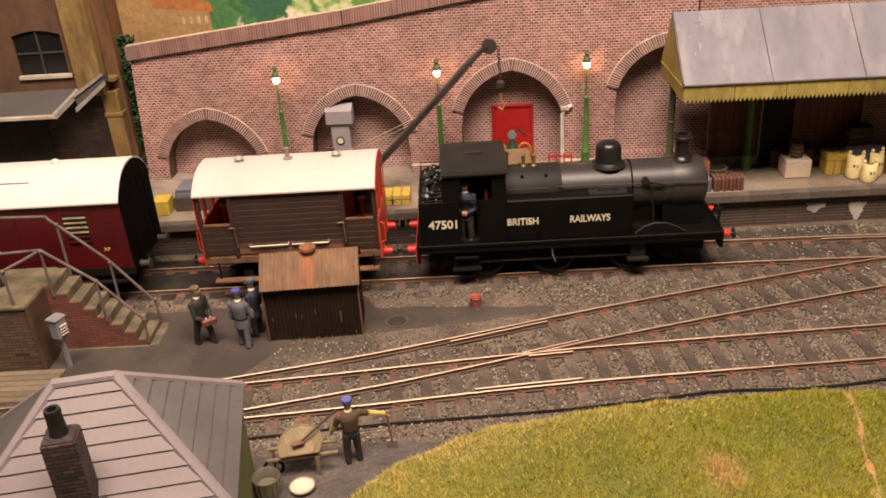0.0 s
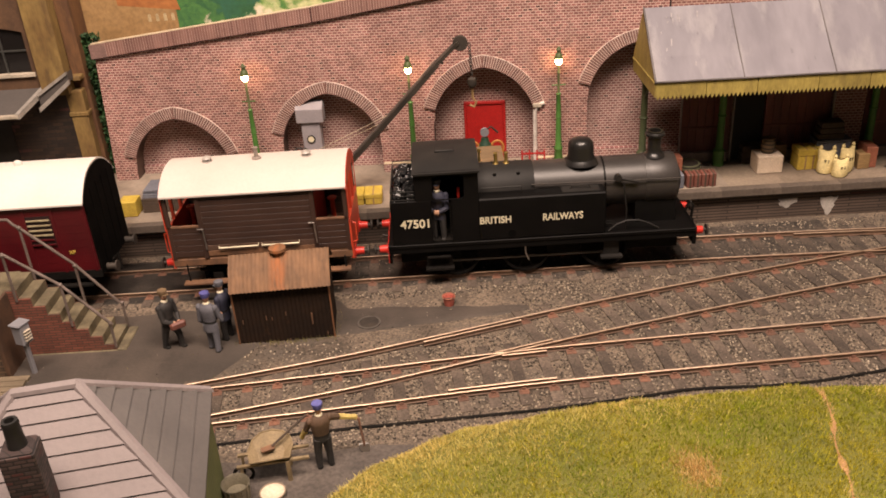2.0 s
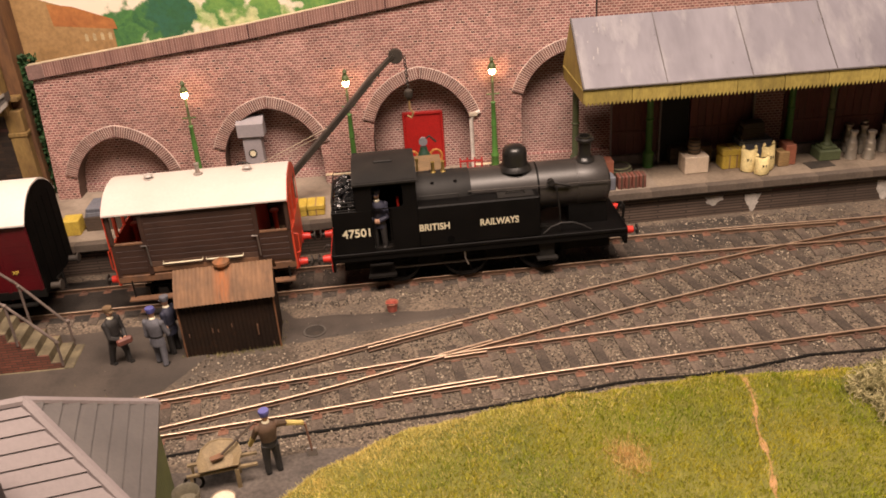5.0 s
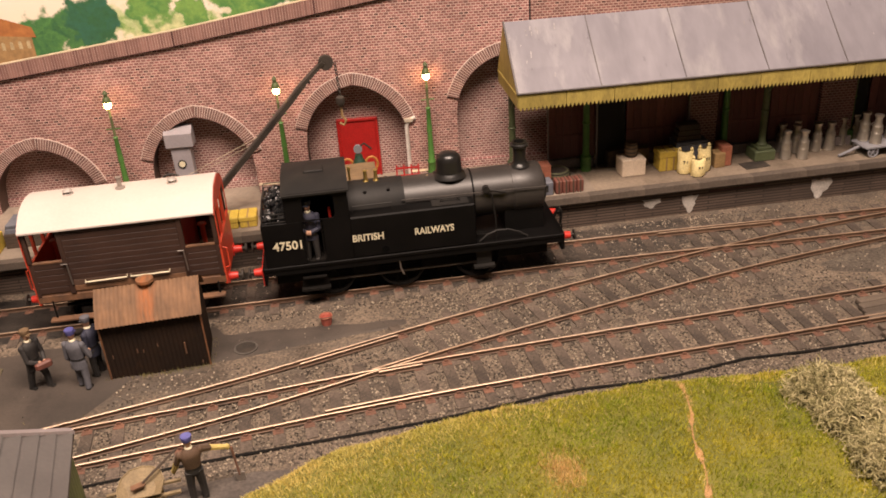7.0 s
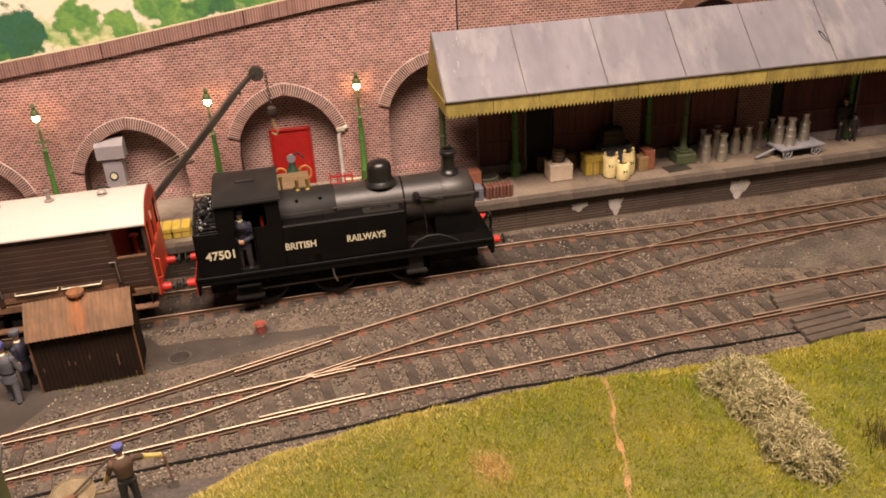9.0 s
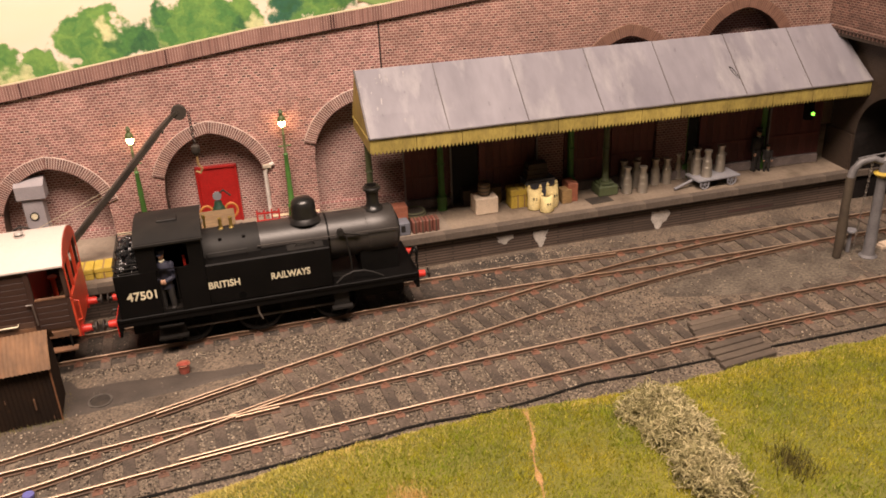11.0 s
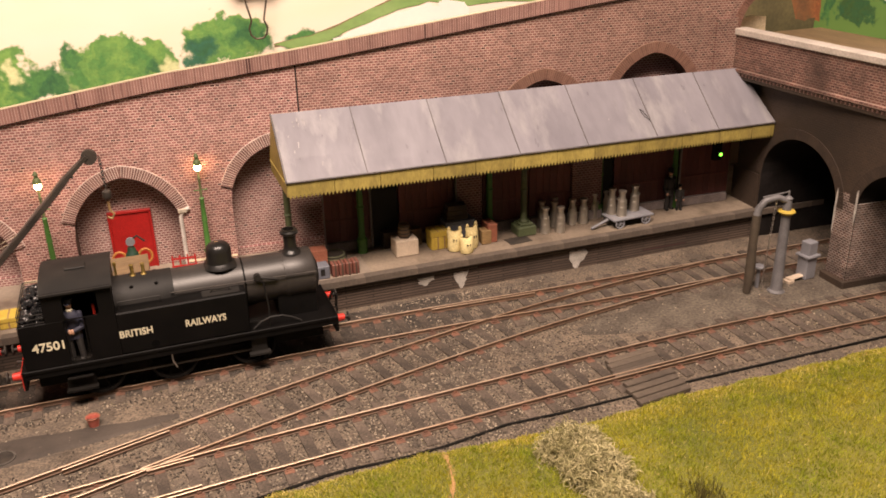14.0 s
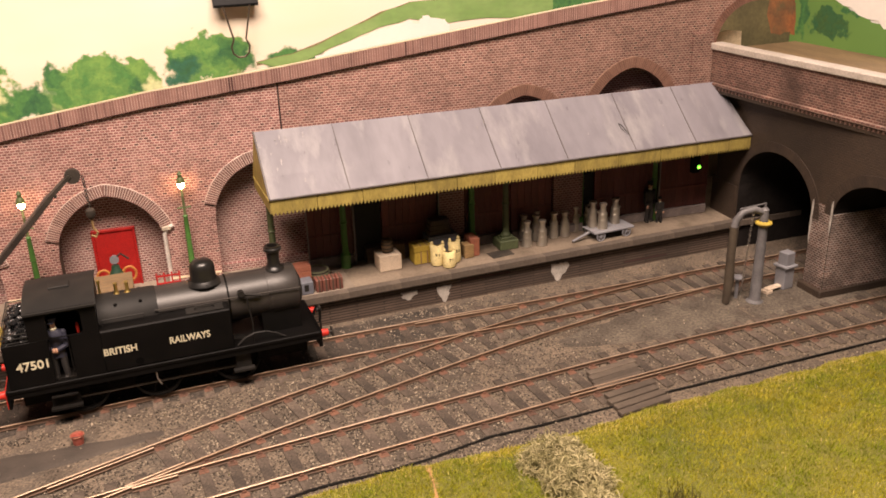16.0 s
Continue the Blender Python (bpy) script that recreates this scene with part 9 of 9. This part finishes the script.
# bare tear line and scuffed patch
EARTH = paint("bare_earth", (0.42, 0.24, 0.10), (0.32, 0.18, 0.08), 0.9, big=0.5, fine=0.08)
g = Geo()
rows = []
for k in range(60):
    y = -9.9 - 0.1 * k
    w = max(0.024, 0.085 * math.sin(k * 0.37 + 0.8) + 0.02)
    rows.append([(tear_x(y) + s * w, y, bank_z(tear_x(y), y) + 0.015) for s in (-1, 0, 1)])
g.strip(rows)
solo("bare_track", g, EARTH, "narrow bare earth tear in the grass", "ground", kind="stuff", smooth=False)


# ---- wiry bush ----
def wiry_bush(cx, cy, rx, ry, rz, count, seed, label, mats, tilt=0.0):
    rs2 = random.Random(seed)
    t = thing("bush", label, "bush", cx, cy, bank_z(cx, cy) - 0.05, tilt)
    g = Geo()
    for _ in range(count):
        while True:
            p = Vector((rs2.uniform(-1, 1), rs2.uniform(-1, 1), rs2.uniform(0, 1)))
            if p.length < 1:
                break
        if p.length < 0.55:
            p = p / max(p.length, 0.05) * rs2.uniform(0.6, 1.0)
        p = Vector((p.x * rx, p.y * ry, abs(p.z) * rz))
        pts = [p]
        d = Vector((rs2.uniform(-1, 1), rs2.uniform(-1, 1), rs2.uniform(-0.6, 1))).normalized()
        bend = Vector((rs2.uniform(-1, 1), rs2.uniform(-1, 1), rs2.uniform(-1, 1))).normalized()
        for _k in range(7):
            d = (d + 0.55 * d.cross(bend) + 0.45 * Vector((rs2.uniform(-1, 1), rs2.uniform(-1, 1), rs2.uniform(-1, 1)))).normalized()
            pts.append(pts[-1] + d * 0.075)
        g.tube(pts, [0.014, 0.016, 0.016, 0.016, 0.015, 0.014, 0.012, 0.009], 3)
    for _ in range(8):
        a = rs2.uniform(0, 6.28)
        part("stem", Geo().tube([(0.2 * math.cos(a), 0.2 * math.sin(a), 0), (rx * 0.4 * math.cos(a), ry * 0.4 * math.sin(a), rz * 0.5), (rx * 0.8 * math.cos(a), ry * 0.8 * math.sin(a), rz * 0.7)], [0.05, 0.035, 0.02], 5), mats, t)
    ob = part("twig_tangle", g, mats, t, "tangle of pale wiry twigs", smooth=False)
    tagged(ob, kind="stuff")


PALE = blade_material("lichen_twig", (0.17, 0.15, 0.065), (0.66, 0.57, 0.33), (0.6, 0.62, 0.5), 0.5)
wiry_bush(13.1, -11.65, 1.2, 1.0, 0.8, 1750, 1, "pale wiry lichen bush on the bank", PALE)
wiry_bush(13.15, -13.2, 1.05, 1.15, 0.85, 1750, 2, "pale wiry lichen bush on the bank", PALE)
wiry_bush(12.85, -15.4, 0.95, 1.4, 0.8, 1550, 3, "pale wiry lichen bush near the bank front", PALE)
# dark tuft of long dead grass
tg = Geo()
for _ in range(300):
    x, y = rs.normal(15.45, 0.28), rs.normal(-15.55, 0.42)
    z, h, a = bank_z(x, y), rs.uniform(0.25, 0.62), rs.uniform(0, 6.28)
    c, s = 0.016 * math.cos(a), 0.016 * math.sin(a)
    tg.add([(x - c, y - s, z - 0.05), (x + c, y + s, z - 0.05), (x + rs.normal(0, 0.13), y + rs.normal(0, 0.13), z + h)], [(0, 1, 2)])
solo("grass_tuft", tg, blade_material("dead_tuft", (0.06, 0.045, 0.018), (0.19, 0.155, 0.05)), "dark tuft of long dead grass on the bank", "grass", kind="stuff", smooth=False)
